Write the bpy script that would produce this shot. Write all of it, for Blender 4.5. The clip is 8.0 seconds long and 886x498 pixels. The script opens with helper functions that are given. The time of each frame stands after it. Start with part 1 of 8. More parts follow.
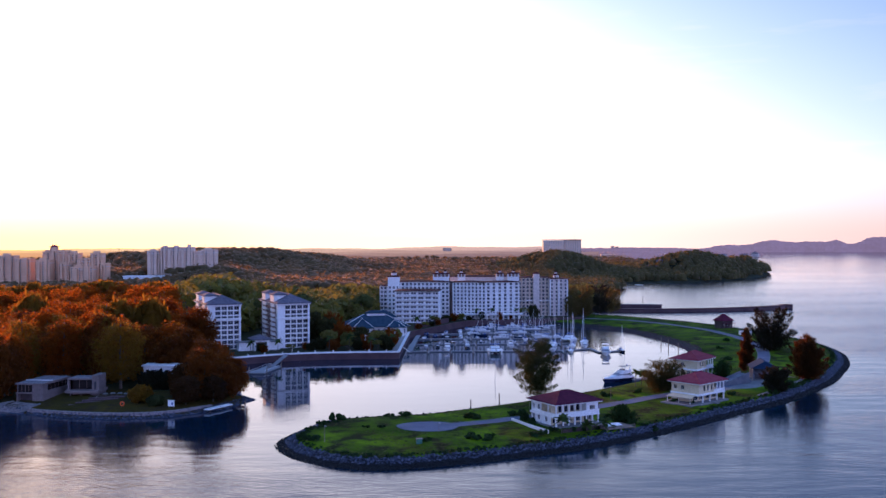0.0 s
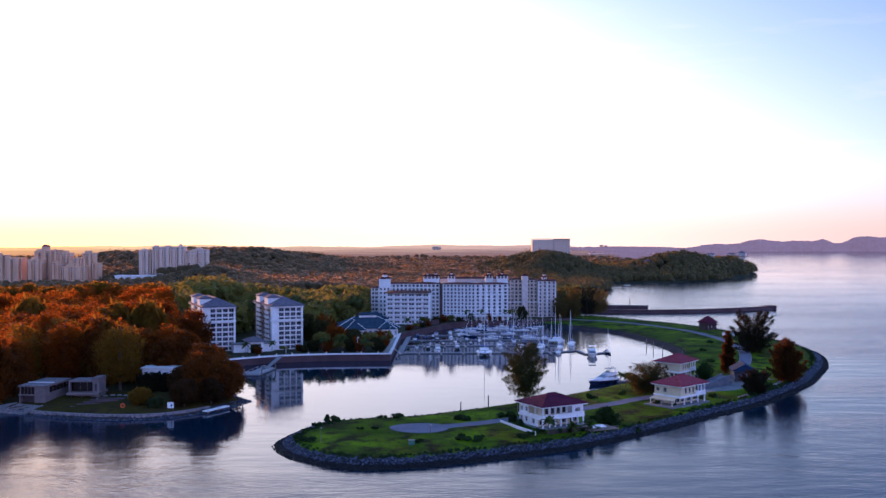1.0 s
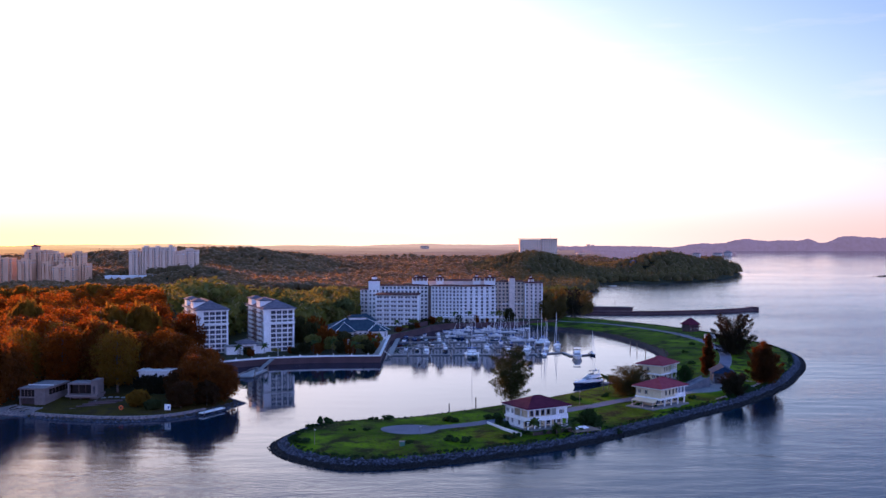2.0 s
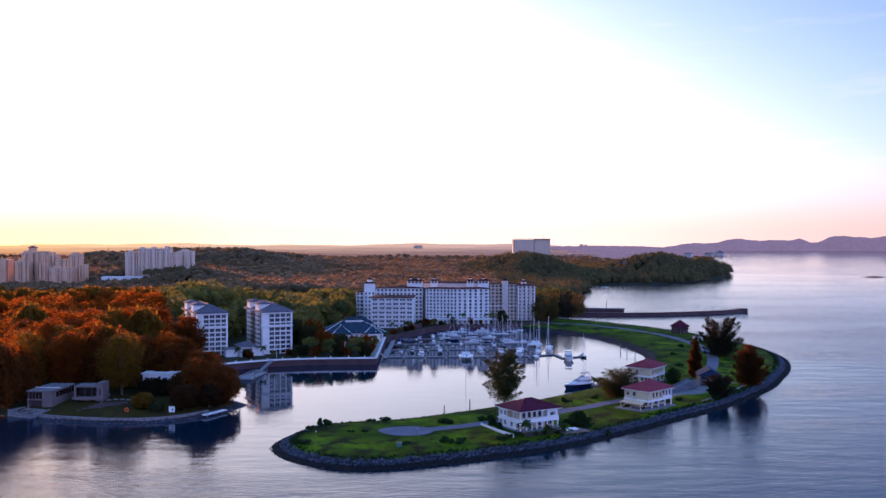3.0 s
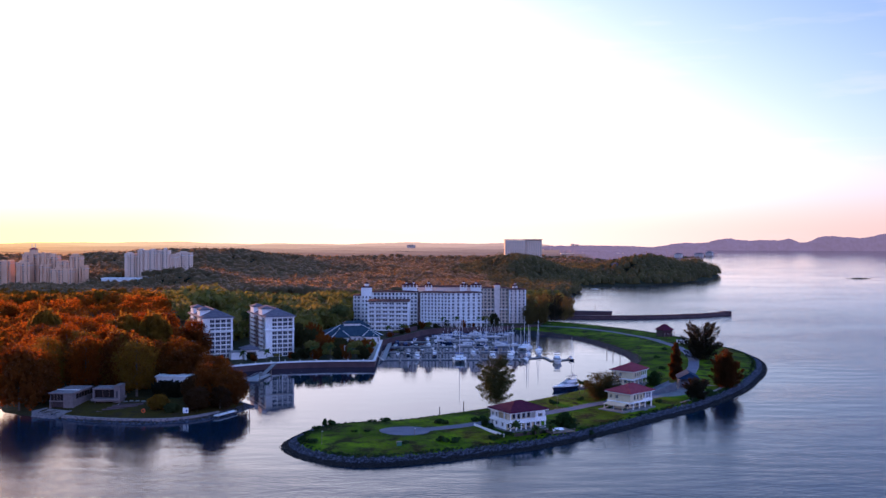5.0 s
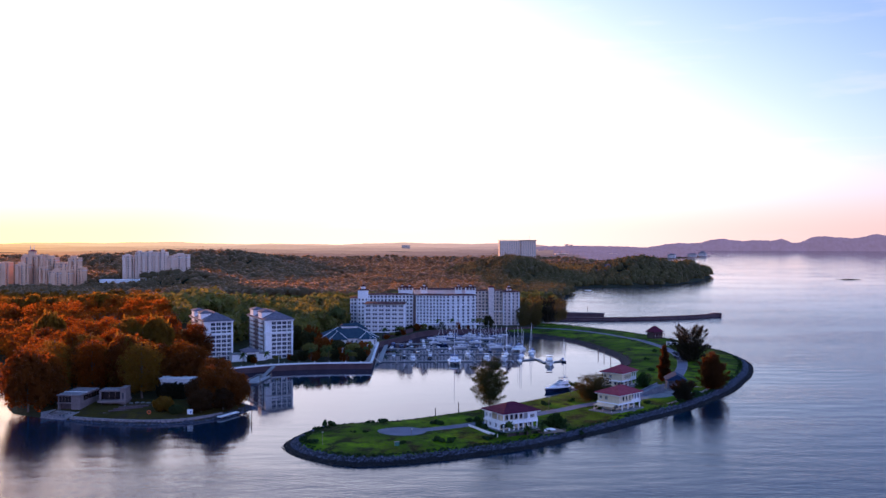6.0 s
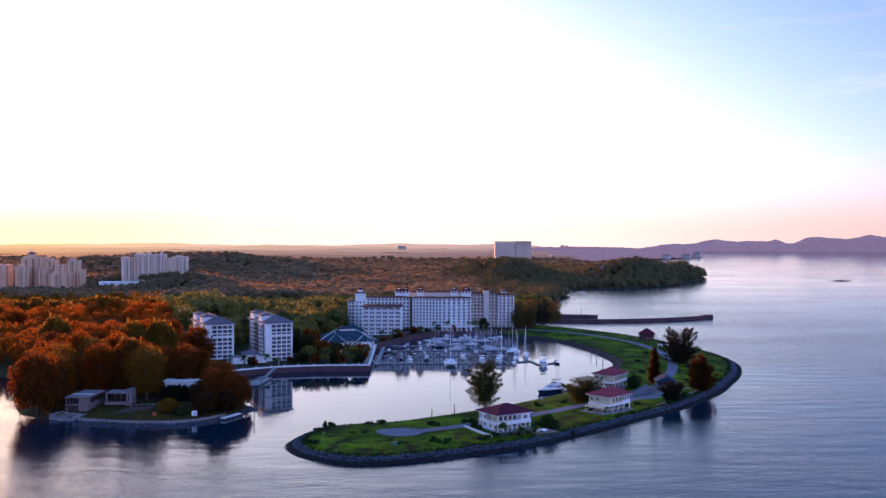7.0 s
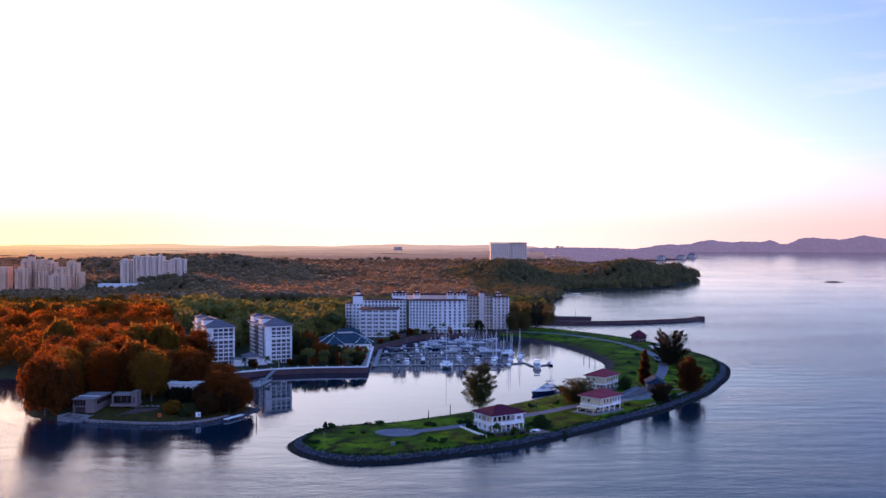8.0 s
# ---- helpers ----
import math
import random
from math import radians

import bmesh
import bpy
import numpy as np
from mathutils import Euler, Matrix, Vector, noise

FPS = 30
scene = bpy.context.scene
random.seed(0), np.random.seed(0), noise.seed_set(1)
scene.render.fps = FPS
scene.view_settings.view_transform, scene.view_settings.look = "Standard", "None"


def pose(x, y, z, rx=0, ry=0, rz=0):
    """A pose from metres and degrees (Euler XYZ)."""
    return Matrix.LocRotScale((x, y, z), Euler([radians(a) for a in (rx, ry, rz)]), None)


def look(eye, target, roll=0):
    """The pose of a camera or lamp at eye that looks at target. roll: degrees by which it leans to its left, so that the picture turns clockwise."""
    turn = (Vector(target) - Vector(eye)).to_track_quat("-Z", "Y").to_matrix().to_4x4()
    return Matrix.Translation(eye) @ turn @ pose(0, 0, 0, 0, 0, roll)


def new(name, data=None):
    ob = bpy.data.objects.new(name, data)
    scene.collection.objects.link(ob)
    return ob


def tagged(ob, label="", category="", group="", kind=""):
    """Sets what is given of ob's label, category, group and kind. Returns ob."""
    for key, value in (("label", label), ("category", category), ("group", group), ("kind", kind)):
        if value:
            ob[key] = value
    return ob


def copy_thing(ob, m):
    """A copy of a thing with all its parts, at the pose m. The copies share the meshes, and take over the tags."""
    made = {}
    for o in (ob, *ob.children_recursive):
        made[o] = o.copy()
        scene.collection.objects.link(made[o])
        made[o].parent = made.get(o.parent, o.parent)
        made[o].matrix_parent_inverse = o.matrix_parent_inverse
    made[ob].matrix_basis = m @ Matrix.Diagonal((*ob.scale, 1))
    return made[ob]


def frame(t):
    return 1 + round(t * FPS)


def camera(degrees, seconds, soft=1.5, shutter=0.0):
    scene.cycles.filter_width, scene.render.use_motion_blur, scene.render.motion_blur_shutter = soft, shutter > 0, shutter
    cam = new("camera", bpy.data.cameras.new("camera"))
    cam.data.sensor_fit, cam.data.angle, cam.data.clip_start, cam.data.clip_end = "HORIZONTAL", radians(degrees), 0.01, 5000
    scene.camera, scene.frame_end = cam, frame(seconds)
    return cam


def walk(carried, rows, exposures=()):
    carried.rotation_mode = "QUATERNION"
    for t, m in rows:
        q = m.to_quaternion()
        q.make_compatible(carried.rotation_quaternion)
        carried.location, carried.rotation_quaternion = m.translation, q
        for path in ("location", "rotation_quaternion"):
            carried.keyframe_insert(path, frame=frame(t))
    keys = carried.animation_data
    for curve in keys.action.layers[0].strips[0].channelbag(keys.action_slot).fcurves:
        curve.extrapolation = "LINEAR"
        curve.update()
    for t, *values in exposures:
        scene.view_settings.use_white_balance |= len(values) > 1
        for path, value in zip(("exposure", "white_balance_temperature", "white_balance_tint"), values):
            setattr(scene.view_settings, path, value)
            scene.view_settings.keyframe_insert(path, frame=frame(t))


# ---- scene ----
cam = camera(50.0, 8.0, soft=1.45)
PATH = [
    (0, (-0.00, -0.00, 66.54), (0.010, 99.995, 65.532), -0.174),
    (0.5, (-0.38, -6.19, 68.45), (0.148, 93.805, 67.327), -0.107),
    (1, (-0.80, -12.47, 70.43), (0.334, 87.514, 69.171), -0.043),
    (1.5, (-1.09, -18.86, 72.31), (0.726, 81.117, 70.955), 0.017),
    (3, (-2.66, -38.94, 78.01), (0.449, 60.999, 76.450), 0.087),
    (3.5, (-3.39, -46.05, 79.83), (-0.171, 53.887, 78.227), 0.130),
    (4, (-4.10, -53.28, 81.56), (-0.715, 46.653, 79.890), 0.159),
    (4.5, (-4.69, -60.63, 83.23), (-1.061, 39.284, 81.497), 0.192),
    (6, (-6.42, -83.88, 88.70), (-1.928, 16.000, 86.869), 0.211),
    (6.5, (-6.83, -91.36, 90.40), (-2.117, 8.513, 88.580), 0.202),
    (7, (-7.28, -98.86, 92.08), (-2.351, 1.006, 90.265), 0.195),
    (7.5, (-7.75, -106.36, 93.72), (-2.596, -6.511, 91.914), 0.188),
    (8, (-8.21, -113.89, 95.32), (-2.841, -14.051, 93.527), 0.161),
]
walk(cam, [(t, look(eye, target, roll)) for t, eye, target, roll in PATH], exposures=[(0.0, 0.24, 6080.0, 27.0), (8.0, 0.24, 6080.0, 27.0)])

# ---- light: low sun behind the haze, bright evening sky ----
SUN_AZ, SUN_EL = radians(-29.0), radians(5.0)
SUN_DIR = Vector((math.sin(SUN_AZ) * math.cos(SUN_EL), math.cos(SUN_AZ) * math.cos(SUN_EL), math.sin(SUN_EL)))

# the brightest part of the hazy sky lies wide round the sun
GLOW_DIR = Vector((math.sin(radians(-38.0)) * math.cos(radians(6.0)), math.cos(radians(-38.0)) * math.cos(radians(6.0)), math.sin(radians(6.0))))


def make_world():
    world = bpy.data.worlds.new("evening_sky")
    world.use_nodes = True
    nt = world.node_tree
    nt.nodes.clear()
    N, L = nt.nodes.new, nt.links.new
    out = N("ShaderNodeOutputWorld")
    coord = N("ShaderNodeTexCoord")
    sky = N("ShaderNodeTexSky")
    sky.sky_type = "NISHITA"
    sky.sun_disc = False
    sky.sun_elevation, sky.sun_rotation = SUN_EL, SUN_AZ
    sky.dust_density, sky.ozone_density = 2.0, 1.5
    bg1 = N("ShaderNodeBackground")
    bg1.inputs["Strength"].default_value = 0.05
    L(sky.outputs[0], bg1.inputs[0])
    # evening haze: bright and warm towards the sun, blue away from it, pink low over the horizon
    dot = N("ShaderNodeVectorMath")
    dot.operation = "DOT_PRODUCT"
    dot.inputs[1].default_value = GLOW_DIR
    L(coord.outputs["Generated"], dot.inputs[0])
    ac = N("ShaderNodeMath")
    ac.operation = "ARCCOSINE"
    L(dot.outputs["Value"], ac.inputs[0])
    an = N("ShaderNodeMath")
    an.operation = "DIVIDE"
    an.inputs[1].default_value = math.pi
    L(ac.outputs[0], an.inputs[0])

    def ramp(stops):
        r = N("ShaderNodeValToRGB")
        r.color_ramp.interpolation = "B_SPLINE"
        while len(r.color_ramp.elements) < len(stops):
            r.color_ramp.elements.new(0.5)
        for e, (pos, col) in zip(r.color_ramp.elements, stops):
            e.position, e.color = pos / 180.0, (*col, 1)
        return r
    high = ramp(HIGH)
    low = ramp(LOW)
    sep = N("ShaderNodeSeparateXYZ")
    L(coord.outputs["Generated"], sep.inputs[0])
    # the glow is broad along the horizon and gives way to blue higher up
    rise = N("ShaderNodeMath")
    rise.operation = "MULTIPLY_ADD"
    rise.use_clamp = True
    rise.inputs[1].default_value = GLOW_RISE
    L(sep.outputs[2], rise.inputs[0])
    L(an.outputs[0], rise.inputs[2])
    L(rise.outputs[0], high.inputs[0])
    L(an.outputs[0], low.inputs[0])
    band = N("ShaderNodeMapRange")
    band.interpolation_type = "SMOOTHSTEP"
    band.inputs["From Min"].default_value = 0.0
    band.inputs["From Max"].default_value = 0.095
    band.inputs["To Min"].default_value = 1.0
    band.inputs["To Max"].default_value = 0.0
    L(sep.outputs[2], band.inputs["Value"])
    # a few thin streaks of high cloud
    cl = N("ShaderNodeTexNoise")
    mp = N("ShaderNodeMapping")
    mp.inputs["Scale"].default_value = (3.0, 3.0, 22.0)
    L(coord.outputs["Generated"], mp.inputs[0])
    L(mp.outputs[0], cl.inputs["Vector"])
    cl.inputs["Scale"].default_value, cl.inputs["Detail"].default_value = 1.6, 6.0
    cr = N("ShaderNodeMapRange")
    cr.inputs["From Min"].default_value, cr.inputs["From Max"].default_value = 0.56, 0.78
    cr.inputs["To Min"].default_value, cr.inputs["To Max"].default_value = 0.0, 0.35
    L(cl.outputs["Fac"], cr.inputs["Value"])
    mix = N("ShaderNodeMix")
    mix.data_type = "RGBA"
    L(band.outputs[0], mix.inputs["Factor"])
    L(high.outputs[0], mix.inputs["A"])
    L(low.outputs[0], mix.inputs["B"])
    mix2 = N("ShaderNodeMix")
    mix2.data_type = "RGBA"
    L(cr.outputs[0], mix2.inputs["Factor"])
    L(mix.outputs["Result"], mix2.inputs["A"])
    mix2.inputs["B"].default_value = (0.42, 0.36, 0.40, 1)
    # the sky deepens towards the zenith
    zen = N("ShaderNodeMapRange")
    zen.interpolation_type = "SMOOTHSTEP"
    zen.inputs["From Min"].default_value, zen.inputs["From Max"].default_value = 0.2, 0.75
    zen.inputs["To Min"].default_value, zen.inputs["To Max"].default_value = 0.0, 1.0
    L(sep.outputs[2], zen.inputs["Value"])
    deep = N("ShaderNodeMix")
    deep.data_type = "RGBA"
    deep.inputs["B"].default_value = ZENITH
    L(mix2.outputs["Result"], deep.inputs["A"])
    L(zen.outputs[0], deep.inputs["Factor"])
    bg2 = N("ShaderNodeBackground")
    bg2.inputs["Strength"].default_value = HAZE
    L(deep.outputs["Result"], bg2.inputs[0])
    # bright aureole of the hazy air close round the sun
    near = N("ShaderNodeVectorMath")
    near.operation = "DOT_PRODUCT"
    near.inputs[1].default_value = SUN_DIR
    L(coord.outputs["Generated"], near.inputs[0])
    disc = N("ShaderNodeMapRange")
    disc.interpolation_type = "SMOOTHERSTEP"
    disc.inputs["From Min"].default_value, disc.inputs["From Max"].default_value = math.cos(radians(17.0)), 1.0
    L(near.outputs["Value"], disc.inputs["Value"])
    bg3 = N("ShaderNodeBackground")
    bg3.inputs[0].default_value = AUREOLE
    sq = N("ShaderNodeMath")
    sq.operation = "MULTIPLY"
    sq.inputs[1].default_value = AUREOLE_POWER
    L(disc.outputs[0], sq.inputs[0])
    L(sq.outputs[0], bg3.inputs["Strength"])
    add, add2 = N("ShaderNodeAddShader"), N("ShaderNodeAddShader")
    L(bg1.outputs[0], add.inputs[0])
    L(bg2.outputs[0], add.inputs[1])
    L(add.outputs[0], add2.inputs[0])
    L(bg3.outputs[0], add2.inputs[1])
    L(add2.outputs[0], out.inputs[0])
    scene.world = world


HAZE = 2.4
AUREOLE, AUREOLE_POWER = (1.0, 0.50, 0.10, 1), 0.9
GLOW_RISE = 0.61
ZENITH = (0.036, 0.115, 0.265, 1)
HIGH = [(0, (0.56, 0.50, 0.38)), (30, (0.50, 0.49, 0.46)), (50, (0.575, 0.615, 0.66)), (63, (0.405, 0.445, 0.495)), (74, (0.200, 0.280, 0.39)), (88, (0.092, 0.152, 0.28)), (108, (0.045, 0.110, 0.255)), (145, (0.17, 0.27, 0.58)), (180, (0.38, 0.48, 0.94))]
LOW = [(0, (0.95, 0.30, 0.06)), (14, (0.68, 0.38, 0.085)), (21, (0.58, 0.40, 0.15)), (29, (0.55, 0.42, 0.27)), (46, (0.50, 0.39, 0.31)), (63, (0.345, 0.230, 0.198)), (82, (0.272, 0.188, 0.184)), (115, (0.22, 0.20, 0.30)), (180, (0.26, 0.30, 0.52))]
make_world()
sun = new("sun", bpy.data.lights.new("sun", "SUN"))
sun.data.energy, sun.data.angle, sun.data.color = 5.0, radians(1.0), (1.0, 0.43, 0.13)
sun.matrix_world = look(SUN_DIR * 100, (0, 0, 0))

# ---- materials ----
def shader(name):
    m = bpy.data.materials.new(name)
    m.use_nodes = True
    nt = m.node_tree
    return m, nt, nt.nodes["Principled BSDF"], nt.nodes.new, nt.links.new


def surface(name, c1, c2, rough=0.7, scale=0.4, fine=6.0, bump=0.1, metal=0.0, c3=None, dist=0.05, spec=0.4, vary=0.0, grain=0.0):
    """Two tones mixed by coarse noise, fine grain on top, relief from the grain; vary: tone from object to object."""
    m, nt, b, N, L = shader(name)
    geo = N("ShaderNodeNewGeometry")
    n1, n2 = N("ShaderNodeTexNoise"), N("ShaderNodeTexNoise")
    for n, s, d in ((n1, scale, 4.0), (n2, fine, 6.0)):
        n.inputs["Scale"].default_value, n.inputs["Detail"].default_value = s, d
        L(geo.outputs["Position"], n.inputs["Vector"])
    r = N("ShaderNodeMapRange")
    r.inputs["From Min"].default_value, r.inputs["From Max"].default_value = 0.35, 0.65
    L(n1.outputs["Fac"], r.inputs["Value"])
    mx = N("ShaderNodeMix")
    mx.data_type = "RGBA"
    mx.inputs["A"].default_value, mx.inputs["B"].default_value = (*c1, 1), (*c2, 1)
    L(r.outputs[0], mx.inputs["Factor"])
    col = mx.outputs["Result"]
    g = N("ShaderNodeMapRange")
    g.inputs["From Min"].default_value, g.inputs["From Max"].default_value = 0.3, 0.7
    g.inputs["To Min"].default_value, g.inputs["To Max"].default_value = 0.8, 1.15
    L(n2.outputs["Fac"], g.inputs["Value"])
    hs = N("ShaderNodeHueSaturation")
    L(g.outputs[0], hs.inputs["Value"])
    L(col, hs.inputs["Color"])
    col = hs.outputs["Color"]
    if vary or grain:
        oi = N("ShaderNodeObjectInfo")
        gi = N("ShaderNodeNewGeometry")
        pick = N("ShaderNodeMath")
        pick.operation = "ADD"
        L(oi.outputs["Random"], pick.inputs[0])
        L(gi.outputs["Random Per Island"], pick.inputs[1])
        wrap = N("ShaderNodeMath")
        wrap.operation = "FRACT"
        L(pick.outputs[0], wrap.inputs[0])
        vr = N("ShaderNodeMapRange")
        vr.inputs["To Min"].default_value, vr.inputs["To Max"].default_value = 1 - vary - grain, 1 + vary + grain
        L((wrap if grain else oi).outputs[0 if grain else "Random"], vr.inputs["Value"])
        h2 = N("ShaderNodeHueSaturation")
        L(vr.outputs[0], h2.inputs["Value"])
        L(col, h2.inputs["Color"])
        col = h2.outputs["Color"]
    if c3:
        n3 = N("ShaderNodeTexNoise")
        n3.inputs["Scale"].default_value, n3.inputs["Detail"].default_value = scale * 3.1, 5.0
        L(geo.outputs["Position"], n3.inputs["Vector"])
        r3 = N("ShaderNodeMapRange")
        r3.inputs["From Min"].default_value, r3.inputs["From Max"].default_value = 0.47, 0.64
        L(n3.outputs["Fac"], r3.inputs["Value"])
        m3 = N("ShaderNodeMix")
        m3.data_type = "RGBA"
        m3.inputs["B"].default_value = (*c3, 1)
        L(r3.outputs[0], m3.inputs["Factor"])
        L(col, m3.inputs["A"])
        col = m3.outputs["Result"]
    L(col, b.inputs["Base Color"])
    b.inputs["Roughness"].default_value, b.inputs["Metallic"].default_value = rough, metal
    b.inputs["Specular IOR Level"].default_value = spec
    if bump:
        bp = N("ShaderNodeBump")
        bp.inputs["Strength"].default_value, bp.inputs["Distance"].default_value = bump, dist
        L(n2.outputs["Fac"], bp.inputs["Height"])
        L(bp.outputs[0], b.inputs["Normal"])
    return m


def foliage(name, c1, c2, translucent=0.35, tint=(0.16, 0.12, 0.02), patch=0.08, sheen=0.0, gloss=0.15, rough=0.75, grain=0.0):
    """Leaves: tone varies from tuft to tuft, from tree to tree and in broad patches; light comes through them."""
    m, nt, b, N, L = shader(name)
    geo, oi = N("ShaderNodeNewGeometry"), N("ShaderNodeObjectInfo")
    n1 = N("ShaderNodeTexNoise")
    n1.inputs["Scale"].default_value, n1.inputs["Detail"].default_value = patch, 3.0
    L(geo.outputs["Position"], n1.inputs["Vector"])
    ad = N("ShaderNodeMath")
    ad.operation = "MULTIPLY_ADD"
    ad.inputs[1].default_value = 0.5
    L(geo.outputs["Random Per Island"], ad.inputs[0])
    L(n1.outputs["Fac"], ad.inputs[2])
    r = N("ShaderNodeMapRange")
    r.inputs["From Min"].default_value, r.inputs["From Max"].default_value = 0.4, 1.1
    L(ad.outputs[0], r.inputs["Value"])
    mx = N("ShaderNodeMix")
    mx.data_type = "RGBA"
    mx.inputs["A"].default_value, mx.inputs["B"].default_value = (*c1, 1), (*c2, 1)
    L(r.outputs[0], mx.inputs["Factor"])
    vr = N("ShaderNodeMapRange")
    vr.inputs["To Min"].default_value, vr.inputs["To Max"].default_value = 0.7, 1.3
    L(oi.outputs["Random"], vr.inputs["Value"])
    hs = N("ShaderNodeHueSaturation")
    L(vr.outputs[0], hs.inputs["Value"])
    L(mx.outputs["Result"], hs.inputs["Color"])
    L(hs.outputs[0], b.inputs["Base Color"])
    b.inputs["Roughness"].default_value = rough
    b.inputs["Specular IOR Level"].default_value = gloss
    if grain:
        # leafy relief on closed canopies
        n2, bp = N("ShaderNodeTexNoise"), N("ShaderNodeBump")
        n2.inputs["Scale"].default_value, n2.inputs["Detail"].default_value = grain, 5.0
        L(geo.outputs["Position"], n2.inputs["Vector"])
        bp.inputs["Strength"].default_value, bp.inputs["Distance"].default_value = 0.8, 1.2
        L(n2.outputs["Fac"], bp.inputs["Height"])
        L(bp.outputs[0], b.inputs["Normal"])
    # warm tinted sheen stands in for evening haze over the crowns
    if sheen:
        b.inputs["Sheen Weight"].default_value = sheen
        b.inputs["Sheen Roughness"].default_value = 0.35
        b.inputs["Sheen Tint"].default_value = (1.0, 0.64, 0.42, 1)
    tr = N("ShaderNodeBsdfTranslucent")
    tr.inputs["Color"].default_value = (*tint, 1)
    ms = N("ShaderNodeMixShader")
    ms.inputs[0].default_value = translucent
    L(b.outputs[0], ms.inputs[1])
    L(tr.outputs[0], ms.inputs[2])
    L(ms.outputs[0], nt.nodes["Material Output"].inputs["Surface"])
    return m


def water_material():
    m, nt, b, N, L = shader("sea_water")
    b.inputs["Base Color"].default_value = (0.0005, 0.015, 0.032, 1)
    b.inputs["IOR"].default_value = 1.333
    geo = N("ShaderNodeNewGeometry")
    mp = N("ShaderNodeMapping")
    mp.inputs["Rotation"].default_value = (0, 0, radians(8))
    mp.inputs["Scale"].default_value = (0.36, 1.0, 1.0)
    L(geo.outputs["Position"], mp.inputs[0])
    fine, swell, calm = N("ShaderNodeTexNoise"), N("ShaderNodeTexNoise"), N("ShaderNodeTexNoise")
    for n, s, d in ((fine, 0.75, 3.0), (swell, 0.085, 2.0), (calm, 0.011, 3.0)):
        n.inputs["Scale"].default_value, n.inputs["Detail"].default_value = s, d
        L(mp.outputs[0], n.inputs["Vector"])
    # wind streaks: rippled and smooth lanes
    cr = N("ShaderNodeMapRange")
    cr.inputs["From Min"].default_value, cr.inputs["From Max"].default_value = 0.40, 0.62
    cr.inputs["To Min"].default_value, cr.inputs["To Max"].default_value = 0.10, 1.25
    L(calm.outputs["Fac"], cr.inputs["Value"])
    # sheltered water in the basin lies smoother than the open sea
    off = N("ShaderNodeVectorMath")
    off.operation = "DISTANCE"
    off.inputs[1].default_value = (-40, 520, 0)
    L(geo.outputs["Position"], off.inputs[0])
    sh = N("ShaderNodeMapRange")
    sh.interpolation_type = "SMOOTHSTEP"
    sh.inputs["From Min"].default_value, sh.inputs["From Max"].default_value = 130.0, 300.0
    sh.inputs["To Min"].default_value, sh.inputs["To Max"].default_value = 0.35, 3.4
    L(off.outputs["Value"], sh.inputs["Value"])
    rg = N("ShaderNodeMapRange")
    rg.interpolation_type = "SMOOTHSTEP"
    rg.inputs["From Min"].default_value, rg.inputs["From Max"].default_value = 150.0, 320.0
    rg.inputs["To Min"].default_value, rg.inputs["To Max"].default_value = 0.03, 0.19
    L(off.outputs["Value"], rg.inputs["Value"])
    # far out the ripples die away
    fr = N("ShaderNodeMapRange")
    fr.interpolation_type = "SMOOTHSTEP"
    fr.inputs["From Min"].default_value, fr.inputs["From Max"].default_value = 450.0, 1000.0
    fr.inputs["To Min"].default_value, fr.inputs["To Max"].default_value = 1.0, 0.4
    L(off.outputs["Value"], fr.inputs["Value"])
    # and the sheen grows smoother
    fs = N("ShaderNodeMapRange")
    fs.interpolation_type = "SMOOTHSTEP"
    fs.inputs["From Min"].default_value, fs.inputs["From Max"].default_value = 400.0, 1500.0
    fs.inputs["To Min"].default_value, fs.inputs["To Max"].default_value = 1.0, 0.4
    L(off.outputs["Value"], fs.inputs["Value"])
    rm, sm = N("ShaderNodeMath"), N("ShaderNodeMath")
    rm.operation = sm.operation = "MULTIPLY"
    L(rg.outputs[0], rm.inputs[0])
    L(fs.outputs[0], rm.inputs[1])
    L(rm.outputs[0], b.inputs["Roughness"])
    L(sh.outputs[0], sm.inputs[0])
    L(fr.outputs[0], sm.inputs[1])
    sh = sm
    m0 = N("ShaderNodeMath")
    m0.operation = "MULTIPLY"
    L(cr.outputs[0], m0.inputs[0])
    L(sh.outputs[0], m0.inputs[1])
    ml = N("ShaderNodeMath")
    ml.operation = "MULTIPLY"
    L(fine.outputs["Fac"], ml.inputs[0])
    L(m0.outputs[0], ml.inputs[1])
    mw = N("ShaderNodeMath")
    mw.operation = "MULTIPLY"
    L(swell.outputs["Fac"], mw.inputs[0])
    L(sh.outputs[0], mw.inputs[1])
    b1, b2 = N("ShaderNodeBump"), N("ShaderNodeBump")
    b1.inputs["Strength"].default_value, b1.inputs["Distance"].default_value = 1.0, 0.055
    b2.inputs["Strength"].default_value, b2.inputs["Distance"].default_value = 1.0, 0.10
    L(ml.outputs[0], b1.inputs["Height"])
    L(mw.outputs[0], b2.inputs["Height"])
    L(b2.outputs[0], b1.inputs["Normal"])
    L(b1.outputs[0], b.inputs["Normal"])
    return m


def glass_material(name, tint, rough=0.03):
    m, nt, b, N, L = shader(name)
    b.inputs["Base Color"].default_value = (*tint, 1)
    b.inputs["Transmission Weight"].default_value = 1.0
    b.inputs["Roughness"].default_value = rough
    b.inputs["IOR"].default_value = 1.45
    return m


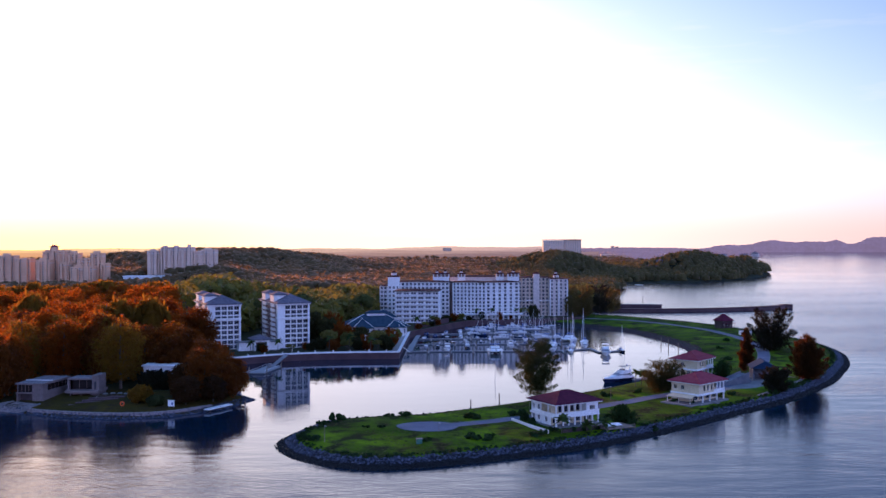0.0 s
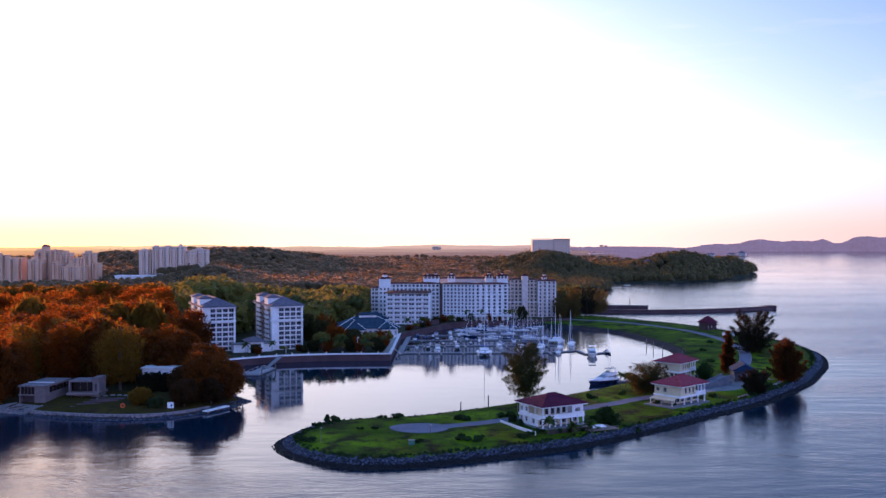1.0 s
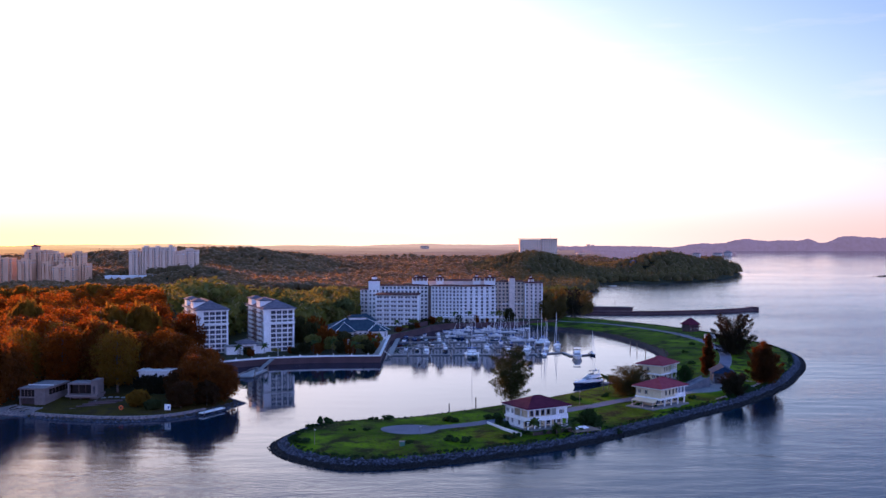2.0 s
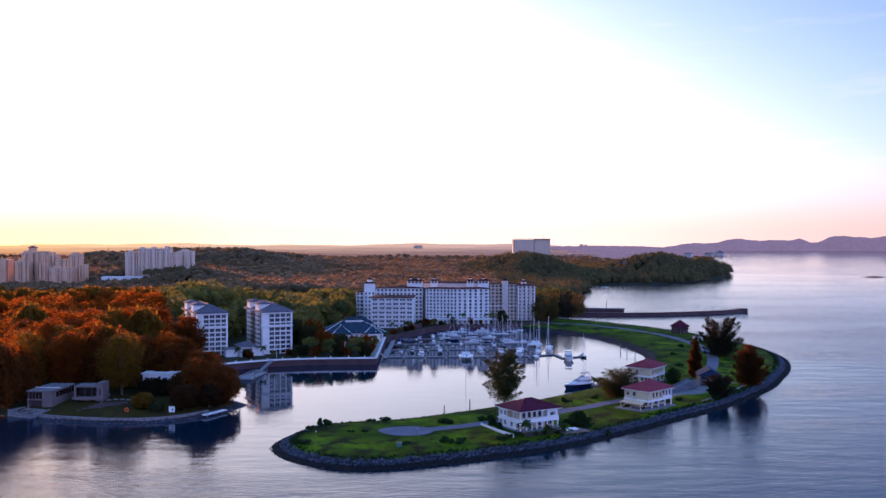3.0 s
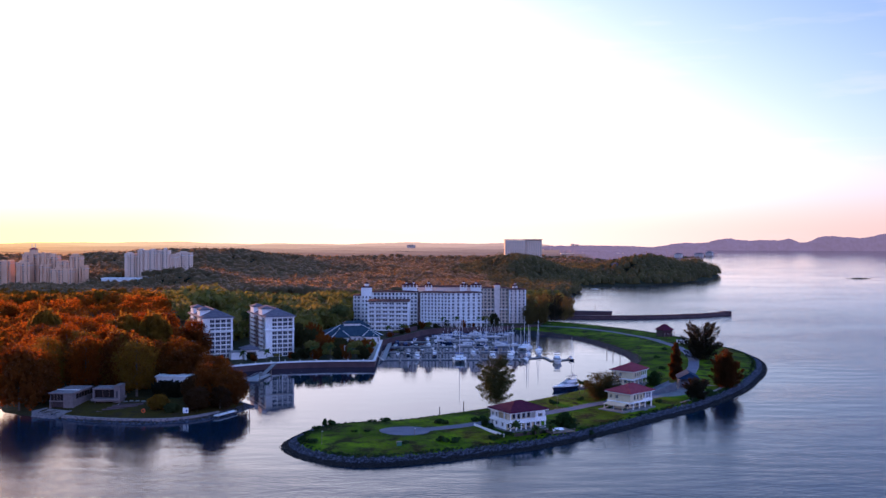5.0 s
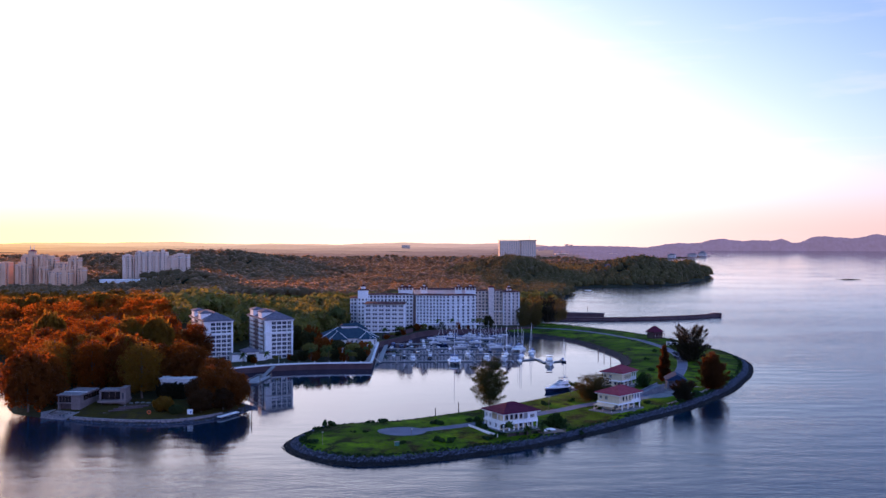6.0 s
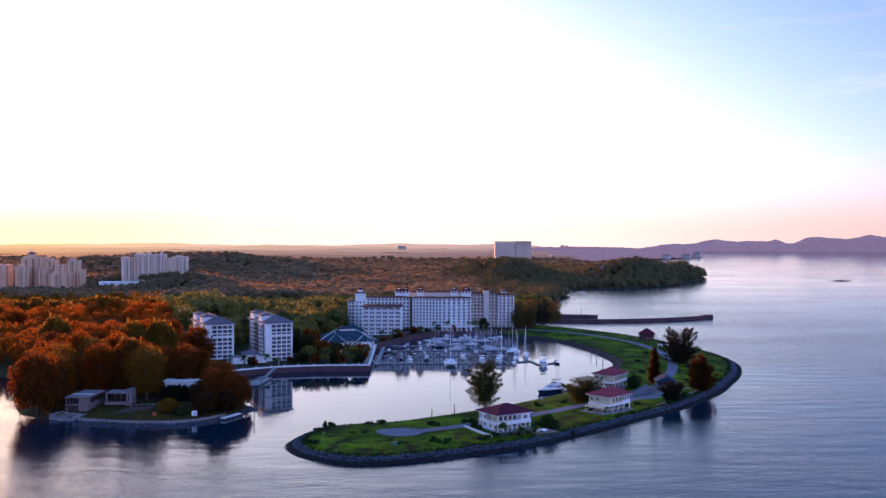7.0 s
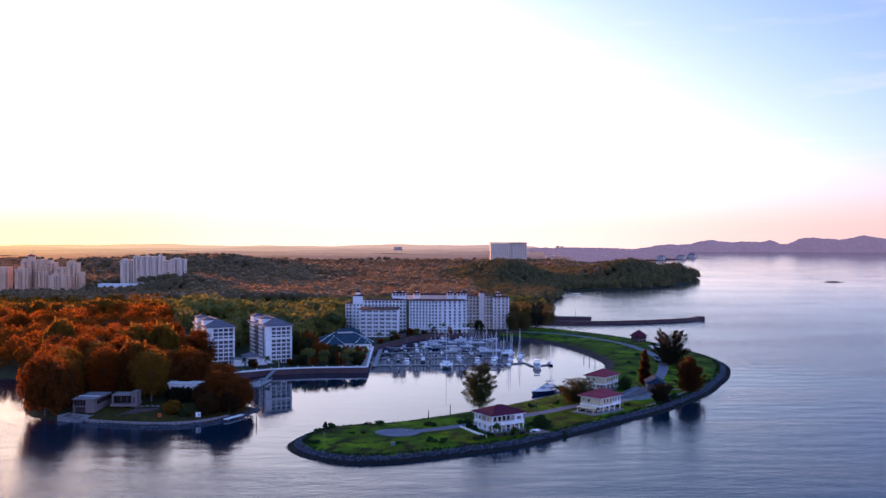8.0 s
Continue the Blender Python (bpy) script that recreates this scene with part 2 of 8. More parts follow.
def roof_material(name, c1, c2, pitch=0.34):
    """Roof tiles: courses and rolls as relief, weathered tone."""
    m = surface(name, c1, c2, 0.85, 0.5, 3.0, 0.0, vary=0.08, spec=0.1)
    nt = m.node_tree
    b, N, L = nt.nodes["Principled BSDF"], nt.nodes.new, nt.links.new
    geo = N("ShaderNodeNewGeometry")
    w = N("ShaderNodeTexWave")
    w.bands_direction = "Z"
    w.inputs["Scale"].default_value, w.inputs["Distortion"].default_value = 0.314 / (pitch * 0.5), 0.6
    L(geo.outputs["Position"], w.inputs["Vector"])
    bp = N("ShaderNodeBump")
    bp.inputs["Strength"].default_value, bp.inputs["Distance"].default_value = 0.5, 0.05
    L(w.outputs["Fac"], bp.inputs["Height"])
    L(bp.outputs[0], b.inputs["Normal"])
    return m


WATER = water_material()
GRASS = surface("rough_grass", (0.014, 0.040, 0.0006), (0.098, 0.190, 0.0010), 0.95, 0.045, 0.9, 0.8, c3=(0.020, 0.021, 0.006), dist=0.3, spec=0.05)
EARTH = surface("forest_floor", (0.036, 0.036, 0.016), (0.052, 0.044, 0.020), 0.95, 0.02, 0.3, 0.3, spec=0.1, dist=0.5)
ASPHALT = surface("worn_asphalt", (0.096, 0.106, 0.155), (0.130, 0.142, 0.200), 0.9, 0.12, 3.0, 0.2, spec=0.2)
ROCK = surface("granite_boulder", (0.046, 0.053, 0.082), (0.092, 0.104, 0.150), 0.85, 0.5, 3.0, 0.5, c3=(0.024, 0.023, 0.025), dist=0.15, vary=0.0, spec=0.15, grain=0.42)
WETROCK = surface("wet_dark_boulder", (0.005, 0.0045, 0.005), (0.010, 0.009, 0.010), 0.7, 0.5, 3.0, 0.5, dist=0.15, grain=0.4, spec=0.2)
STONE = surface("brown_stone_wall", (0.060, 0.030, 0.034), (0.090, 0.048, 0.050), 0.85, 0.15, 2.0, 0.4, dist=0.12)
WHITE = surface("white_painted_render", (0.78, 0.77, 0.76), (0.70, 0.69, 0.69), 0.7, 0.15, 2.0, 0.05)
CREAM = surface("cream_painted_render", (0.66, 0.54, 0.36), (0.58, 0.48, 0.33), 0.75, 0.15, 2.0, 0.05)
PALE = surface("pale_pinkish_render", (0.62, 0.52, 0.47), (0.56, 0.47, 0.43), 0.8, 0.1, 1.0, 0.0)
# pavilion walls: tree shade and reddish haze put into a greyer colour
SHADED_PLASTER = surface("shade_grey_render", (0.19, 0.14, 0.135), (0.15, 0.11, 0.105), 0.8, 0.3, 2.5, 0.08)
TAN = surface("tan_painted_render", (0.64, 0.53, 0.43), (0.58, 0.48, 0.39), 0.75, 0.12, 2.0, 0.05)
BROWNWALL = surface("brown_facade", (0.20, 0.13, 0.11), (0.26, 0.17, 0.14), 0.8, 0.12, 2.0, 0.08)
CONCRETE = surface("grey_concrete", (0.14, 0.14, 0.15), (0.20, 0.195, 0.20), 0.85, 0.2, 3.0, 0.2)
BARE = surface("bare_pale_concrete", (0.10, 0.105, 0.13), (0.15, 0.155, 0.18), 0.9, 0.3, 2.5, 0.2)
KERBSTONE = surface("mauve_kerbstone", (0.20, 0.165, 0.175), (0.26, 0.22, 0.23), 0.85, 0.4, 2.5, 0.3, c3=(0.10, 0.08, 0.085))
PAVING = surface("paved_promenade", (0.24, 0.215, 0.20), (0.30, 0.27, 0.255), 0.85, 0.1, 2.0, 0.1)
DARK = surface("dark_interior", (0.085, 0.08, 0.10), (0.13, 0.12, 0.14), 0.9, 0.2, 2.0, 0.0)
TINT = glass_material("tinted_glass", (0.20, 0.22, 0.27))
ROOM_GLASS = glass_material("room_glass", (0.50, 0.50, 0.56))
ROOF_RED = roof_material("red_roof_tiles", (0.23, 0.034, 0.050), (0.28, 0.050, 0.064))
ROOF_MAROON = roof_material("maroon_roof_tiles", (0.070, 0.009, 0.024), (0.095, 0.014, 0.032))
ROOF_GREY = roof_material("slate_purple_roof", (0.10, 0.088, 0.115), (0.14, 0.125, 0.15))
ROOF_TEAL = roof_material("teal_roof_sheets", (0.020, 0.040, 0.062), (0.034, 0.062, 0.086))
ROOF_BROWN = roof_material("brown_roof_tiles", (0.055, 0.017, 0.020), (0.078, 0.025, 0.026))
# opaque near-black panes: the dark of the rooms behind put into their colour
DARK_PANE = surface("dark_opaque_pane", (0.016, 0.010, 0.010), (0.022, 0.013, 0.012), 0.12, 0.3, 2.0, 0.0, spec=0.12)
TIMBER = surface("weathered_timber", (0.17, 0.12, 0.09), (0.24, 0.18, 0.14), 0.8, 0.5, 5.0, 0.2)
FENCE = surface("dark_stained_timber", (0.045, 0.028, 0.030), (0.075, 0.045, 0.045), 0.8, 0.5, 5.0, 0.2)
DECK = surface("grey_pontoon_deck", (0.20, 0.20, 0.215), (0.27, 0.265, 0.27), 0.8, 0.3, 4.0, 0.15)
GELCOAT = surface("white_gelcoat", (0.80, 0.80, 0.80), (0.74, 0.74, 0.75), 0.25, 0.3, 2.0, 0.0, spec=0.6)
NAVY = surface("navy_gelcoat", (0.012, 0.016, 0.045), (0.02, 0.025, 0.06), 0.25, 0.3, 2.0, 0.0, spec=0.6)
CANVAS = surface("blue_canvas", (0.03, 0.07, 0.22), (0.05, 0.10, 0.28), 0.85, 0.5, 5.0, 0.1)
ALU = surface("bare_aluminium", (0.60, 0.60, 0.62), (0.52, 0.52, 0.54), 0.35, 0.5, 5.0, 0.0, metal=0.6)
BARK = surface("grey_brown_bark", (0.09, 0.065, 0.05), (0.14, 0.10, 0.08), 0.95, 1.0, 6.0, 0.4)
LEAF = foliage("dark_green_leaves", (0.014, 0.024, 0.008), (0.036, 0.046, 0.012), 0.3, (0.065, 0.055, 0.012))
# needles of the shoreside wood: orange evening glow and haze put into their colour
LEAF_GLOW = foliage("glow_red_needles", (0.086, 0.019, 0.002), (0.128, 0.034, 0.003), 0.6, (0.48, 0.115, 0.008), sheen=0.4, gloss=0.05)
LEAF_OLIVE = foliage("olive_needles", (0.070, 0.038, 0.004), (0.110, 0.062, 0.007), 0.5, (0.42, 0.17, 0.018), sheen=0.25, gloss=0.05)
LEAF_WOOD = foliage("woodland_canopy", (0.080, 0.084, 0.020), (0.120, 0.116, 0.030), 0.45, (0.26, 0.20, 0.03), 0.012, 0.6)
# brown tone and full sheen put a hazy brightness on the far forest
LEAF_FAR = foliage("far_forest", (0.092, 0.074, 0.036), (0.120, 0.096, 0.050), 0.55, (0.32, 0.150, 0.048), 0.006, 1.0, 0.05, 0.8)
LEAF_HILL = foliage("hill_canopy", (0.062, 0.054, 0.026), (0.110, 0.090, 0.036), 0.35, (0.26, 0.16, 0.03), 0.012, 0.3, 0.04, 0.8, 0.35)
LEAF_DUSK = foliage("dusky_needles", (0.007, 0.010, 0.006), (0.018, 0.018, 0.009), 0.12, (0.12, 0.05, 0.012))
# darker needles: shade and the orange of the low sun put into the colour
LEAF_EMBER = foliage("dark_sunset_needles", (0.014, 0.007, 0.002), (0.034, 0.015, 0.003), 0.25, (0.30, 0.08, 0.010))
LEAF_UMBER = foliage("umber_needles", (0.058, 0.015, 0.003), (0.088, 0.027, 0.004), 0.45, (0.34, 0.082, 0.007), sheen=0.3, gloss=0.05)
LEAF_OLIVE2 = foliage("olive_green_leaves", (0.016, 0.020, 0.008), (0.038, 0.038, 0.013), 0.3, (0.10, 0.075, 0.016))
LEAF_PALM = foliage("green_palm_fronds", (0.022, 0.050, 0.010), (0.060, 0.085, 0.018), 0.3, (0.10, 0.12, 0.02))
# grass of the wooded point: shade and reddish glow put into a brown tone
SHADEGRASS = surface("dry_grass", (0.040, 0.030, 0.005), (0.066, 0.044, 0.008), 0.95, 0.08, 0.9, 0.8, c3=(0.040, 0.026, 0.012), dist=0.3, spec=0.05)
STRAW = foliage("dry_brown_grass", (0.018, 0.015, 0.005), (0.055, 0.038, 0.012), 0.2, (0.10, 0.07, 0.02), 0.15)
LEAF_LIGHT = foliage("light_green_leaves", (0.050, 0.072, 0.022), (0.095, 0.110, 0.034), 0.35, (0.16, 0.14, 0.03))
LEAF_GREEN = foliage("deep_green_leaves", (0.008, 0.026, 0.008), (0.020, 0.048, 0.010), 0.15, (0.04, 0.06, 0.01))
WEED = foliage("weedy_grass", (0.014, 0.036, 0.001), (0.066, 0.105, 0.003), 0.3, (0.08, 0.11, 0.01), 0.12)

# ---- mesh helpers ----
class Shape:
    """Collects vertices and faces of one mesh; mi is the material slot of the faces that follow."""

    def __init__(self):
        self.v, self.f, self.m, self.mi = [], [], [], 0

    def add(self, verts, faces):
        n = len(self.v)
        self.v += [tuple(p) for p in verts]
        self.f += [tuple(i + n for i in f) for f in faces]
        self.m += [self.mi] * len(faces)
        return self

    def box(self, x0, x1, y0, y1, z0, z1, c=0.0):
        """A block; c chamfers its upright edges and top rim."""
        if c <= 0:
            v = [(x, y, z) for z in (z0, z1) for x, y in ((x0, y0), (x1, y0), (x1, y1), (x0, y1))]
            return self.add(v, [(3, 2, 1, 0), (4, 5, 6, 7), (0, 1, 5, 4), (1, 2, 6, 5), (2, 3, 7, 6), (3, 0, 4, 7)])
        ring = [(x0 + c, y0), (x1 - c, y0), (x1, y0 + c), (x1, y1 - c), (x1 - c, y1), (x0 + c, y1), (x0, y1 - c), (x0, y0 + c)]
        cx, cy = (x0 + x1) / 2, (y0 + y1) / 2
        top = [(x - c * (1 if x > cx else -1), y - c * (1 if y > cy else -1)) for x, y in ring]
        v = [(x, y, z0) for x, y in ring] + [(x, y, z1 - c) for x, y in ring] + [(x, y, z1) for x, y in top]
        f = [tuple(range(7, -1, -1)), tuple(range(16, 24))]
        for k in (0, 8):
            f += [(k + i, k + (i + 1) % 8, k + 8 + (i + 1) % 8, k + 8 + i) for i in range(8)]
        return self.add(v, f)

    def prism(self, outline, z0, z1):
        n = len(outline)
        v = [(x, y, z0) for x, y in outline] + [(x, y, z1) for x, y in outline]
        return self.add(v, [tuple(range(n - 1, -1, -1)), tuple(range(n, 2 * n))] + [(i, (i + 1) % n, n + (i + 1) % n, n + i) for i in range(n)])

    def tube(self, a, b, r0, r1=None, n=8):
        a, b = Vector(a), Vector(b)
        r1 = r0 if r1 is None else r1
        q = (b - a).to_track_quat("Z", "Y")
        v = [a + q @ Vector((r0 * math.cos(k * math.tau / n), r0 * math.sin(k * math.tau / n), 0)) for k in range(n)]
        v += [b + q @ Vector((r1 * math.cos(k * math.tau / n), r1 * math.sin(k * math.tau / n), 0)) for k in range(n)]
        return self.add(v, [tuple(range(n - 1, -1, -1)), tuple(range(n, 2 * n))] + [(i, (i + 1) % n, n + (i + 1) % n, n + i) for i in range(n)])

    def hip(self, x0, x1, y0, y1, z0, rise, thick=0.35, ridge=1.0):
        """A hipped roof with an eaves board; the ridge runs along the longer side."""
        w, d = x1 - x0, y1 - y0
        h = min(w, d) / 2 * ridge
        if w >= d:
            r = [(x0 + h, (y0 + y1) / 2), (x1 - h, (y0 + y1) / 2)]
        else:
            r = [((x0 + x1) / 2, y0 + h), ((x0 + x1) / 2, y1 - h)]
        if abs(w - d) < 0.01:
            r = [((x0 + x1) / 2 - 0.05, (y0 + y1) / 2), ((x0 + x1) / 2 + 0.05, (y0 + y1) / 2)]
        v = [(x, y, z) for z in (z0, z0 + thick) for x, y in ((x0, y0), (x1, y0), (x1, y1), (x0, y1))] + [(x, y, z0 + thick + rise) for x, y in r]
        f = [(3, 2, 1, 0), (0, 1, 5, 4), (1, 2, 6, 5), (2, 3, 7, 6), (3, 0, 4, 7)]
        f += [(4, 5, 9, 8), (5, 6, 9), (6, 7, 8, 9), (7, 4, 8)] if w >= d else [(4, 5, 8), (5, 6, 9, 8), (6, 7, 9), (7, 4, 8, 9)]
        return self.add(v, f)

    def mesh(self, name, *mats):
        me = bpy.data.meshes.new(name)
        # corners that meet are one corner
        keys, at_key = {}, []
        for p in self.v:
            at_key.append(keys.setdefault((round(p[0], 4), round(p[1], 4), round(p[2], 4)), len(keys)))
        me.from_pydata(list(keys), [], [tuple(at_key[i] for i in f) for f in self.f])
        for m in mats:
            me.materials.append(m)
        if any(self.m):
            me.polygons.foreach_set("material_index", self.m)
        me.update()
        return me


def part(name, shape, material, parent, label=""):
    mats = material if isinstance(material, tuple) else (material,)
    ob = new(name, shape if isinstance(shape, bpy.types.Mesh) else shape.mesh(name, *mats))
    ob.parent = parent
    return tagged(ob, label)


def thing(name, label, category, m=None, group="", kind=""):
    ob = new(name)
    ob.empty_display_size = 0.5
    ob.matrix_world = m or Matrix()
    return tagged(ob, label, category, group, kind)


def single(name, shape, material, label, category, kind="", group="", m=None):
    mats = material if isinstance(material, tuple) else (material,)
    ob = new(name, shape if isinstance(shape, bpy.types.Mesh) else shape.mesh(name, *mats))
    if m:
        ob.matrix_world = m
    return tagged(ob, label, category, group, kind)


def at(x, y, z, turn=0.0, size=1.0):
    return pose(x, y, z, 0, 0, turn) @ Matrix.Scale(size, 4)


def smooth_line(points, closed=False, step=4.0):
    """A smooth line through a few corner points, in even short steps."""
    p = np.array(points, float)
    n = len(p)
    out = []
    for i in range(n if closed else n - 1):
        if closed:
            a, b, c, d = p[(i - 1) % n], p[i], p[(i + 1) % n], p[(i + 2) % n]
        else:
            a, b, c, d = p[max(i - 1, 0)], p[i], p[i + 1], p[min(i + 2, n - 1)]
        k = max(2, int(np.hypot(*(c - b)) / step))
        for t in np.arange(k) / k:
            out.append(0.5 * ((2 * b) + (c - a) * t + (2 * a - 5 * b + 4 * c - d) * t * t + (3 * b - a - 3 * c + d) * t ** 3))
    if not closed:
        out.append(p[-1])
    return np.array(out)


def inside_distance(px, py, poly):
    """Distance of each point from the outline, positive inside."""
    best = np.full(px.shape, 1e18)
    odd = np.zeros(px.shape, bool)
    for (ax, ay), (bx, by) in zip(poly, np.roll(poly, -1, 0)):
        dx, dy = bx - ax, by - ay
        t = np.clip(((px - ax) * dx + (py - ay) * dy) / (dx * dx + dy * dy + 1e-9), 0, 1)
        best = np.minimum(best, (px - ax - t * dx) ** 2 + (py - ay - t * dy) ** 2)
        if ay != by:
            cross = ((ay > py) != (by > py)) & (px < (bx - ax) * (py - ay) / (by - ay) + ax)
            odd ^= cross
    return np.where(odd, 1, -1) * np.sqrt(best)


def wavy(x, y, size, seed=0.0):
    """Cheap smooth unevenness, about -1 to 1."""
    a, b = x / size, y / size
    return (np.sin(a * 1.7 + seed) * np.cos(b * 1.3 - seed * 2) + 0.6 * np.sin(a * 3.1 + b * 2.3 + seed * 3) + 0.4 * np.cos(b * 5.3 - a * 2.9 + seed)) / 2.0


def sheet(name, xs, ys, height, keep, material, label, category):
    """A ground sheet over a grid; cells whose corners are all outside are left out."""
    X, Y = np.meshgrid(xs, ys)
    Z = height(X, Y)
    K = keep(X, Y)
    nx, ny = len(xs), len(ys)
    idx = np.arange(nx * ny).reshape(ny, nx)
    q = np.stack([idx[:-1, :-1], idx[:-1, 1:], idx[1:, 1:], idx[1:, :-1]], -1).reshape(-1, 4)
    ok = (K[:-1, :-1] | K[:-1, 1:] | K[1:, 1:] | K[1:, :-1]).reshape(-1)
    q = q[ok]
    used = np.unique(q)
    re = np.zeros(nx * ny, int)
    re[used] = np.arange(len(used))
    me = bpy.data.meshes.new(name)
    me.from_pydata(np.stack([X.ravel(), Y.ravel(), Z.ravel()], -1)[used].tolist(), [], re[q].tolist())
    me.materials.append(material)
    me.polygons.foreach_set("use_smooth", [True] * len(me.polygons))
    return single(name, me, material, label, category, "structure")


def strip(line, width, z, lift=0.0):
    """A flat band of even width along a line."""
    d = np.gradient(line, axis=0)
    nrm = np.stack([-d[:, 1], d[:, 0]], -1) / (np.hypot(d[:, 0], d[:, 1])[:, None] + 1e-9)
    a, b = line + nrm * width / 2, line - nrm * width / 2
    n = len(line)
    hz = z if callable(z) else (lambda x, y: np.full(np.shape(x), z))
    za, zb = hz(a[:, 0], a[:, 1]) + lift, hz(b[:, 0], b[:, 1]) + lift
    v = [(*p, h) for p, h in zip(a, za)] + [(*p, h) for p, h in zip(b, zb)]
    return Shape().add(v, [(i, n + i, n + i + 1, i + 1) for i in range(n - 1)])


def wall_along(line, width, z0, z1):
    """A wall or kerb with thickness along a line."""
    d = np.gradient(line, axis=0)
    nrm = np.stack([-d[:, 1], d[:, 0]], -1) / (np.hypot(d[:, 0], d[:, 1])[:, None] + 1e-9)
    a, b = line + nrm * width / 2, line - nrm * width / 2
    n = len(line)
    v = [(*p, z) for z in (z0, z1) for s in (a, b) for p in s]
    f = []
    for i in range(n - 1):
        f += [(i, i + 1, 2 * n + i + 1, 2 * n + i), (n + i + 1, n + i, 3 * n + i, 3 * n + i + 1), (2 * n + i, 2 * n + i + 1, 3 * n + i + 1, 3 * n + i)]
    f += [(0, 2 * n, 3 * n, n), (n - 1, 2 * n - 1, 4 * n - 1, 3 * n - 1)]
    return Shape().add(v, f)

# ---- sea and land ----
SEA_FAR = 4850.0
sea = Shape()
sea.add([(-4200, -2500, 0), (4200, -2500, 0), (4200, SEA_FAR, 0), (-4200, SEA_FAR, 0)], [(0, 1, 2, 3)])
single("water", sea, WATER, "calm blue-grey sea and marina basin at dusk", "sea", "structure")

# the curved spit with the villas
SPIT_OUT = [(140, 806), (168, 774), (197, 726), (216, 680), (228, 625), (234, 588), (229, 545), (213, 500), (195, 465), (176, 432), (142, 388), (110, 357), (81, 329), (48, 302), (11, 283), (-15, 274.4), (-31, 277), (-46, 290), (-53.5, 307), (-51, 324), (-44, 340)]
SPIT_IN = [(-30, 349), (-8, 355), (14, 369), (38, 387), (61, 407), (80, 427), (97, 446), (117, 480), (136, 525), (146, 565), (143, 613), (133, 665), (118, 700), (103, 718), (78, 745), (60, 800), (95, 845)]
SPIT = smooth_line(SPIT_OUT + SPIT_IN, True, 5.0)
# the half of the spit that faces the basin
SPIT_CORE = np.array([(-60, 335)] + SPIT_IN[:12] + [(165, 640), (165, 560), (140, 480), (100, 420), (60, 376), (20, 345), (-20, 330)], float)


def spit_height(x, y):
    d = inside_distance(x, y, SPIT)
    bank = np.interp(d, [-12, 0, 5.6, 12, 40], [-4.0, 0.0, 2.3, 2.6, 2.9])
    return bank + np.clip(d / 20, 0, 1) * 0.25 * wavy(x, y, 14.0, 1.0)


sheet("ground", np.arange(-64, 246, 3.0), np.arange(264, 860, 3.0), spit_height, lambda x, y: inside_distance(x, y, SPIT) > -9, GRASS,
      "green rough grass on a low curved spit with a boulder edge", "grass")

# stone bank under the boulders, all round the spit
bank_line = SPIT
turn_v = np.roll(bank_line, -1, 0) - np.roll(bank_line, 1, 0)
inward = np.stack([-turn_v[:, 1], turn_v[:, 0]], -1) / np.hypot(turn_v[:, 0], turn_v[:, 1])[:, None]
probe = bank_line + inward * 2.0
if inside_distance(probe[:, 0], probe[:, 1], SPIT).mean() < 0:
    inward = -inward
bs = Shape()
for off in (-3.0, 0.0, 1.6, 3.2, 4.6):
    q = bank_line + inward * off
    bs.v += [(x, y, z + 0.2) for x, y, z in zip(q[:, 0], q[:, 1], spit_height(q[:, 0], q[:, 1]))]
nb = len(bank_line)
for j in range(4):
    f = [(j * nb + i, j * nb + (i + 1) % nb, (j + 1) * nb + (i + 1) % nb, (j + 1) * nb + i) for i in range(nb)]
    bs.f += f
    bs.m += [0] * len(f)
single("bank", bs, WETROCK, "dark stone bank under the boulders of the spit", "bank", "structure")

# the mainland: quayside plain, wooded rises and headlands
COAST = [(95, 830), (128, 830), (140, 860), (152, 905), (165, 960), (190, 1080), (221, 1216), (247, 1285), (236, 1330), (250, 1400), (278, 1434), (330, 1452), (406, 1463), (467, 1520), (547, 1652), (606, 1782), (632, 1833), (600, 1950), (560, 2150), (520, 2420), (530, 2700), (663, 2854), (975, 3170), (1203, 3558), (1150, 3850), (950, 4300), (900, 4840), (-4100, 4840), (-4100, 640), (-900, 600), (-420, 560), (-236, 505), (-216, 448), (-203, 400), (-192, 381), (-173, 370), (-145, 357), (-123, 353), (-103, 357), (-86, 374), (-79, 395), (-90, 410), (-122, 440), (-150, 480), (-130, 520), (-40, 560), (-40, 680), (40, 745)]
COAST_P = np.array(COAST, float)


def bump_at(x, y, cx, cy, sx, sy, h, turn=0.0):
    c, s = math.cos(radians(turn)), math.sin(radians(turn))
    u, v = (x - cx) * c + (y - cy) * s, -(x - cx) * s + (y - cy) * c
    return h * np.exp(-(u / sx) ** 2 - (v / sy) ** 2)


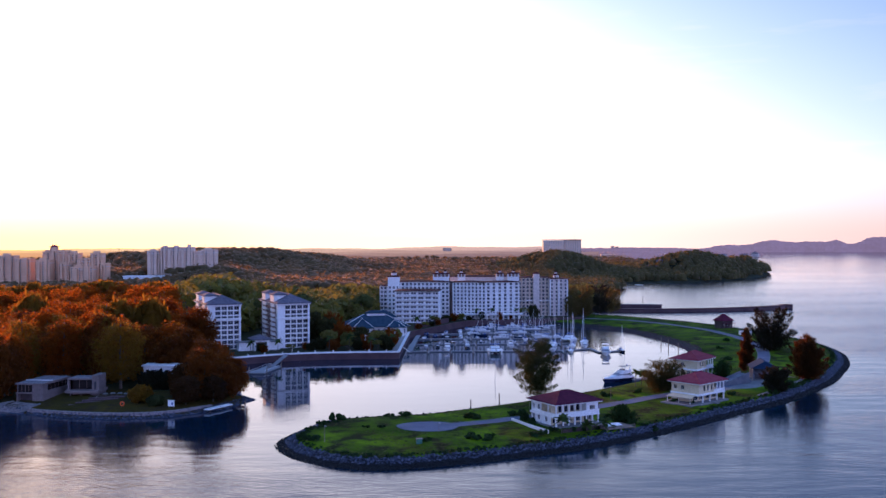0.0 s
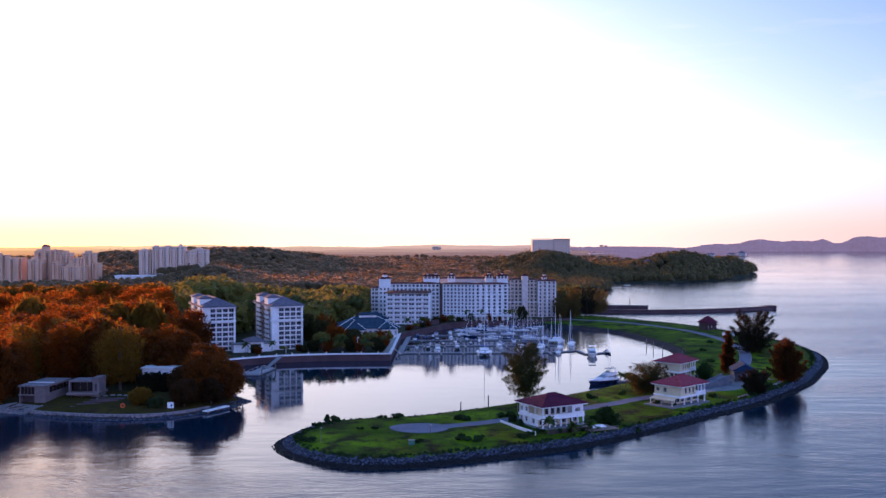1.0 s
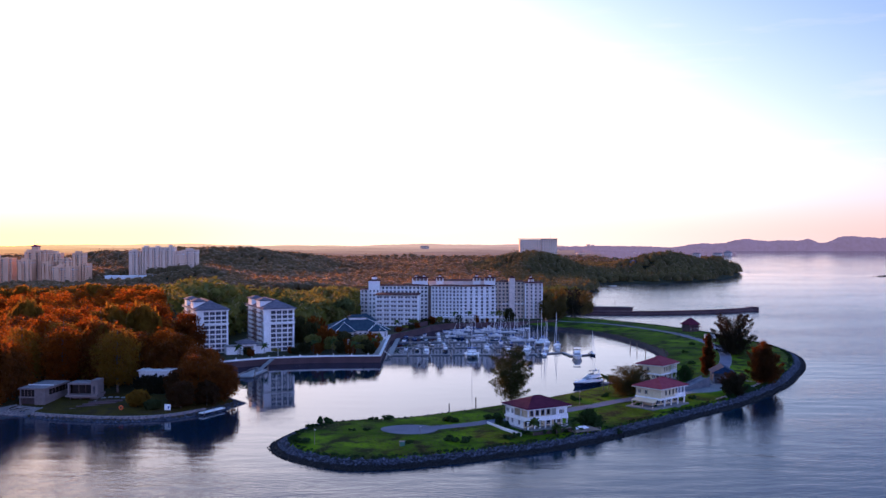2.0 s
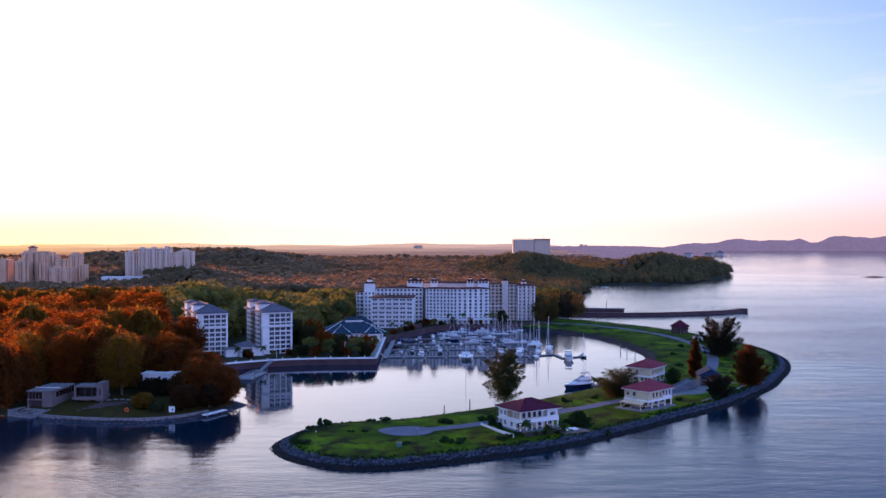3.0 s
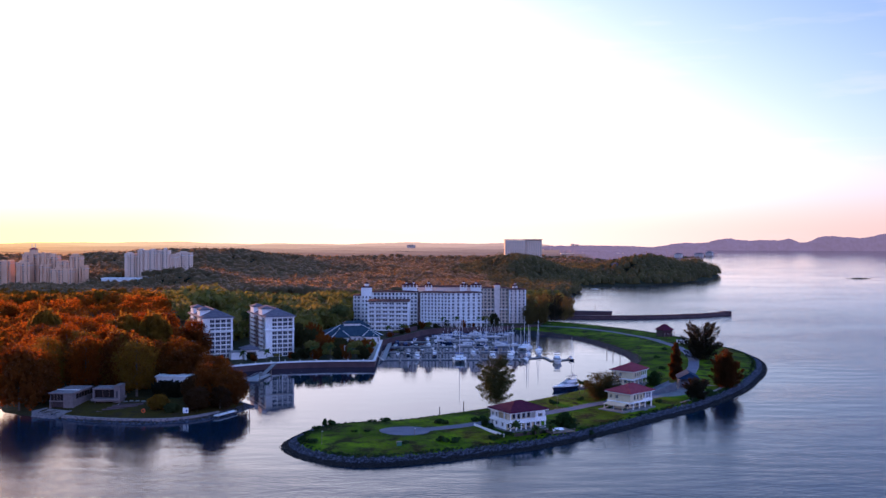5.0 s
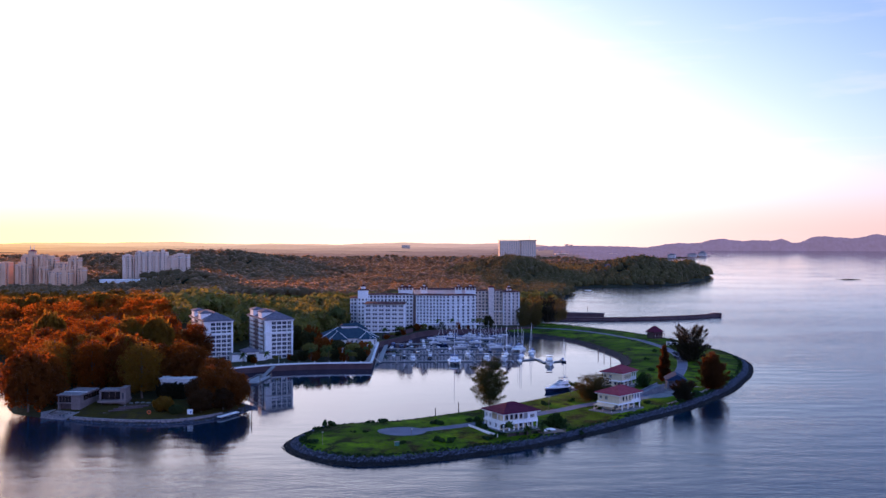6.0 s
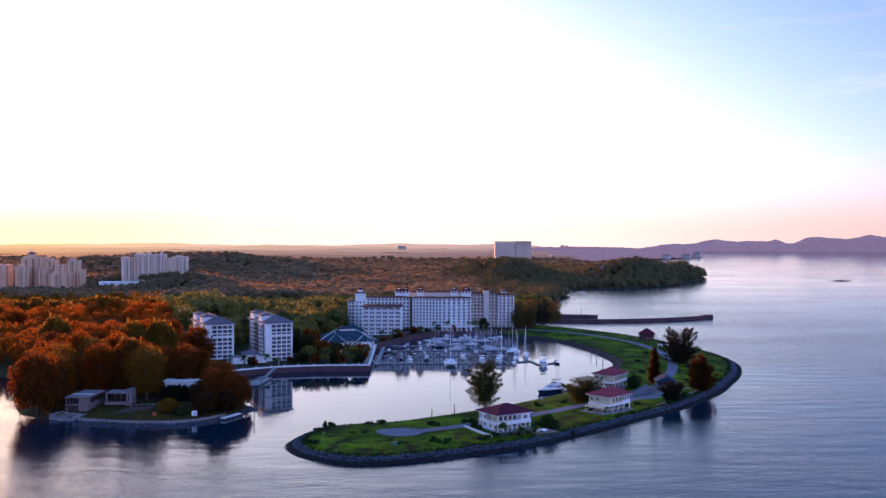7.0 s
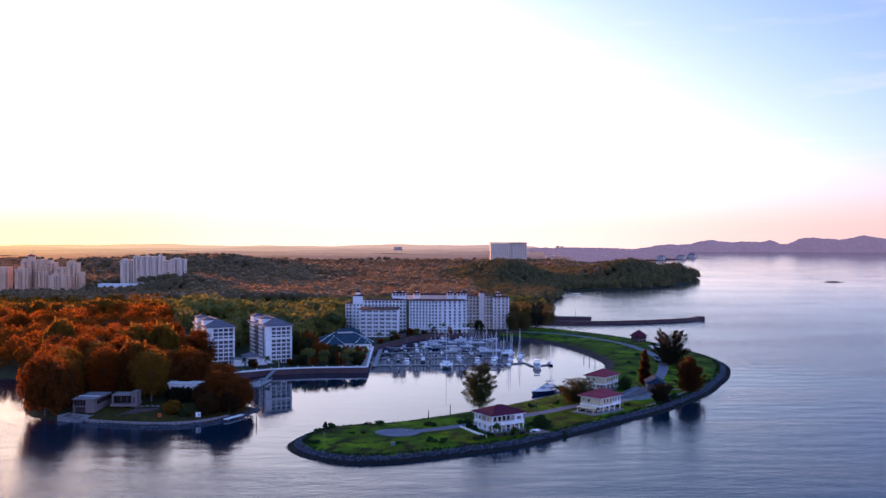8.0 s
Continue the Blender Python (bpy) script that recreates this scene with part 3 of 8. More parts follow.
def main_height(x, y):
    d = inside_distance(x, y, COAST_P)
    z = np.interp(d, [-14, 0, 6, 30], [-4.0, 0.0, 1.9, 3.2])
    k = np.clip((d - 8) / 90, 0, 1)
    hills = bump_at(x, y, 188, 1540, 76, 150, 33) + bump_at(x, y, 442, 1620, 104, 92, 34, 20) + bump_at(x, y, 525, 1690, 72, 84, 24)
    hills = hills + bump_at(x, y, -170, 700, 170, 110, 15) + bump_at(x, y, -430, 700, 220, 140, 10)
    hills = hills + bump_at(x, y, 80, 1620, 80, 130, 9)
    hills = hills + bump_at(x, y, -505, 1700, 230, 220, 27) + bump_at(x, y, -300, 1760, 190, 220, 20) + bump_at(x, y, -375, 1345, 110, 70, 13) + bump_at(x, y, -322, 1285, 45, 50, 9)
    far = np.clip((y - 900) / 3500, 0, 1)
    hills = hills + far * (5 + 5 * wavy(x, y, 420.0, 2.0) + 2 * wavy(x, y, 160.0, 0.5))
    return z + k * np.maximum(hills, -1) + np.clip((d - 2) / 24, 0, 1) * bump_at(x, y, 572, 1765, 55, 75, 15)


def graded(lo, a, b, hi, fine, grow=1.12, most=90.0):
    out = list(np.arange(a, b, fine))
    s, x = fine, a
    left = []
    while x > lo:
        s = min(s * grow, most)
        x -= s
        left.append(x)
    s, x = fine, out[-1]
    while x < hi:
        s = min(s * grow, most)
        x += s
        out.append(x)
    return np.array(left[::-1] + out)


sheet("ground", graded(-4100, -340, 300, 1300, 7.0), graded(345, 346, 900, 4840, 7.0), main_height, lambda x, y: inside_distance(x, y, COAST_P) > -14, EARTH,
      "dark wooded mainland ground behind the marina", "ground")

# quay platform of hotel and towers
QUAY_FRONT = smooth_line([(-150, 470), (-136, 484), (-119, 497), (-109, 506), (-88, 519.5), (-61, 527), (-25, 529)], False, 3.0)
QUAY_ARM = np.array([(-25.0, 529.0), (-24.4, 560.0), (-23.8, 600.0), (-23.0, 642.0)])
QUAY_BACK = smooth_line([(-23, 642), (-11, 666), (0, 690), (9, 712), (22, 728), (42, 734), (68, 740), (92, 748), (112, 756)], False, 4.0)
outline = [tuple(p) for p in QUAY_FRONT] + [tuple(p) for p in QUAY_ARM[1:]] + [tuple(p) for p in QUAY_BACK[1:]]
outline += [(130, 830), (60, 900), (-90, 880), (-160, 640), (-190, 520)]
single("pavement", Shape().prism(outline, -3.0, 4.0), (EARTH,), "dark planted ground on top of the quay", "ground", "structure")
for line in (QUAY_FRONT, QUAY_ARM):
    d = np.gradient(line, axis=0)
    nrm = np.stack([-d[:, 1], d[:, 0]], -1) / np.hypot(d[:, 0], d[:, 1])[:, None]
    single("pavement", strip(line + nrm * 2.6, 3.6, 4.0, 0.03), PAVING, "paved promenade along the quay edge", "pavement", "structure")
for line, nm in ((QUAY_FRONT, "front"), (QUAY_ARM, "arm"), (QUAY_BACK, "back")):
    single("quay_wall", wall_along(line, 0.9, -3.0, 3.6), STONE, "dark red-brown stone quay wall dropping into the water", "quay wall", "structure")
    cm = STONE if nm == "back" else WHITE
    single("trim", wall_along(line, 1.5 if nm == "arm" else 1.1, 3.6, 4.3), cm, "red-brown stone coping below the hotel" if nm == "back" else "white painted coping along the quay edge", "coping", "structure")
for k in range(4, len(QUAY_FRONT), 3):
    p = QUAY_FRONT[k]
    single("bollard", Shape().box(-0.3, 0.3, -0.3, 0.3, 0.0, 1.0, 0.08), WHITE, "small white bollard on the quay coping", "bollard", group="quay bollards", m=at(p[0], p[1], 4.3))

# road on the spit
def above_spit(x, y):
    return spit_height(np.asarray(x), np.asarray(y))


ROAD = smooth_line([(-2, 323), (13, 330), (30, 339), (59.5, 360), (82, 379), (104, 396), (122, 410), (140, 432), (157, 470), (174, 515), (186, 560), (189.5, 604), (186, 650), (172, 696), (154, 730), (132, 751), (100, 765)], False, 3.0)
single("road", strip(ROAD, 6.0, above_spit, 0.10), ASPHALT, "grey worn asphalt lane along the grassy spit", "road", "structure")
ring = [(-5.5 + 10.5 * math.cos(a), 323.2 + 9.0 * math.sin(a)) for a in np.linspace(0, math.tau, 40, endpoint=False)]
pan = Shape()
pan.add([(x, y, float(above_spit(np.array([x]), np.array([y]))[0]) + 0.13) for x, y in ring] + [(-5.5, 323.2, float(above_spit(np.array([-5.5]), np.array([323.2]))[0]) + 0.15)], [(i, (i + 1) % 40, 40) for i in range(40)])
single("road", pan, ASPHALT, "grey round turning place at the end of the lane", "road", "structure")
for s in (-1, 1):
    d = np.gradient(ROAD, axis=0)
    nrm = np.stack([-d[:, 1], d[:, 0]], -1) / np.hypot(d[:, 0], d[:, 1])[:, None]
    k = strip(ROAD + nrm * s * 3.1, 0.35, above_spit, 0.2)
    single("kerb", k, CONCRETE, "pale concrete kerb beside the lane", "kerb", "structure")
drive = np.array([(122.0, 392.0), (132.0, 404.0), (145.0, 420.0), (158.0, 440.0)])
single("pavement", strip(smooth_line(drive, False, 2.0), 20.0, above_spit, 0.09), CONCRETE, "bare grey paved forecourt beside the villas", "pavement", "structure")

# ---- buildings ----
def opening_wall(wall, p0, u, width, z0, z1, cols, rows, ww, wh, depth=0.3, skip=()):
    """One upright wall with real window openings. p0: its left foot seen from outside, u: along it. Returns the window places."""
    p0, u = Vector((*p0, 0)), Vector((*u, 0)).normalized()
    n = Vector((u.y, -u.x, 0))
    cell, floor = width / cols, (z1 - z0) / rows
    xs = [0.0]
    for c in range(cols):
        m = (c + 0.5) * cell
        xs += [m - ww / 2, m + ww / 2]
    xs.append(width)
    zs = [z0]
    for r in range(rows):
        m = z0 + (r + 0.5) * floor
        zs += [m - wh / 2, m + wh / 2]
    zs.append(z1)
    at3 = lambda x, z, d=0.0: p0 + u * x - n * d + Vector((0, 0, z))
    places = []
    for i in range(len(xs) - 1):
        for j in range(len(zs) - 1):
            a, b, c, d = xs[i], xs[i + 1], zs[j], zs[j + 1]
            if i % 2 and j % 2 and (i // 2, j // 2) not in skip:
                q = [(a, c), (b, c), (b, d), (a, d)]
                wall.add([at3(*p) for p in q] + [at3(*p, depth) for p in q], [(k, (k + 1) % 4, 4 + (k + 1) % 4, 4 + k) for k in range(4)])
                places.append((at3((a + b) / 2, (c + d) / 2, depth - 0.08), math.degrees(math.atan2(u.y, u.x))))
            else:
                wall.add([at3(a, c), at3(b, c), at3(b, d), at3(a, d)], [(0, 1, 2, 3)])
    return places


def window_mesh(ww, wh, mullions=1, bar=0.10, glass=None):
    """A window with frame and bars proud of the recessed panes, one joined piece."""
    s = Shape()
    xs = [-ww / 2, -ww / 2 + bar]
    for k in range(mullions):
        x = -ww / 2 + ww * (k + 1) / (mullions + 1)
        xs += [x - bar / 2, x + bar / 2]
    xs += [ww / 2 - bar, ww / 2]
    zs = [-wh / 2, -wh / 2 + bar, wh / 2 - bar, wh / 2]
    for i in range(len(xs) - 1):
        for j in range(3):
            q = [(xs[i], zs[j]), (xs[i + 1], zs[j]), (xs[i + 1], zs[j + 1]), (xs[i], zs[j + 1])]
            if i % 2 and j == 1:
                s.mi = 0
                s.add([(x, -0.06, z) for x, z in q] + [(x, 0.0, z) for x, z in q], [(k, (k + 1) % 4, 4 + (k + 1) % 4, 4 + k) for k in range(4)])
                s.mi = 1
                s.add([(x, 0.0, z) for x, z in q], [(0, 1, 2, 3)])
            else:
                s.mi = 0
                s.add([(x, -0.06, z) for x, z in q], [(0, 1, 2, 3)])
    return s.mesh("window", WHITE, glass or ROOM_GLASS)


def windows(places, mesh, parent):
    for p, turn in places:
        w = new("window", mesh)
        w.parent = parent
        w.matrix_basis = pose(p.x, p.y, p.z, 0, 0, turn)


WIN_TOWER, WIN_SMALL, WIN_SIDE, WIN_STAIR = window_mesh(2.95, 2.05, 1, 0.06), window_mesh(1.9, 2.05, 1, 0.06), window_mesh(2.1, 1.8, 1, 0.07), window_mesh(1.5, 1.9, 0, 0.06)


def block(parent, w, d, z0, z1, front, side, mat=WHITE, sidemat=None, faces="fl", ox=0.0, oy=0.0, turn=0.0, name="wall"):
    """Four walls of a block whose front runs from ox, oy along turn; front and side: cols, rows, mesh, width, height. faces: those with windows."""
    c, s = math.cos(radians(turn)), math.sin(radians(turn))
    go = lambda x, y: (ox + c * x - s * y, oy + s * x + c * y)
    part("interior", Shape().prism([go(1.2, 1.2), go(w - 1.2, 1.2), go(w - 1.2, d - 1.2), go(1.2, d - 1.2)], z0 + 0.2, z1 - 0.2), DARK, parent, "dark rooms behind the windows")
    for key, p0, p1, length, spec, m in (("f", (0, 0), (w, 0), w, front, mat), ("r", (w, 0), (w, d), d, side, sidemat or mat), ("b", (w, d), (0, d), w, front, mat), ("l", (0, d), (0, 0), d, side, sidemat or mat)):
        s0 = Shape()
        a, b = go(*p0), go(*p1)
        cols, rows, mesh, ww, wh = spec[:5]
        if key in faces:
            pl = opening_wall(s0, a, (b[0] - a[0], b[1] - a[1]), length, z0, z1, cols, rows, ww, wh, skip=spec[5] if len(spec) > 5 else ())
        else:
            pl = []
            s0.add([(*a, z0), (*b, z0), (*b, z1), (*a, z1)], [(0, 1, 2, 3)])
        windows(pl, mesh, part(name, s0, m, parent))


def roof_on(parent, w, d, z, rise, mat, ox=0.0, oy=0.0, turn=0.0, over=0.9, name="roof", label=""):
    s = Shape().hip(-over, w + over, -over, d + over, z, rise)
    m = pose(ox, oy, 0, 0, 0, turn)
    s.v = [tuple(m @ Vector(p)) for p in s.v]
    return part(name, s, mat, parent, label)


def apartment_tower(m, label):
    t = thing("apartment_tower", label, "apartment block", m, "twin towers on the quay")
    w, d, eave = 17.8, 44.0, 25.0
    block(t, w, d, 0, eave, (5, 9, WIN_TOWER, 2.95, 2.05, {(0, r) for r in range(9)}), (13, 9, WIN_SIDE, 2.1, 1.8), mat=WHITE, sidemat=BROWNWALL)
    # white corner piers and floor bands standing proud of the front
    for x in (0.0, w):
        part("corner_pier", Shape().box(x - 0.5, x + 0.5, -0.35, 3.0, 0, eave, 0.05), WHITE, t)
    for x in (w / 5, 2 * w / 5, 3 * w / 5, 4 * w / 5):
        part("pier", Shape().box(x - 0.3, x + 0.3, -0.22, 0.1, 0, eave, 0.04), WHITE, t)
    for r in range(1, 9):
        part("floor_band", Shape().box(0.5, w - 0.5, -0.3, 0.1, r * eave / 9 - 0.11, r * eave / 9 + 0.11), WHITE, t)
    # balconies along the brown side
    for r in range(9):
        for k in range(6):
            y = 8 + k * 6
            part("balcony", Shape().box(-1.1, 0.0, y, y + 3.4, r * eave / 9 + 0.15, r * eave / 9 + 1.1), BROWNWALL, t)
    part("sky_terrace", Shape().box(-1.4, w + 0.6, -1.2, 1.2, eave * 6 / 9 + 0.2, eave * 6 / 9 + 1.2, 0.05), WHITE, t)
    part("cornice", Shape().box(-0.9, w + 0.9, -0.9, d + 0.9, eave, eave + 0.7, 0.1), WHITE, t)
    part("roof", Shape().hip(-1.6, w + 1.6, -1.6, d + 1.6, eave + 0.7, 5.0), ROOF_GREY, t, "purple-grey hipped tile roof")
    for y, h in ((8.0, 5.3), (29.0, 5.3)):
        p = part("lift_tower", Shape().box(-0.8, 6.4, y, y + 9.0, 0, eave + h, 0.08), WHITE, t)
        part("cap_roof", Shape().hip(-1.6, 7.2, y - 0.8, y + 9.8, eave + h, 1.7), ROOF_GREY, p)
    return t


apartment_tower(at(-94.8, 547.0, 4, 23.5), "white nine-storey apartment tower with brown side and grey roof")
apartment_tower(at(-133.0, 538.0, 4, 23.5), "white nine-storey apartment tower partly hidden by trees")


def entrance_lodge():
    t = thing("entrance_lodge", "white flat entrance pavilion with dark gateway between the towers", "gatehouse", at(-112.5, 530.0, 4, 20.9))
    for x0, x1 in ((-1, 6.5), (15.6, 22)):
        part("wall", Shape().box(x0, x1, 4, 12, 0, 4.6, 0.05), WHITE, t)
        part("canopy", Shape().box(x0 - 0.6, x1 + 0.4, 3.2, 12.4, 4.6, 5.0), CONCRETE, t)
    for x in (7.0, 14.2):
        part("pillar", Shape().box(x, x + 1.2, 1.0, 12, 0, 6.0, 0.06), WHITE, t)
    part("lintel", Shape().box(6.6, 15.8, 0.6, 12.2, 5.0, 6.2, 0.06), WHITE, t)
    part("roof", Shape().hip(5.4, 17.0, -0.5, 13.5, 6.2, 2.4), ROOF_GREY, t)
    part("gateway", Shape().box(8.3, 14.1, 8.0, 8.4, 0, 4.8), BROWNWALL, t)


entrance_lodge()

def shaped(m, s):
    """The same shape, turned and moved."""
    s.v = [tuple(m @ Vector(p)) for p in s.v]
    return s


def front_relief(t, ox, oy, turn, w, z0, z1, cols, rows, balcony_cols, rib=0.34):
    """Ribs between the window columns, a base plinth, string courses and balconies standing proud of a front."""
    m = pose(ox, oy, 0, 0, 0, turn)
    cell, floor = w / cols, (z1 - z0) / rows
    for c in range(cols + 1):
        x = min(max(c * cell, rib), w - rib)
        part("pilaster", shaped(m, Shape().box(x - rib, x + rib, -0.55, 0.02, z0, z1 - 0.3, 0.05)), WHITE, t)
    for r in (1, rows // 2, rows - 1):
        part("string_course", shaped(m, Shape().box(-0.1, w + 0.1, -0.62, 0.02, z0 + r * floor - 0.14, z0 + r * floor + 0.14)), WHITE, t)
    for c in balcony_cols:
        for r in range(1, rows):
            a, b, z = c * cell + rib, (c + 1) * cell - rib, z0 + r * floor
            bal = part("balcony", shaped(m, Shape().box(a - 0.15, b + 0.15, -1.5, 0.0, z - 0.12, z + 0.08)), WHITE, t)
            part("parapet", shaped(m, Shape().box(a - 0.1, b + 0.1, -1.48, -1.36, z + 0.08, z + 0.85).box(a - 0.1, a + 0.02, -1.36, 0.0, z + 0.08, z + 0.85).box(b - 0.02, b + 0.1, -1.36, 0.0, z + 0.08, z + 0.85)), WHITE, bal)


def loggias(t, ox, oy, turn, w, d, z1, bays, rows):
    """The low front wing: deep open balconies behind white parapets, bay by bay."""
    m = pose(ox, oy, 0, 0, 0, turn)
    cell, floor = w / bays, z1 / rows
    part("wall", shaped(m, Shape().box(0.3, w - 0.3, 2.2, d, 0, z1)), WHITE, t)
    for c in range(bays + 1):
        x = min(max(c * cell, 0.45), w - 0.45)
        part("pier", shaped(m, Shape().box(x - 0.45, x + 0.45, 0, 2.2, 0, z1, 0.05)), WHITE, t)
    for r in range(rows + 1):
        part("floor_slab", shaped(m, Shape().box(0, w, 0.05, 2.2, max(0.0, r * floor - 0.2), min(z1, r * floor + 0.2))), WHITE, t)
    for c in range(bays):
        for r in range(rows):
            a, b, z = c * cell + 0.45, (c + 1) * cell - 0.45, r * floor + 0.2
            part("parapet", shaped(m, Shape().box(a, b, -0.35, -0.2, z - 0.3, z + 0.85).box(a, a + 0.12, -0.2, 0.05, z - 0.3, z + 0.85).box(b - 0.12, b, -0.2, 0.05, z - 0.3, z + 0.85)), WHITE, t)
            p = part("balcony_door", shaped(m, Shape().box(a + 0.5, b - 0.5, 2.06, 2.2, z, z + 2.1)), DARK, t, "dark glazed balcony door")
            part("post", shaped(m, Shape().box((a + b) / 2 - 0.22, (a + b) / 2 + 0.22, 1.98, 2.06, z, z + 2.1)), WHITE, p)


def belvedere(t, x, y, w, z0, z1, tiers=1):
    """A roof turret: plain shaft, open lantern of arched posts and a small tiled cap, stepped where it is tall."""
    p = part("turret", Shape().box(x, x + w, y, y + 6, z0, z1 - 2.4, 0.12).box(x - 0.35, x + w + 0.35, y - 0.35, y + 6.35, z1 - 2.6, z1 - 2.3), WHITE, t)
    n = max(2, int(w // 3))
    for k in range(n + 1):
        q = x + k * (w - 0.7) / n
        for yy in (y, y + 5.3):
            part("post", Shape().box(q, q + 0.7, yy, yy + 0.7, z1 - 2.3, z1), WHITE, p)
    part("core", Shape().box(x + 0.9, x + w - 0.9, y + 1.4, y + 5.6, z1 - 2.3, z1), BROWNWALL, p)
    roof_on(p, w, 6, z1, 1.1, ROOF_BROWN, x, y, 0, 0.7, "cap_roof")
    for k in range(tiers):
        cx = x + w * (k + 0.5) / tiers
        part("lantern", Shape().prism([(cx + 1.2 * math.cos(a), y + 3 + 1.2 * math.sin(a)) for a in np.linspace(0, math.tau, 8, endpoint=False)], z1 + 0.5, z1 + 2.0), WHITE, p)
        part("lantern_cap", Shape().tube((cx, y + 3, z1 + 2.0), (cx, y + 3, z1 + 3.1), 1.7, 0.15, 8), ROOF_BROWN, p)


def hotel():
    t = thing("hotel_building", "large white and tan marina hotel with many windows and red roofs", "hotel", at(0, 0, 4))
    WS = (1.9, 2.05)
    h = 28.6
    # left end, stair tower and long back wing
    block(t, 9, 16, 0, 25.5, (3, 8, WIN_SMALL, *WS), (4, 8, WIN_SMALL, *WS), ox=-50.5, oy=758, turn=-4)
    roof_on(t, 9, 16, 25.5, 0.8, ROOF_BROWN, -50.5, 758, -4)
    front_relief(t, -50.5, 758, -4, 9, 0, 25.5, 3, 8, (0, 1, 2), 0.25)
    block(t, 45, 16, 0, h, (14, 9, WIN_SMALL, *WS), (4, 9, WIN_SMALL, *WS), ox=-40, oy=757, turn=-2, faces="f")
    roof_on(t, 45, 16, h, 0.8, ROOF_BROWN, -40, 757, -2)
    front_relief(t, -40, 757, -2, 45, 0, h, 14, 9, (4, 7, 10, 13), 0.28)
    ss = Shape()
    sp0 = opening_wall(ss, (-43.5, 750), (1, 0), 9.0, 0, 33.0, 3, 10, 1.5, 1.9, skip={(c, r) for c in range(3) for r in (8, 9)})
    ss.add([(-34.5, 750, 0), (-34.5, 758, 0), (-34.5, 758, 33.0), (-34.5, 750, 33.0)], [(0, 1, 2, 3)]).add([(-43.5, 758, 0), (-43.5, 750, 0), (-43.5, 750, 33.0), (-43.5, 758, 33.0)], [(0, 1, 2, 3)]).add([(-34.5, 758, 0), (-43.5, 758, 0), (-43.5, 758, 33.0), (-34.5, 758, 33.0)], [(0, 1, 2, 3)])
    stair = part("stair_tower", ss, WHITE, t)
    windows(sp0, WIN_STAIR, stair)
    part("stair_core", Shape().box(-42.3, -35.7, 751.2, 757.5, 0.2, 32.8), DARK, t)
    roof_on(stair, 9, 8, 33.0, 1.4, ROOF_BROWN, -43.5, 750, 0, 0.6, "cap_roof")
    part("lantern", Shape().prism([(-39 + 2.2 * math.cos(a), 754 + 2.2 * math.sin(a)) for a in np.linspace(0, math.tau, 8, endpoint=False)], 33.4, 36.2), WHITE, stair)
    part("lantern_cap", Shape().tube((-39, 754, 36.2), (-39, 754, 37.6), 2.9, 0.3, 8), ROOF_BROWN, stair)
    # lower front wing of deep balconies
    loggias(t, -36, 712, -3, 33, 26, 23.8, 6, 7)
    roof_on(t, 33, 26, 23.8, 1.0, ROOF_BROWN, -36, 712, -3)
    # brown block set in the gap, its shade put into the colour
    part("recess_wall", Shape().box(3.6, 8.6, 760, 772, 0, h), BROWNWALL, t, "brown block that darkens the recess between two wings")
    # main front of two wings that meet at a blunt corner
    block(t, 26.5, 17, 0, h, (9, 10, WIN_STAIR, 1.5, 1.9), (4, 10, WIN_SMALL, *WS), ox=7.6, oy=752, turn=-13, faces="f")
    roof_on(t, 26.5, 17, h, 0.8, ROOF_BROWN, 7.6, 752, -13)
    front_relief(t, 7.6, 752, -13, 26.5, 0, h, 9, 10, (1, 3, 5, 7), 0.30)
    block(t, 27, 17, 0, h, (6, 10, WIN_SMALL, *WS), (4, 10, WIN_SMALL, *WS), ox=33.4, oy=746, turn=7, faces="fr")
    roof_on(t, 27, 17, h, 0.8, ROOF_BROWN, 33.4, 746, 7)
    front_relief(t, 33.4, 746, 7, 27, 0, h, 6, 10, (0, 5), 0.55)
    # arched hoods over three windows high on the corner wing
    m = pose(33.4, 746, 0, 0, 0, 7)
    for c in (1, 2, 3, 4):
        x, z = (c + 0.5) * 4.5, 6.5 * 2.86 + 1.15
        arch = [(x + q * 1.5 * math.cos(a), z + q * 1.5 * math.sin(a)) for q, row in ((1.0, np.linspace(0, math.pi, 9)), (0.72, np.linspace(math.pi, 0, 9))) for a in row]
        n = len(arch)
        part("window_hood", shaped(m, Shape().add([(a, -0.55, b) for a, b in arch] + [(a, 0.0, b) for a, b in arch], [(k, 17 - k, 16 - k, k + 1) for k in range(8)] + [(k, (k + 1) % n, n + (k + 1) % n, n + k) for k in range(n)])), WHITE, t)
    # arcade at the foot
    for k in range(13):
        x = 8.5 + k * 4.2
        y = 749.5 - min(k, 6) * 0.98 + max(k - 6, 0) * 0.5
        part("arcade_pier", Shape().box(x, x + 1.1, y - 6.0, y - 5.0, 0, 3.6, 0.06), WHITE, t)
    part("arcade_roof", wall_along(np.array([(7.0, 746.6), (34.0, 740.4), (62.0, 743.6)]), 6.5, 3.6, 4.5), WHITE, t)
    # tan wing further back with a pale gable end
    block(t, 26, 16, 0, 31.0, (8, 10, WIN_SMALL, *WS), (4, 10, WIN_SMALL, *WS), ox=61, oy=775, turn=4, mat=TAN, faces="f")
    roof_on(t, 26, 16, 31.0, 0.8, ROOF_BROWN, 61, 775, 4)
    m = pose(61, 775, 0, 0, 0, 4)
    for c in range(9):
        part("pilaster", shaped(m, Shape().box(c * 3.25 - 0.3, c * 3.25 + 0.3, -0.6, 0.0, 0, 30.6, 0.05)), TAN, t)
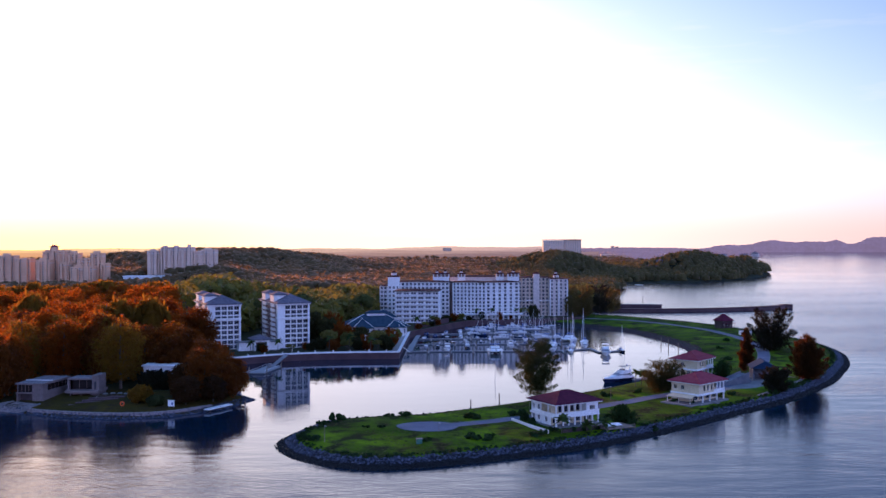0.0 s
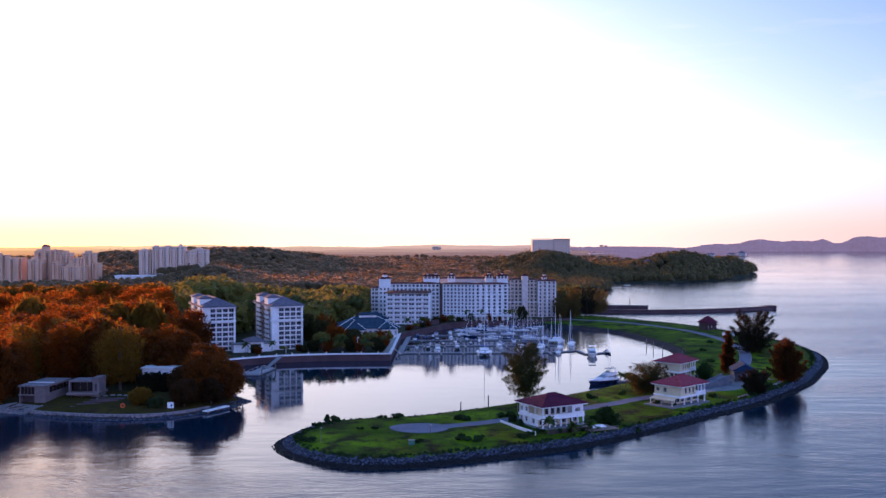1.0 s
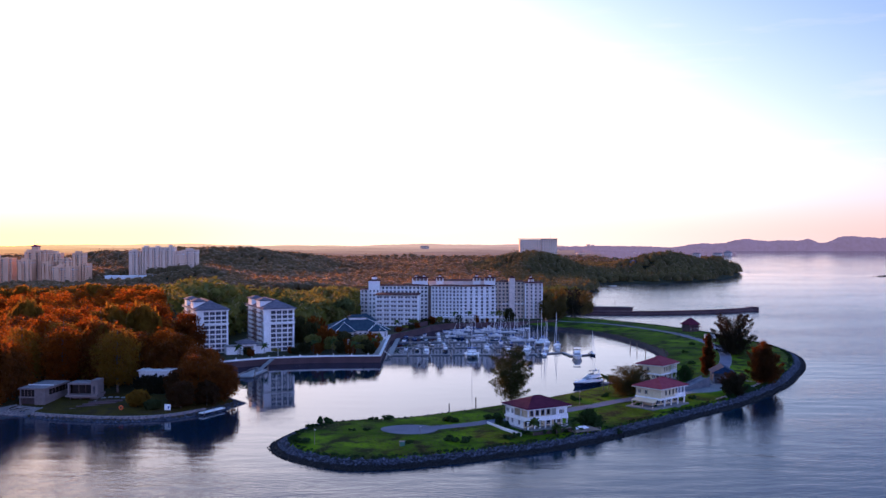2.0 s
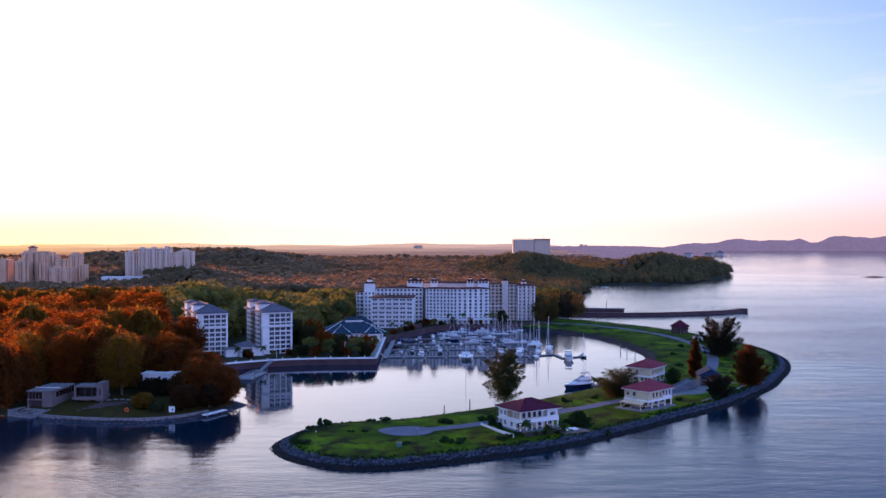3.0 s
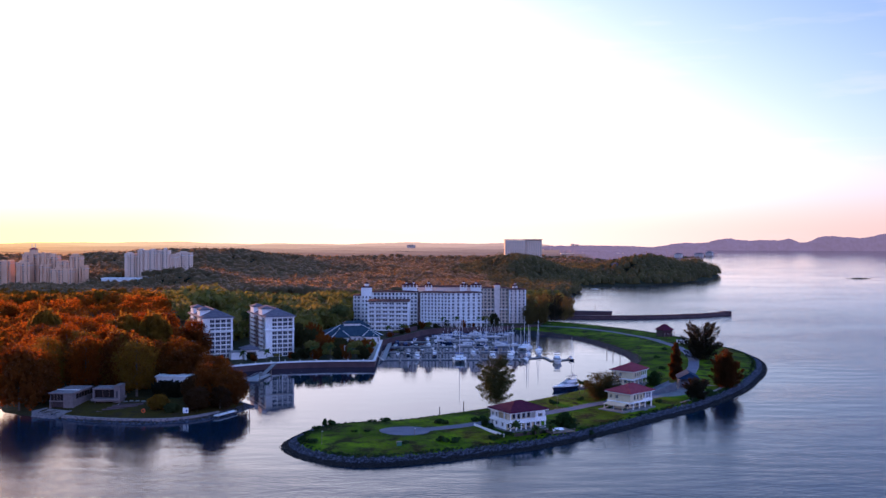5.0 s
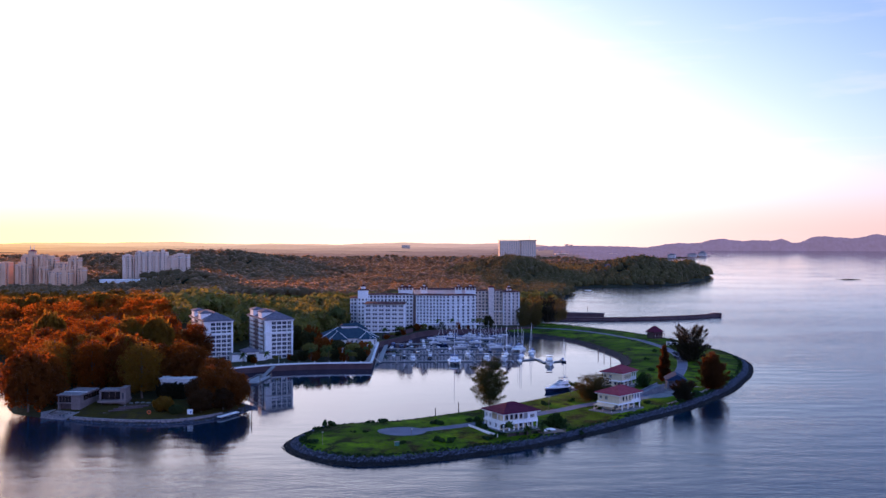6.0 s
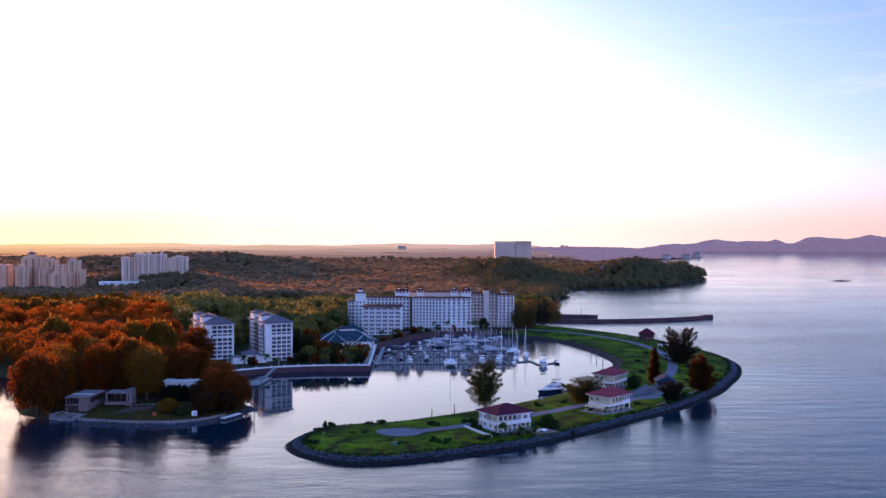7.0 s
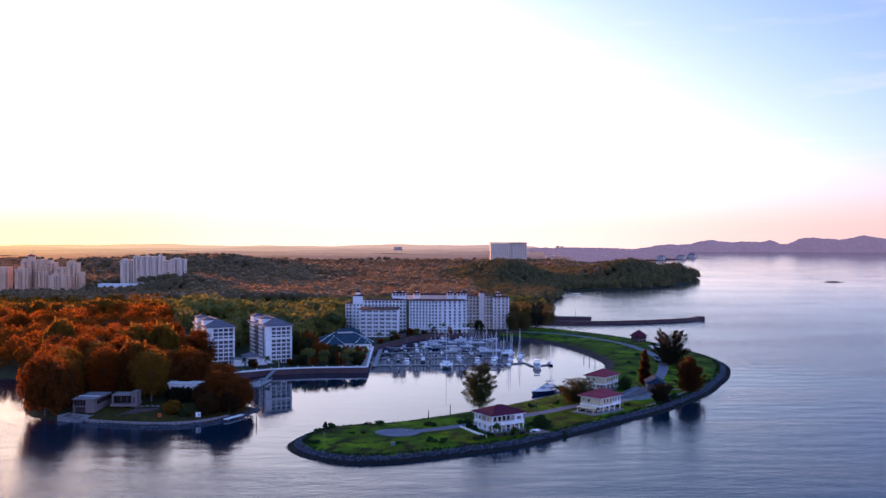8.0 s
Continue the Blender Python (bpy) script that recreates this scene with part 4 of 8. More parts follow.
    part("string_course", shaped(m, Shape().box(-0.3, 26.3, -1.3, 0.0, 11.9, 12.9)), WHITE, t)
    for c in (1, 4, 6):
        for r in range(1, 10):
            part("balcony", shaped(m, Shape().box(c * 3.25 + 0.3, c * 3.25 + 2.95, -1.4, 0.0, r * 3.1 - 0.1, r * 3.1 + 0.8)), PALE, t)
    block(t, 15, 20, 0, 30.0, (4, 10, WIN_STAIR, 1.5, 1.9), (4, 10, WIN_SMALL, *WS), ox=87, oy=774, turn=4, mat=PALE, faces="f")
    roof_on(t, 15, 20, 30.0, 0.8, ROOF_BROWN, 87, 774, 4)
    m = pose(87, 774, 0, 0, 0, 4)
    for x in (0.4, 7.5, 14.6):
        part("pilaster", shaped(m, Shape().box(x - 0.4, x + 0.4, -0.7, 0.0, 0, 29.6, 0.05)), WHITE, t)
    p = part("stair_tower", Shape().box(73.5, 78.5, 772.5, 777.5, 0, 34.2, 0.1).box(73.1, 78.9, 772.1, 777.9, 31.0, 31.5), PALE, t)
    roof_on(p, 5, 5, 34.2, 1.4, ROOF_BROWN, 73.5, 772.5, 0, 0.5, "cap_roof")
    # back range whose roof shows between the wings
    part("wall", Shape().box(6, 62, 786, 800, 0, 31.5), PALE, t)
    roof_on(t, 56, 14, 31.5, 0.8, ROOF_BROWN, 6, 786)
    belvedere(t, -8.0, 764, 13.0, 28.6, 34.6, 2)
    belvedere(t, 12.0, 770, 6.0, 28.6, 34.4)
    belvedere(t, 43.0, 768, 6.0, 28.6, 34.6)
    belvedere(t, 52.0, 762, 9.0, 28.6, 34.8)
    belvedere(t, 91.0, 780, 4.0, 30.0, 33.0)


hotel()


def clubhouse():
    t = thing("clubhouse", "low white clubhouse with broad teal hipped roofs on the quay", "clubhouse", at(-63, 612, 4, 10))
    s0 = Shape()
    pl = opening_wall(s0, (0, 0), (1, 0), 40, 0, 6, 12, 1, 1.6, 3.2)
    pl += opening_wall(s0, (40, 0), (0, 1), 26, 0, 6, 7, 1, 1.6, 3.2)
    s0.add([(40, 26, 0), (0, 26, 0), (0, 26, 6), (40, 26, 6)], [(0, 1, 2, 3)]).add([(0, 26, 0), (0, 0, 0), (0, 0, 6), (0, 26, 6)], [(0, 1, 2, 3)])
    wall = part("wall", s0, WHITE, t)
    windows(pl, window_mesh(1.6, 3.2, 1), wall)
    part("interior", Shape().box(1.2, 38.8, 1.2, 24.8, 0.2, 5.8), DARK, t)
    part("roof", Shape().hip(-2, 42, -2, 28, 6, 7.0), ROOF_TEAL, t, "teal hipped roof of metal sheets")
    part("gable_roof", Shape().hip(4, 18, -7, 14, 5.6, 5.6), ROOF_TEAL, t)
    part("gable_roof", Shape().hip(26, 39, -5, 12, 5.6, 4.6), ROOF_TEAL, t)
    part("porch_wall", Shape().box(27.5, 37.5, -3.8, 0, 0, 5.6), WHITE, t)
    part("porch_wall", Shape().box(5.5, 16.5, -5.5, 0, 0, 5.6), WHITE, t)
    part("ridge_vent", Shape().box(15, 27, 11.0, 15.0, 11.6, 13.9, 0.1), WHITE, t)
    part("vent_roof", Shape().hip(14.0, 28.0, 10.0, 16.0, 13.9, 1.6), ROOF_TEAL, t)
    part("upper_wall", Shape().box(22, 36, 30, 42, 0, 9.5), WHITE, t)
    part("upper_roof", Shape().hip(20.5, 37.5, 28.5, 43.5, 9.5, 4.6), ROOF_TEAL, t)
    # white capped hips and ridges
    for a, b in (((-1.8, -1.8, 6.5), (13, 13, 13.3)), ((41.8, -1.8, 6.5), (27, 13, 13.3)), ((4.2, -6.8, 6.1), (11, 0.2, 11.4)), ((17.8, -6.8, 6.1), (11, 0.2, 11.4)), ((26.2, -4.8, 6.1), (32.5, 1.6, 10.4)), ((38.8, -4.8, 6.1), (32.5, 1.6, 10.4)), ((11, 0.2, 11.4), (11, 7, 11.4)), ((32.5, 1.6, 10.4), (32.5, 6, 10.4))):
        part("ridge_cap", Shape().tube(a, b, 0.2), WHITE, t)


clubhouse()
# terrace wall and planting shelf before the hotel
single("retaining_wall", wall_along(np.array([(-20.0, 664.0), (-8.0, 690.0), (4.0, 714.0)]), 1.0, 4.0, 7.4), STONE, "red-brown terrace wall below the hotel", "wall", "structure")

# ---- far buildings ----
def slab(parent, x, y, w, d, z1, cols, rows, mat, name="wing", piers=True):
    block(parent, w, d, 0, z1, (cols, rows, WIN_FAR, 2.0, 1.7), (3, rows, WIN_FAR, 2.0, 1.7), mat=mat, faces="f", ox=x, oy=y, name=name)
    part("parapet", Shape().box(x - 0.3, x + w + 0.3, y - 0.3, y + d + 0.3, z1, z1 + 1.2), mat, parent)
    n = max(2, int(w // 11)) if piers else 0
    for k in range(n):
        # bays that stand forward of the front
        a = x + (k + 0.25) * w / n
        part("bay", Shape().box(a, a + w / n * 0.42, y - 3.2, y, 0, z1 + (2.0 if k % 2 else -1.5), 0.2), mat, parent)


WIN_FAR = window_mesh(2.0, 1.7, 0)
# wall colours of the far blocks, with the warm evening haze put into them
HAZE_PEACH = surface("haze_peach_render", (0.72, 0.52, 0.40), (0.66, 0.47, 0.36), 0.8, 0.05, 1.0, 0.0)
HAZE_PINK = surface("haze_pink_render", (0.74, 0.44, 0.28), (0.66, 0.38, 0.24), 0.8, 0.05, 1.0, 0.0)
t = thing("apartment_blocks", "long stepped pinkish apartment blocks over the woods in haze", "apartment block", at(-560, 1290, 2))
for x, y, w, z, r in ((-54, 22, 22, 43, 13), (-31, 20, 22, 39, 12), (7, 0, 19, 37, 11), (8, 20, 20, 48, 14), (29, 18, 13, 50, 15), (42, 20, 15, 46, 14), (40, 0, 12, 34, 10), (55, -4, 31, 28, 9), (59, 10, 18, 39, 12), (77, 12, 15, 46, 14), (92, 8, 8, 32, 10)):
    slab(t, x, y, w, 16, z, max(2, w // 5), r, HAZE_PINK)
    part("cornice", Shape().box(x - 0.7, x + w + 0.7, y - 0.9, y + 16.7, z - 3.4, z - 2.8), PALE, t)
part("lantern_tower", Shape().box(16.5, 25.5, 24, 32, 48, 56, 0.2), HAZE_PINK, t)
part("lantern_roof", Shape().hip(15.5, 26.5, 23, 33, 56, 2.4), ROOF_RED, t)
for x in (18.5, 23.5):
    part("mast", Shape().tube((x, 28, 57), (x, 28, 65), 0.5, 0.25), ALU, t)
for x, y, w, z in ((9, 24, 9, 48), (44, 24, 8, 46), (79, 16, 8, 46), (60, 2, 9, 28), (-50, 26, 8, 43), (10, 4, 8, 37)):
    part("lift_house", Shape().box(x, x + w, y, y + 7, z, z + 4.0, 0.2), HAZE_PINK, t)
t = thing("apartment_blocks", "tall white apartment towers on a wooded rise in haze", "apartment block", at(-415, 1325, 14))
for x, y, w, z, r in ((1, 5, 17, 37, 11), (22, -3, 8, 42, 13), (30, 0, 18, 42, 13), (48, 2, 17, 42, 13), (64, 10, 12, 36, 11), (72, 20, 21, 38, 12)):
    slab(t, x, y, w, 16, z, max(2, w // 5), r, HAZE_PEACH)
    part("cornice", Shape().box(x - 0.7, x + w + 0.7, y - 0.9, y + 16.7, z - 3.4, z - 2.8), WHITE, t)
for x, y, w, z in ((23, 2, 6, 42), (57, 6, 4, 43.5), (4, 8, 6, 37), (76, 24, 9, 38), (38, 6, 6, 42)):
    part("lift_house", Shape().box(x, x + w, y, y + 6, z, z + 3.2, 0.2), HAZE_PEACH, t)
part("low_hall", Shape().box(-20, 34, -34, -16, -4, 3.4, 0.2), WHITE, t)
part("hall_roof", Shape().box(-21, 50, -35, -15, 3.4, 4.2, 0.1), WHITE, t)
t = thing("hospital_block", "broad pale grey high-rise beyond the wooded hill", "high-rise", at(275, 2600, 10))
for x, y, w, z, r in ((0, 0, 58, 52, 14), (60, 3, 44, 53, 14)):
    slab(t, x, y, w, 30, z, max(4, w // 6), r, HAZE_PEACH, piers=False)
part("roof_frame", Shape().box(-1.5, 106, -1.5, 34, 54.4, 55.6, 0.2), CONCRETE, t)
part("mast", Shape().tube((86, 10, 55), (86, 10, 68), 0.6, 0.3), ALU, t)
t = thing("far_block", "small grey block on the far skyline", "high-rise", at(0, 4000, 5))
slab(t, 0, 0, 36, 20, 24, 6, 8, HAZE_PEACH)
t = thing("far_block", "small grey pair of blocks on the far skyline", "high-rise", at(690, 3900, 8))
slab(t, 0, 0, 14, 14, 28, 3, 9, HAZE_PEACH)
slab(t, 18, 0, 14, 14, 26, 3, 9, HAZE_PEACH)

t = thing("far_block", "long low row of pale blocks on the far headland", "apartment block", at(500, 3000, 2))
for x, w, z in ((0, 42, 15), (60, 30, 18), (108, 50, 13), (176, 28, 16)):
    slab(t, x, 0, w, 18, z, max(4, w // 6), 5, HAZE_PEACH, piers=False)

# ---- breakwater ----
BW = smooth_line([(118, 872), (151, 862), (197, 860), (240, 865), (292, 883), (327, 905)], False, 5.0)
bw = thing("breakwater", "long dark stone breakwater reaching out into the sea", "breakwater", kind="structure")
part("rubble_base", wall_along(BW, 9.0, -3.0, 1.4), STONE, bw)
part("parapet", wall_along(BW, 5.0, 1.4, 3.4), STONE, bw)
part("end_block", Shape().box(322, 332, 901, 909, -3, 3.9, 0.3), STONE, bw)
ferry = thing("jetty", "dark stone landing jetty behind the breakwater", "jetty", kind="structure")
part("body", wall_along(np.array([(112.0, 912.0), (160.0, 905.0), (206.0, 896.0)]), 12.0, -3.0, 4.4), STONE, ferry)
part("coping", wall_along(np.array([(112.0, 906.6), (160.0, 899.6), (206.0, 890.6)]), 1.2, 4.4, 5.2), CONCRETE, ferry)
part("beacon_post", Shape().tube((189, 898, 4.4), (189, 898, 12.0), 0.35, 0.25), TIMBER, ferry)

# ---- far hills across the bay, and the little rocky isle ----
def far_hills():
    az = np.radians(np.linspace(10.5, 36, 260))
    deg = np.degrees(az)
    g = lambda c, w, h: h * np.exp(-((deg - c) / w) ** 2)
    prof = 10 + g(16.3, 1.3, 26) + g(18.6, 1.1, 43) + g(20.8, 1.5, 40) + g(22.0, 0.5, 25) + g(23.6, 0.9, 48) + g(25.0, 1.1, 50) + g(26.6, 0.9, 58) + g(28.4, 1.3, 57) + g(31, 2.0, 58) + g(35, 3.0, 55)
    prof = prof + 2.0 * np.sin(deg * 5.0) * np.cos(deg * 3.1) + 0.8 * np.sin(deg * 17.0) + 0.9 * np.sin(deg * 29.0 + 1)
    s = Shape()
    n = len(az)
    rings = ((4620, 0.0), (4635, 0.45), (4650, 0.8), (4665, 1.0), (4700, 0.0))
    for r, k in rings:
        s.v += [(math.tan(a) * r, r - 0.07 * math.tan(a) * r, -2 + k * (p + 2)) for a, p in zip(az, prof)]
    for j in range(len(rings) - 1):
        f = [(j * n + i, j * n + i + 1, (j + 1) * n + i + 1, (j + 1) * n + i) for i in range(n - 1)]
        s.f += f
        s.m += [0] * len(f)
    single("backdrop", s, HILL, "wooded hills far across the bay with painted mauve haze glow", "hills", "structure")


# mauve haze of the distance painted in: tinted base colour plus steady emission
HILL = surface("haze_glow_woods", (0.10, 0.085, 0.12), (0.13, 0.105, 0.14), 1.0, 0.01, 0.05, 0.2, dist=3.0, spec=0.0)
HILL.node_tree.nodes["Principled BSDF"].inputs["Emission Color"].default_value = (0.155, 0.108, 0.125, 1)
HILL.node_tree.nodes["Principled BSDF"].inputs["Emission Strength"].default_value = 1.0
far_hills()


def hazy_ridge(dist, top, swing, seed, mat, lo=-36.0, hi=11.5):
    """One low wooded ridge at the edge of sight; the glow of mat paints its haze."""
    deg = np.linspace(lo, hi, 420)
    az = np.radians(deg)
    prof = top + swing * (np.sin(deg * 0.37 + seed) + 0.6 * np.sin(deg * 0.93 + 2.1 * seed) + 0.3 * np.sin(deg * 2.3 + seed) + 0.10 * np.sin(deg * 11 + seed))
    prof = prof * np.clip((hi - deg) / 1.6, 0.0, 1.0) ** 0.6
    s = Shape()
    n = len(az)
    for r, k in ((dist, 0.0), (dist + 14, 0.7), (dist + 30, 1.0), (dist + 60, 0.0)):
        s.v += [(math.tan(a) * r, r, k * p) for a, p in zip(az, prof)]
    for j in range(3):
        f = [(j * n + i, j * n + i + 1, (j + 1) * n + i + 1, (j + 1) * n + i) for i in range(n - 1)]
        s.f += f
        s.m += [0] * len(f)
    single("backdrop", s, mat, "wooded ridge on the evening skyline with painted haze glow", "hills", "structure")


def haze_glow_material(name, left, mid, right):
    """Evening haze over the distance, painted as emission, warmest towards the sun."""
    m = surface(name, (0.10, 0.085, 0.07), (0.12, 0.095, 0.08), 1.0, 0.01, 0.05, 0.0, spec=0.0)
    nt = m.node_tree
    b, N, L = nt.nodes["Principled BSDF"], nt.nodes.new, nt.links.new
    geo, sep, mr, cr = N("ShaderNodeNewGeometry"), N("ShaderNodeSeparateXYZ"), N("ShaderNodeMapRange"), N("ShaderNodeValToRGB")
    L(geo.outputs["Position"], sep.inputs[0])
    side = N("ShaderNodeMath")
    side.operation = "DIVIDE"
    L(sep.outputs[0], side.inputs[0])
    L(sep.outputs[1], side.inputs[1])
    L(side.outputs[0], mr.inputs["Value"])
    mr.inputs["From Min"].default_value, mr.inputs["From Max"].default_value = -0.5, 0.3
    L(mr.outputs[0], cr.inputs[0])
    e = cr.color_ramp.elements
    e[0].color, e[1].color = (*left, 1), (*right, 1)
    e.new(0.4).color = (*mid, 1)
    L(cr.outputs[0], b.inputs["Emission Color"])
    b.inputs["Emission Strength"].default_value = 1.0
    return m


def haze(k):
    """Emission colours of the painted haze: the further off, the brighter and paler."""
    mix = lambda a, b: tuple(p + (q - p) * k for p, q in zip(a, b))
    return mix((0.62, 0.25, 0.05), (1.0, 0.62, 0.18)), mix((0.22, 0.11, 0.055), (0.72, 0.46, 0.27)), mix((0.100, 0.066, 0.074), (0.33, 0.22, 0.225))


# each ridge glows by itself, a layer of painted haze
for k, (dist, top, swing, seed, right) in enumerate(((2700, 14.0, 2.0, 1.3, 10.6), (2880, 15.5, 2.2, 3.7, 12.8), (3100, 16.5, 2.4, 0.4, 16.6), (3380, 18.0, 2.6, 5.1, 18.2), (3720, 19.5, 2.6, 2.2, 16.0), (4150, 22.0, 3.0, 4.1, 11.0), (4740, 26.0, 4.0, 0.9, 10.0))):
    hazy_ridge(dist, top, swing, seed, haze_glow_material("haze", *haze((k / 6) ** 1.9)), -36.0, right)


for x, y, turn in ((338, 1560, 10), (362, 1590, 30)):
    z = float(main_height(np.array([float(x)]), np.array([float(y)]))[0])
    t = thing("hill_house", "small white house among trees on the headland", "house", at(x, y, z + 6.0, turn), "houses on the headland")
    part("wall", Shape().box(0, 14, 0, 8, -7, 2.5, 0.05), CONCRETE, t)
    part("roof", Shape().hip(-0.8, 14.8, -0.8, 8.8, 2.5, 2.2), ROOF_GREY, t)
t = thing("fishing_pier", "small white-roofed pier at the foot of the hill", "pier", at(246, 1282, 0, -20))
part("deck", Shape().box(0, 26, -2, 2, 1.2, 1.6), DECK, t)
part("roof", Shape().box(14, 24, -3, 3, 4.6, 4.9), WHITE, t)
for x in (2, 14, 24):
    part("pile", Shape().tube((x, -1.6, -3), (x, -1.6, 4.6), 0.25), TIMBER, t)
# ---- the villas on the spit ----
WIN_VILLA, WIN_TALL, WIN_WIDE = window_mesh(1.5, 1.7, 1, 0.08), window_mesh(1.5, 2.5, 0, 0.07), window_mesh(2.4, 1.5, 2, 0.08)
WIN_LONG = window_mesh(1.3, 2.3, 0, 0.06)
WIN_DOORS = window_mesh(3.1, 2.5, 2, 0.07, TINT)


def villa(m, label, w, d, wall_mat, roof_mat, porch_left=False, closed=0.0):
    """Two storeys under a broad hipped roof. Verandas run along the front; the upper one turns the corner, a closed room fills its far end."""
    t = thing("villa", label, "villa", m, "villas on the spit")
    f1, f2, yb = 3.8, 7.5, 2.8
    vr = 0.45 if closed else 0.6
    part("plinth", Shape().box(-1.2, w + 1.2, -1.8, d + 1.0, -0.8, 0.35, 0.06), CONCRETE, t)
    # front walls behind the verandas
    for z0, z1, cols, ww, mesh, skip in ((0.35, f1, 4, 3.1, WIN_DOORS, ()), (f1, f2, 7, 1.5, WIN_TALL, ((0, 0), (5, 0)))):
        s0 = Shape()
        pl = opening_wall(s0, (0, yb), (1, 0), w, z0, z1, cols, 1, ww, 2.5, skip=skip)
        windows(pl, mesh, part("wall", s0, CREAM, t))
    if closed:
        # the upper floor is built out to the front along this much of it
        s0 = Shape()
        pl = opening_wall(s0, (0, -0.15), (1, 0), w * closed, f1 + 0.02, f2, 4, 1, 1.3, 2.3, skip=((0, 0),))
        s0.add([(w * closed, -0.15, f1), (w * closed, yb, f1), (w * closed, yb, f2), (w * closed, -0.15, f2)], [(0, 1, 2, 3)])
        s0.add([(0, d * vr, f1), (0, -0.15, f1), (0, -0.15, f2), (0, d * vr, f2)], [(0, 1, 2, 3)])
        windows(pl, WIN_LONG, part("wall", s0, wall_mat, t))
    # side walls; on the left the upper storey is open at the front corner
    s2 = Shape()
    pl = opening_wall(s2, (0, d), (0, -1), d * (1 - vr), 0.35, f2, 2, 2, 1.5, 1.7)
    windows(pl, WIN_VILLA, part("wall", s2, wall_mat, t))
    s2 = Shape()
    pl = opening_wall(s2, (0, d * vr), (0, -1), d * vr - yb, 0.35, f1, 1, 1, 1.5, 1.7)
    windows(pl, WIN_VILLA, part("wall", s2, wall_mat, t))
    part("wall", Shape().box(2.6, 2.9, yb, d * vr, f1, f2), CREAM, t)
    part("wall", Shape().box(0.0, 2.9, d * vr, d * vr + 0.3, f1, f2), CREAM, t)
    s2 = Shape()
    pl = opening_wall(s2, (w, yb), (0, 1), d - yb, 0.35, f2, 3, 2, 1.5, 1.7)
    windows(pl, WIN_VILLA, part("wall", s2, wall_mat, t))
    part("wall", Shape().box(0, w, d - 0.3, d, 0.35, f2), wall_mat, t)
    part("interior", Shape().box(3.4, w - 1.2, yb + 1.2, d - 1.2, 0.4, f2 - 0.2), DARK, t, "dark rooms behind the windows")
    # balcony floor, its deep white beam and parapets
    part("balcony_floor", Shape().box(-0.4, w + 0.4, -0.4, yb, f1 - 0.55, f1, 0.05), WHITE, t)
    part("corner_floor", Shape().box(-0.4, 2.6, yb, d * vr, f1 - 0.55, f1), WHITE, t)
    part("side_band", Shape().box(-0.5, -0.02, d * vr, d + 0.2, f1 - 0.55, f1, 0.04), WHITE, t)
    x0 = w * closed if closed else -0.3
    part("parapet", Shape().box(x0, w + 0.3, -0.42, -0.2, f1, f1 + 0.9, 0.04), WHITE, t)
    if not closed:
        part("parapet", Shape().box(-0.3, -0.1, -0.2, d * vr, f1, f1 + 0.9, 0.04), WHITE, t)
    part("parapet_rail", Shape().box(x0 - 0.08, w + 0.38, -0.5, -0.12, f1 + 0.9, f1 + 1.02, 0.02), WHITE, t)
    xs = [0.0, w * 0.16, w * 0.30, w * 0.44, w * 0.58, w * 0.72, w * 0.86, w]
    part("cornice_band", Shape().box(-0.55, w + 0.55, -0.6, yb, f1 - 0.72, f1 - 0.56, 0.03), WHITE, t)
    for x in (xs[1::2] if closed else xs):
        part("column", Shape().box(x - 0.25, x + 0.25, -0.35, 0.15, 0.35, f1 - 0.55, 0.05), WHITE, t)
    for x in (xs[5:] if closed else xs[:6]):
        part("column", Shape().box(x - 0.2, x + 0.2, -0.33, 0.12, f1 + 0.9, f2, 0.05), WHITE, t)
    for y in () if closed else (d * vr / 2, d * vr):
        part("column", Shape().box(-0.3, 0.14, y - 0.22, y + 0.22, f1 + 1.0, f2, 0.05), WHITE, t)
    # closed upper room over the open porch at the far end
    if not closed:
        s3 = Shape()
        pl = opening_wall(s3, (w * 0.72, -0.12), (1, 0), w * 0.28, f1, f2, 1, 1, 2.4, 1.5, 0.2)
        s3.add([(w * 0.72, yb, f1), (w * 0.72, -0.12, f1), (w * 0.72, -0.12, f2), (w * 0.72, yb, f2)], [(0, 1, 2, 3)])
        s3.add([(w, -0.12, f1), (w, yb, f1), (w, yb, f2), (w, -0.12, f2)], [(0, 1, 2, 3)])
        windows(pl, WIN_WIDE, part("bay_wall", s3, wall_mat, t))
    # roof
    part("fascia", Shape().box(-1.1, w + 1.1, -1.4, d + 1.1, f2, f2 + 0.38, 0.05), WHITE, t)
    part("roof", Shape().hip(-1.35, w + 1.35, -1.65, d + 1.35, f2 + 0.38, 3.1, 0.22), roof_mat, t)
    lo, hi = min(w, d) / 2, max(w, d) - min(w, d) / 2
    part("ridge_tiles", Shape().tube((lo, d / 2 - 0.1, f2 + 3.72), (hi, d / 2 - 0.1, f2 + 3.72), 0.15), roof_mat, t)
    for x, y, k in ((-1.2, -1.5, lo), (w + 1.2, -1.5, hi)):
        part("hip_tiles", Shape().tube((x, y, f2 + 0.62), (k, d / 2 - 0.1, f2 + 3.72), 0.12, 0.12, 6), roof_mat, t)
    part("steps", Shape().box(w * 0.44, w * 0.58, -3.2, -1.8, -0.8, 0.0, 0.05), CONCRETE, t)
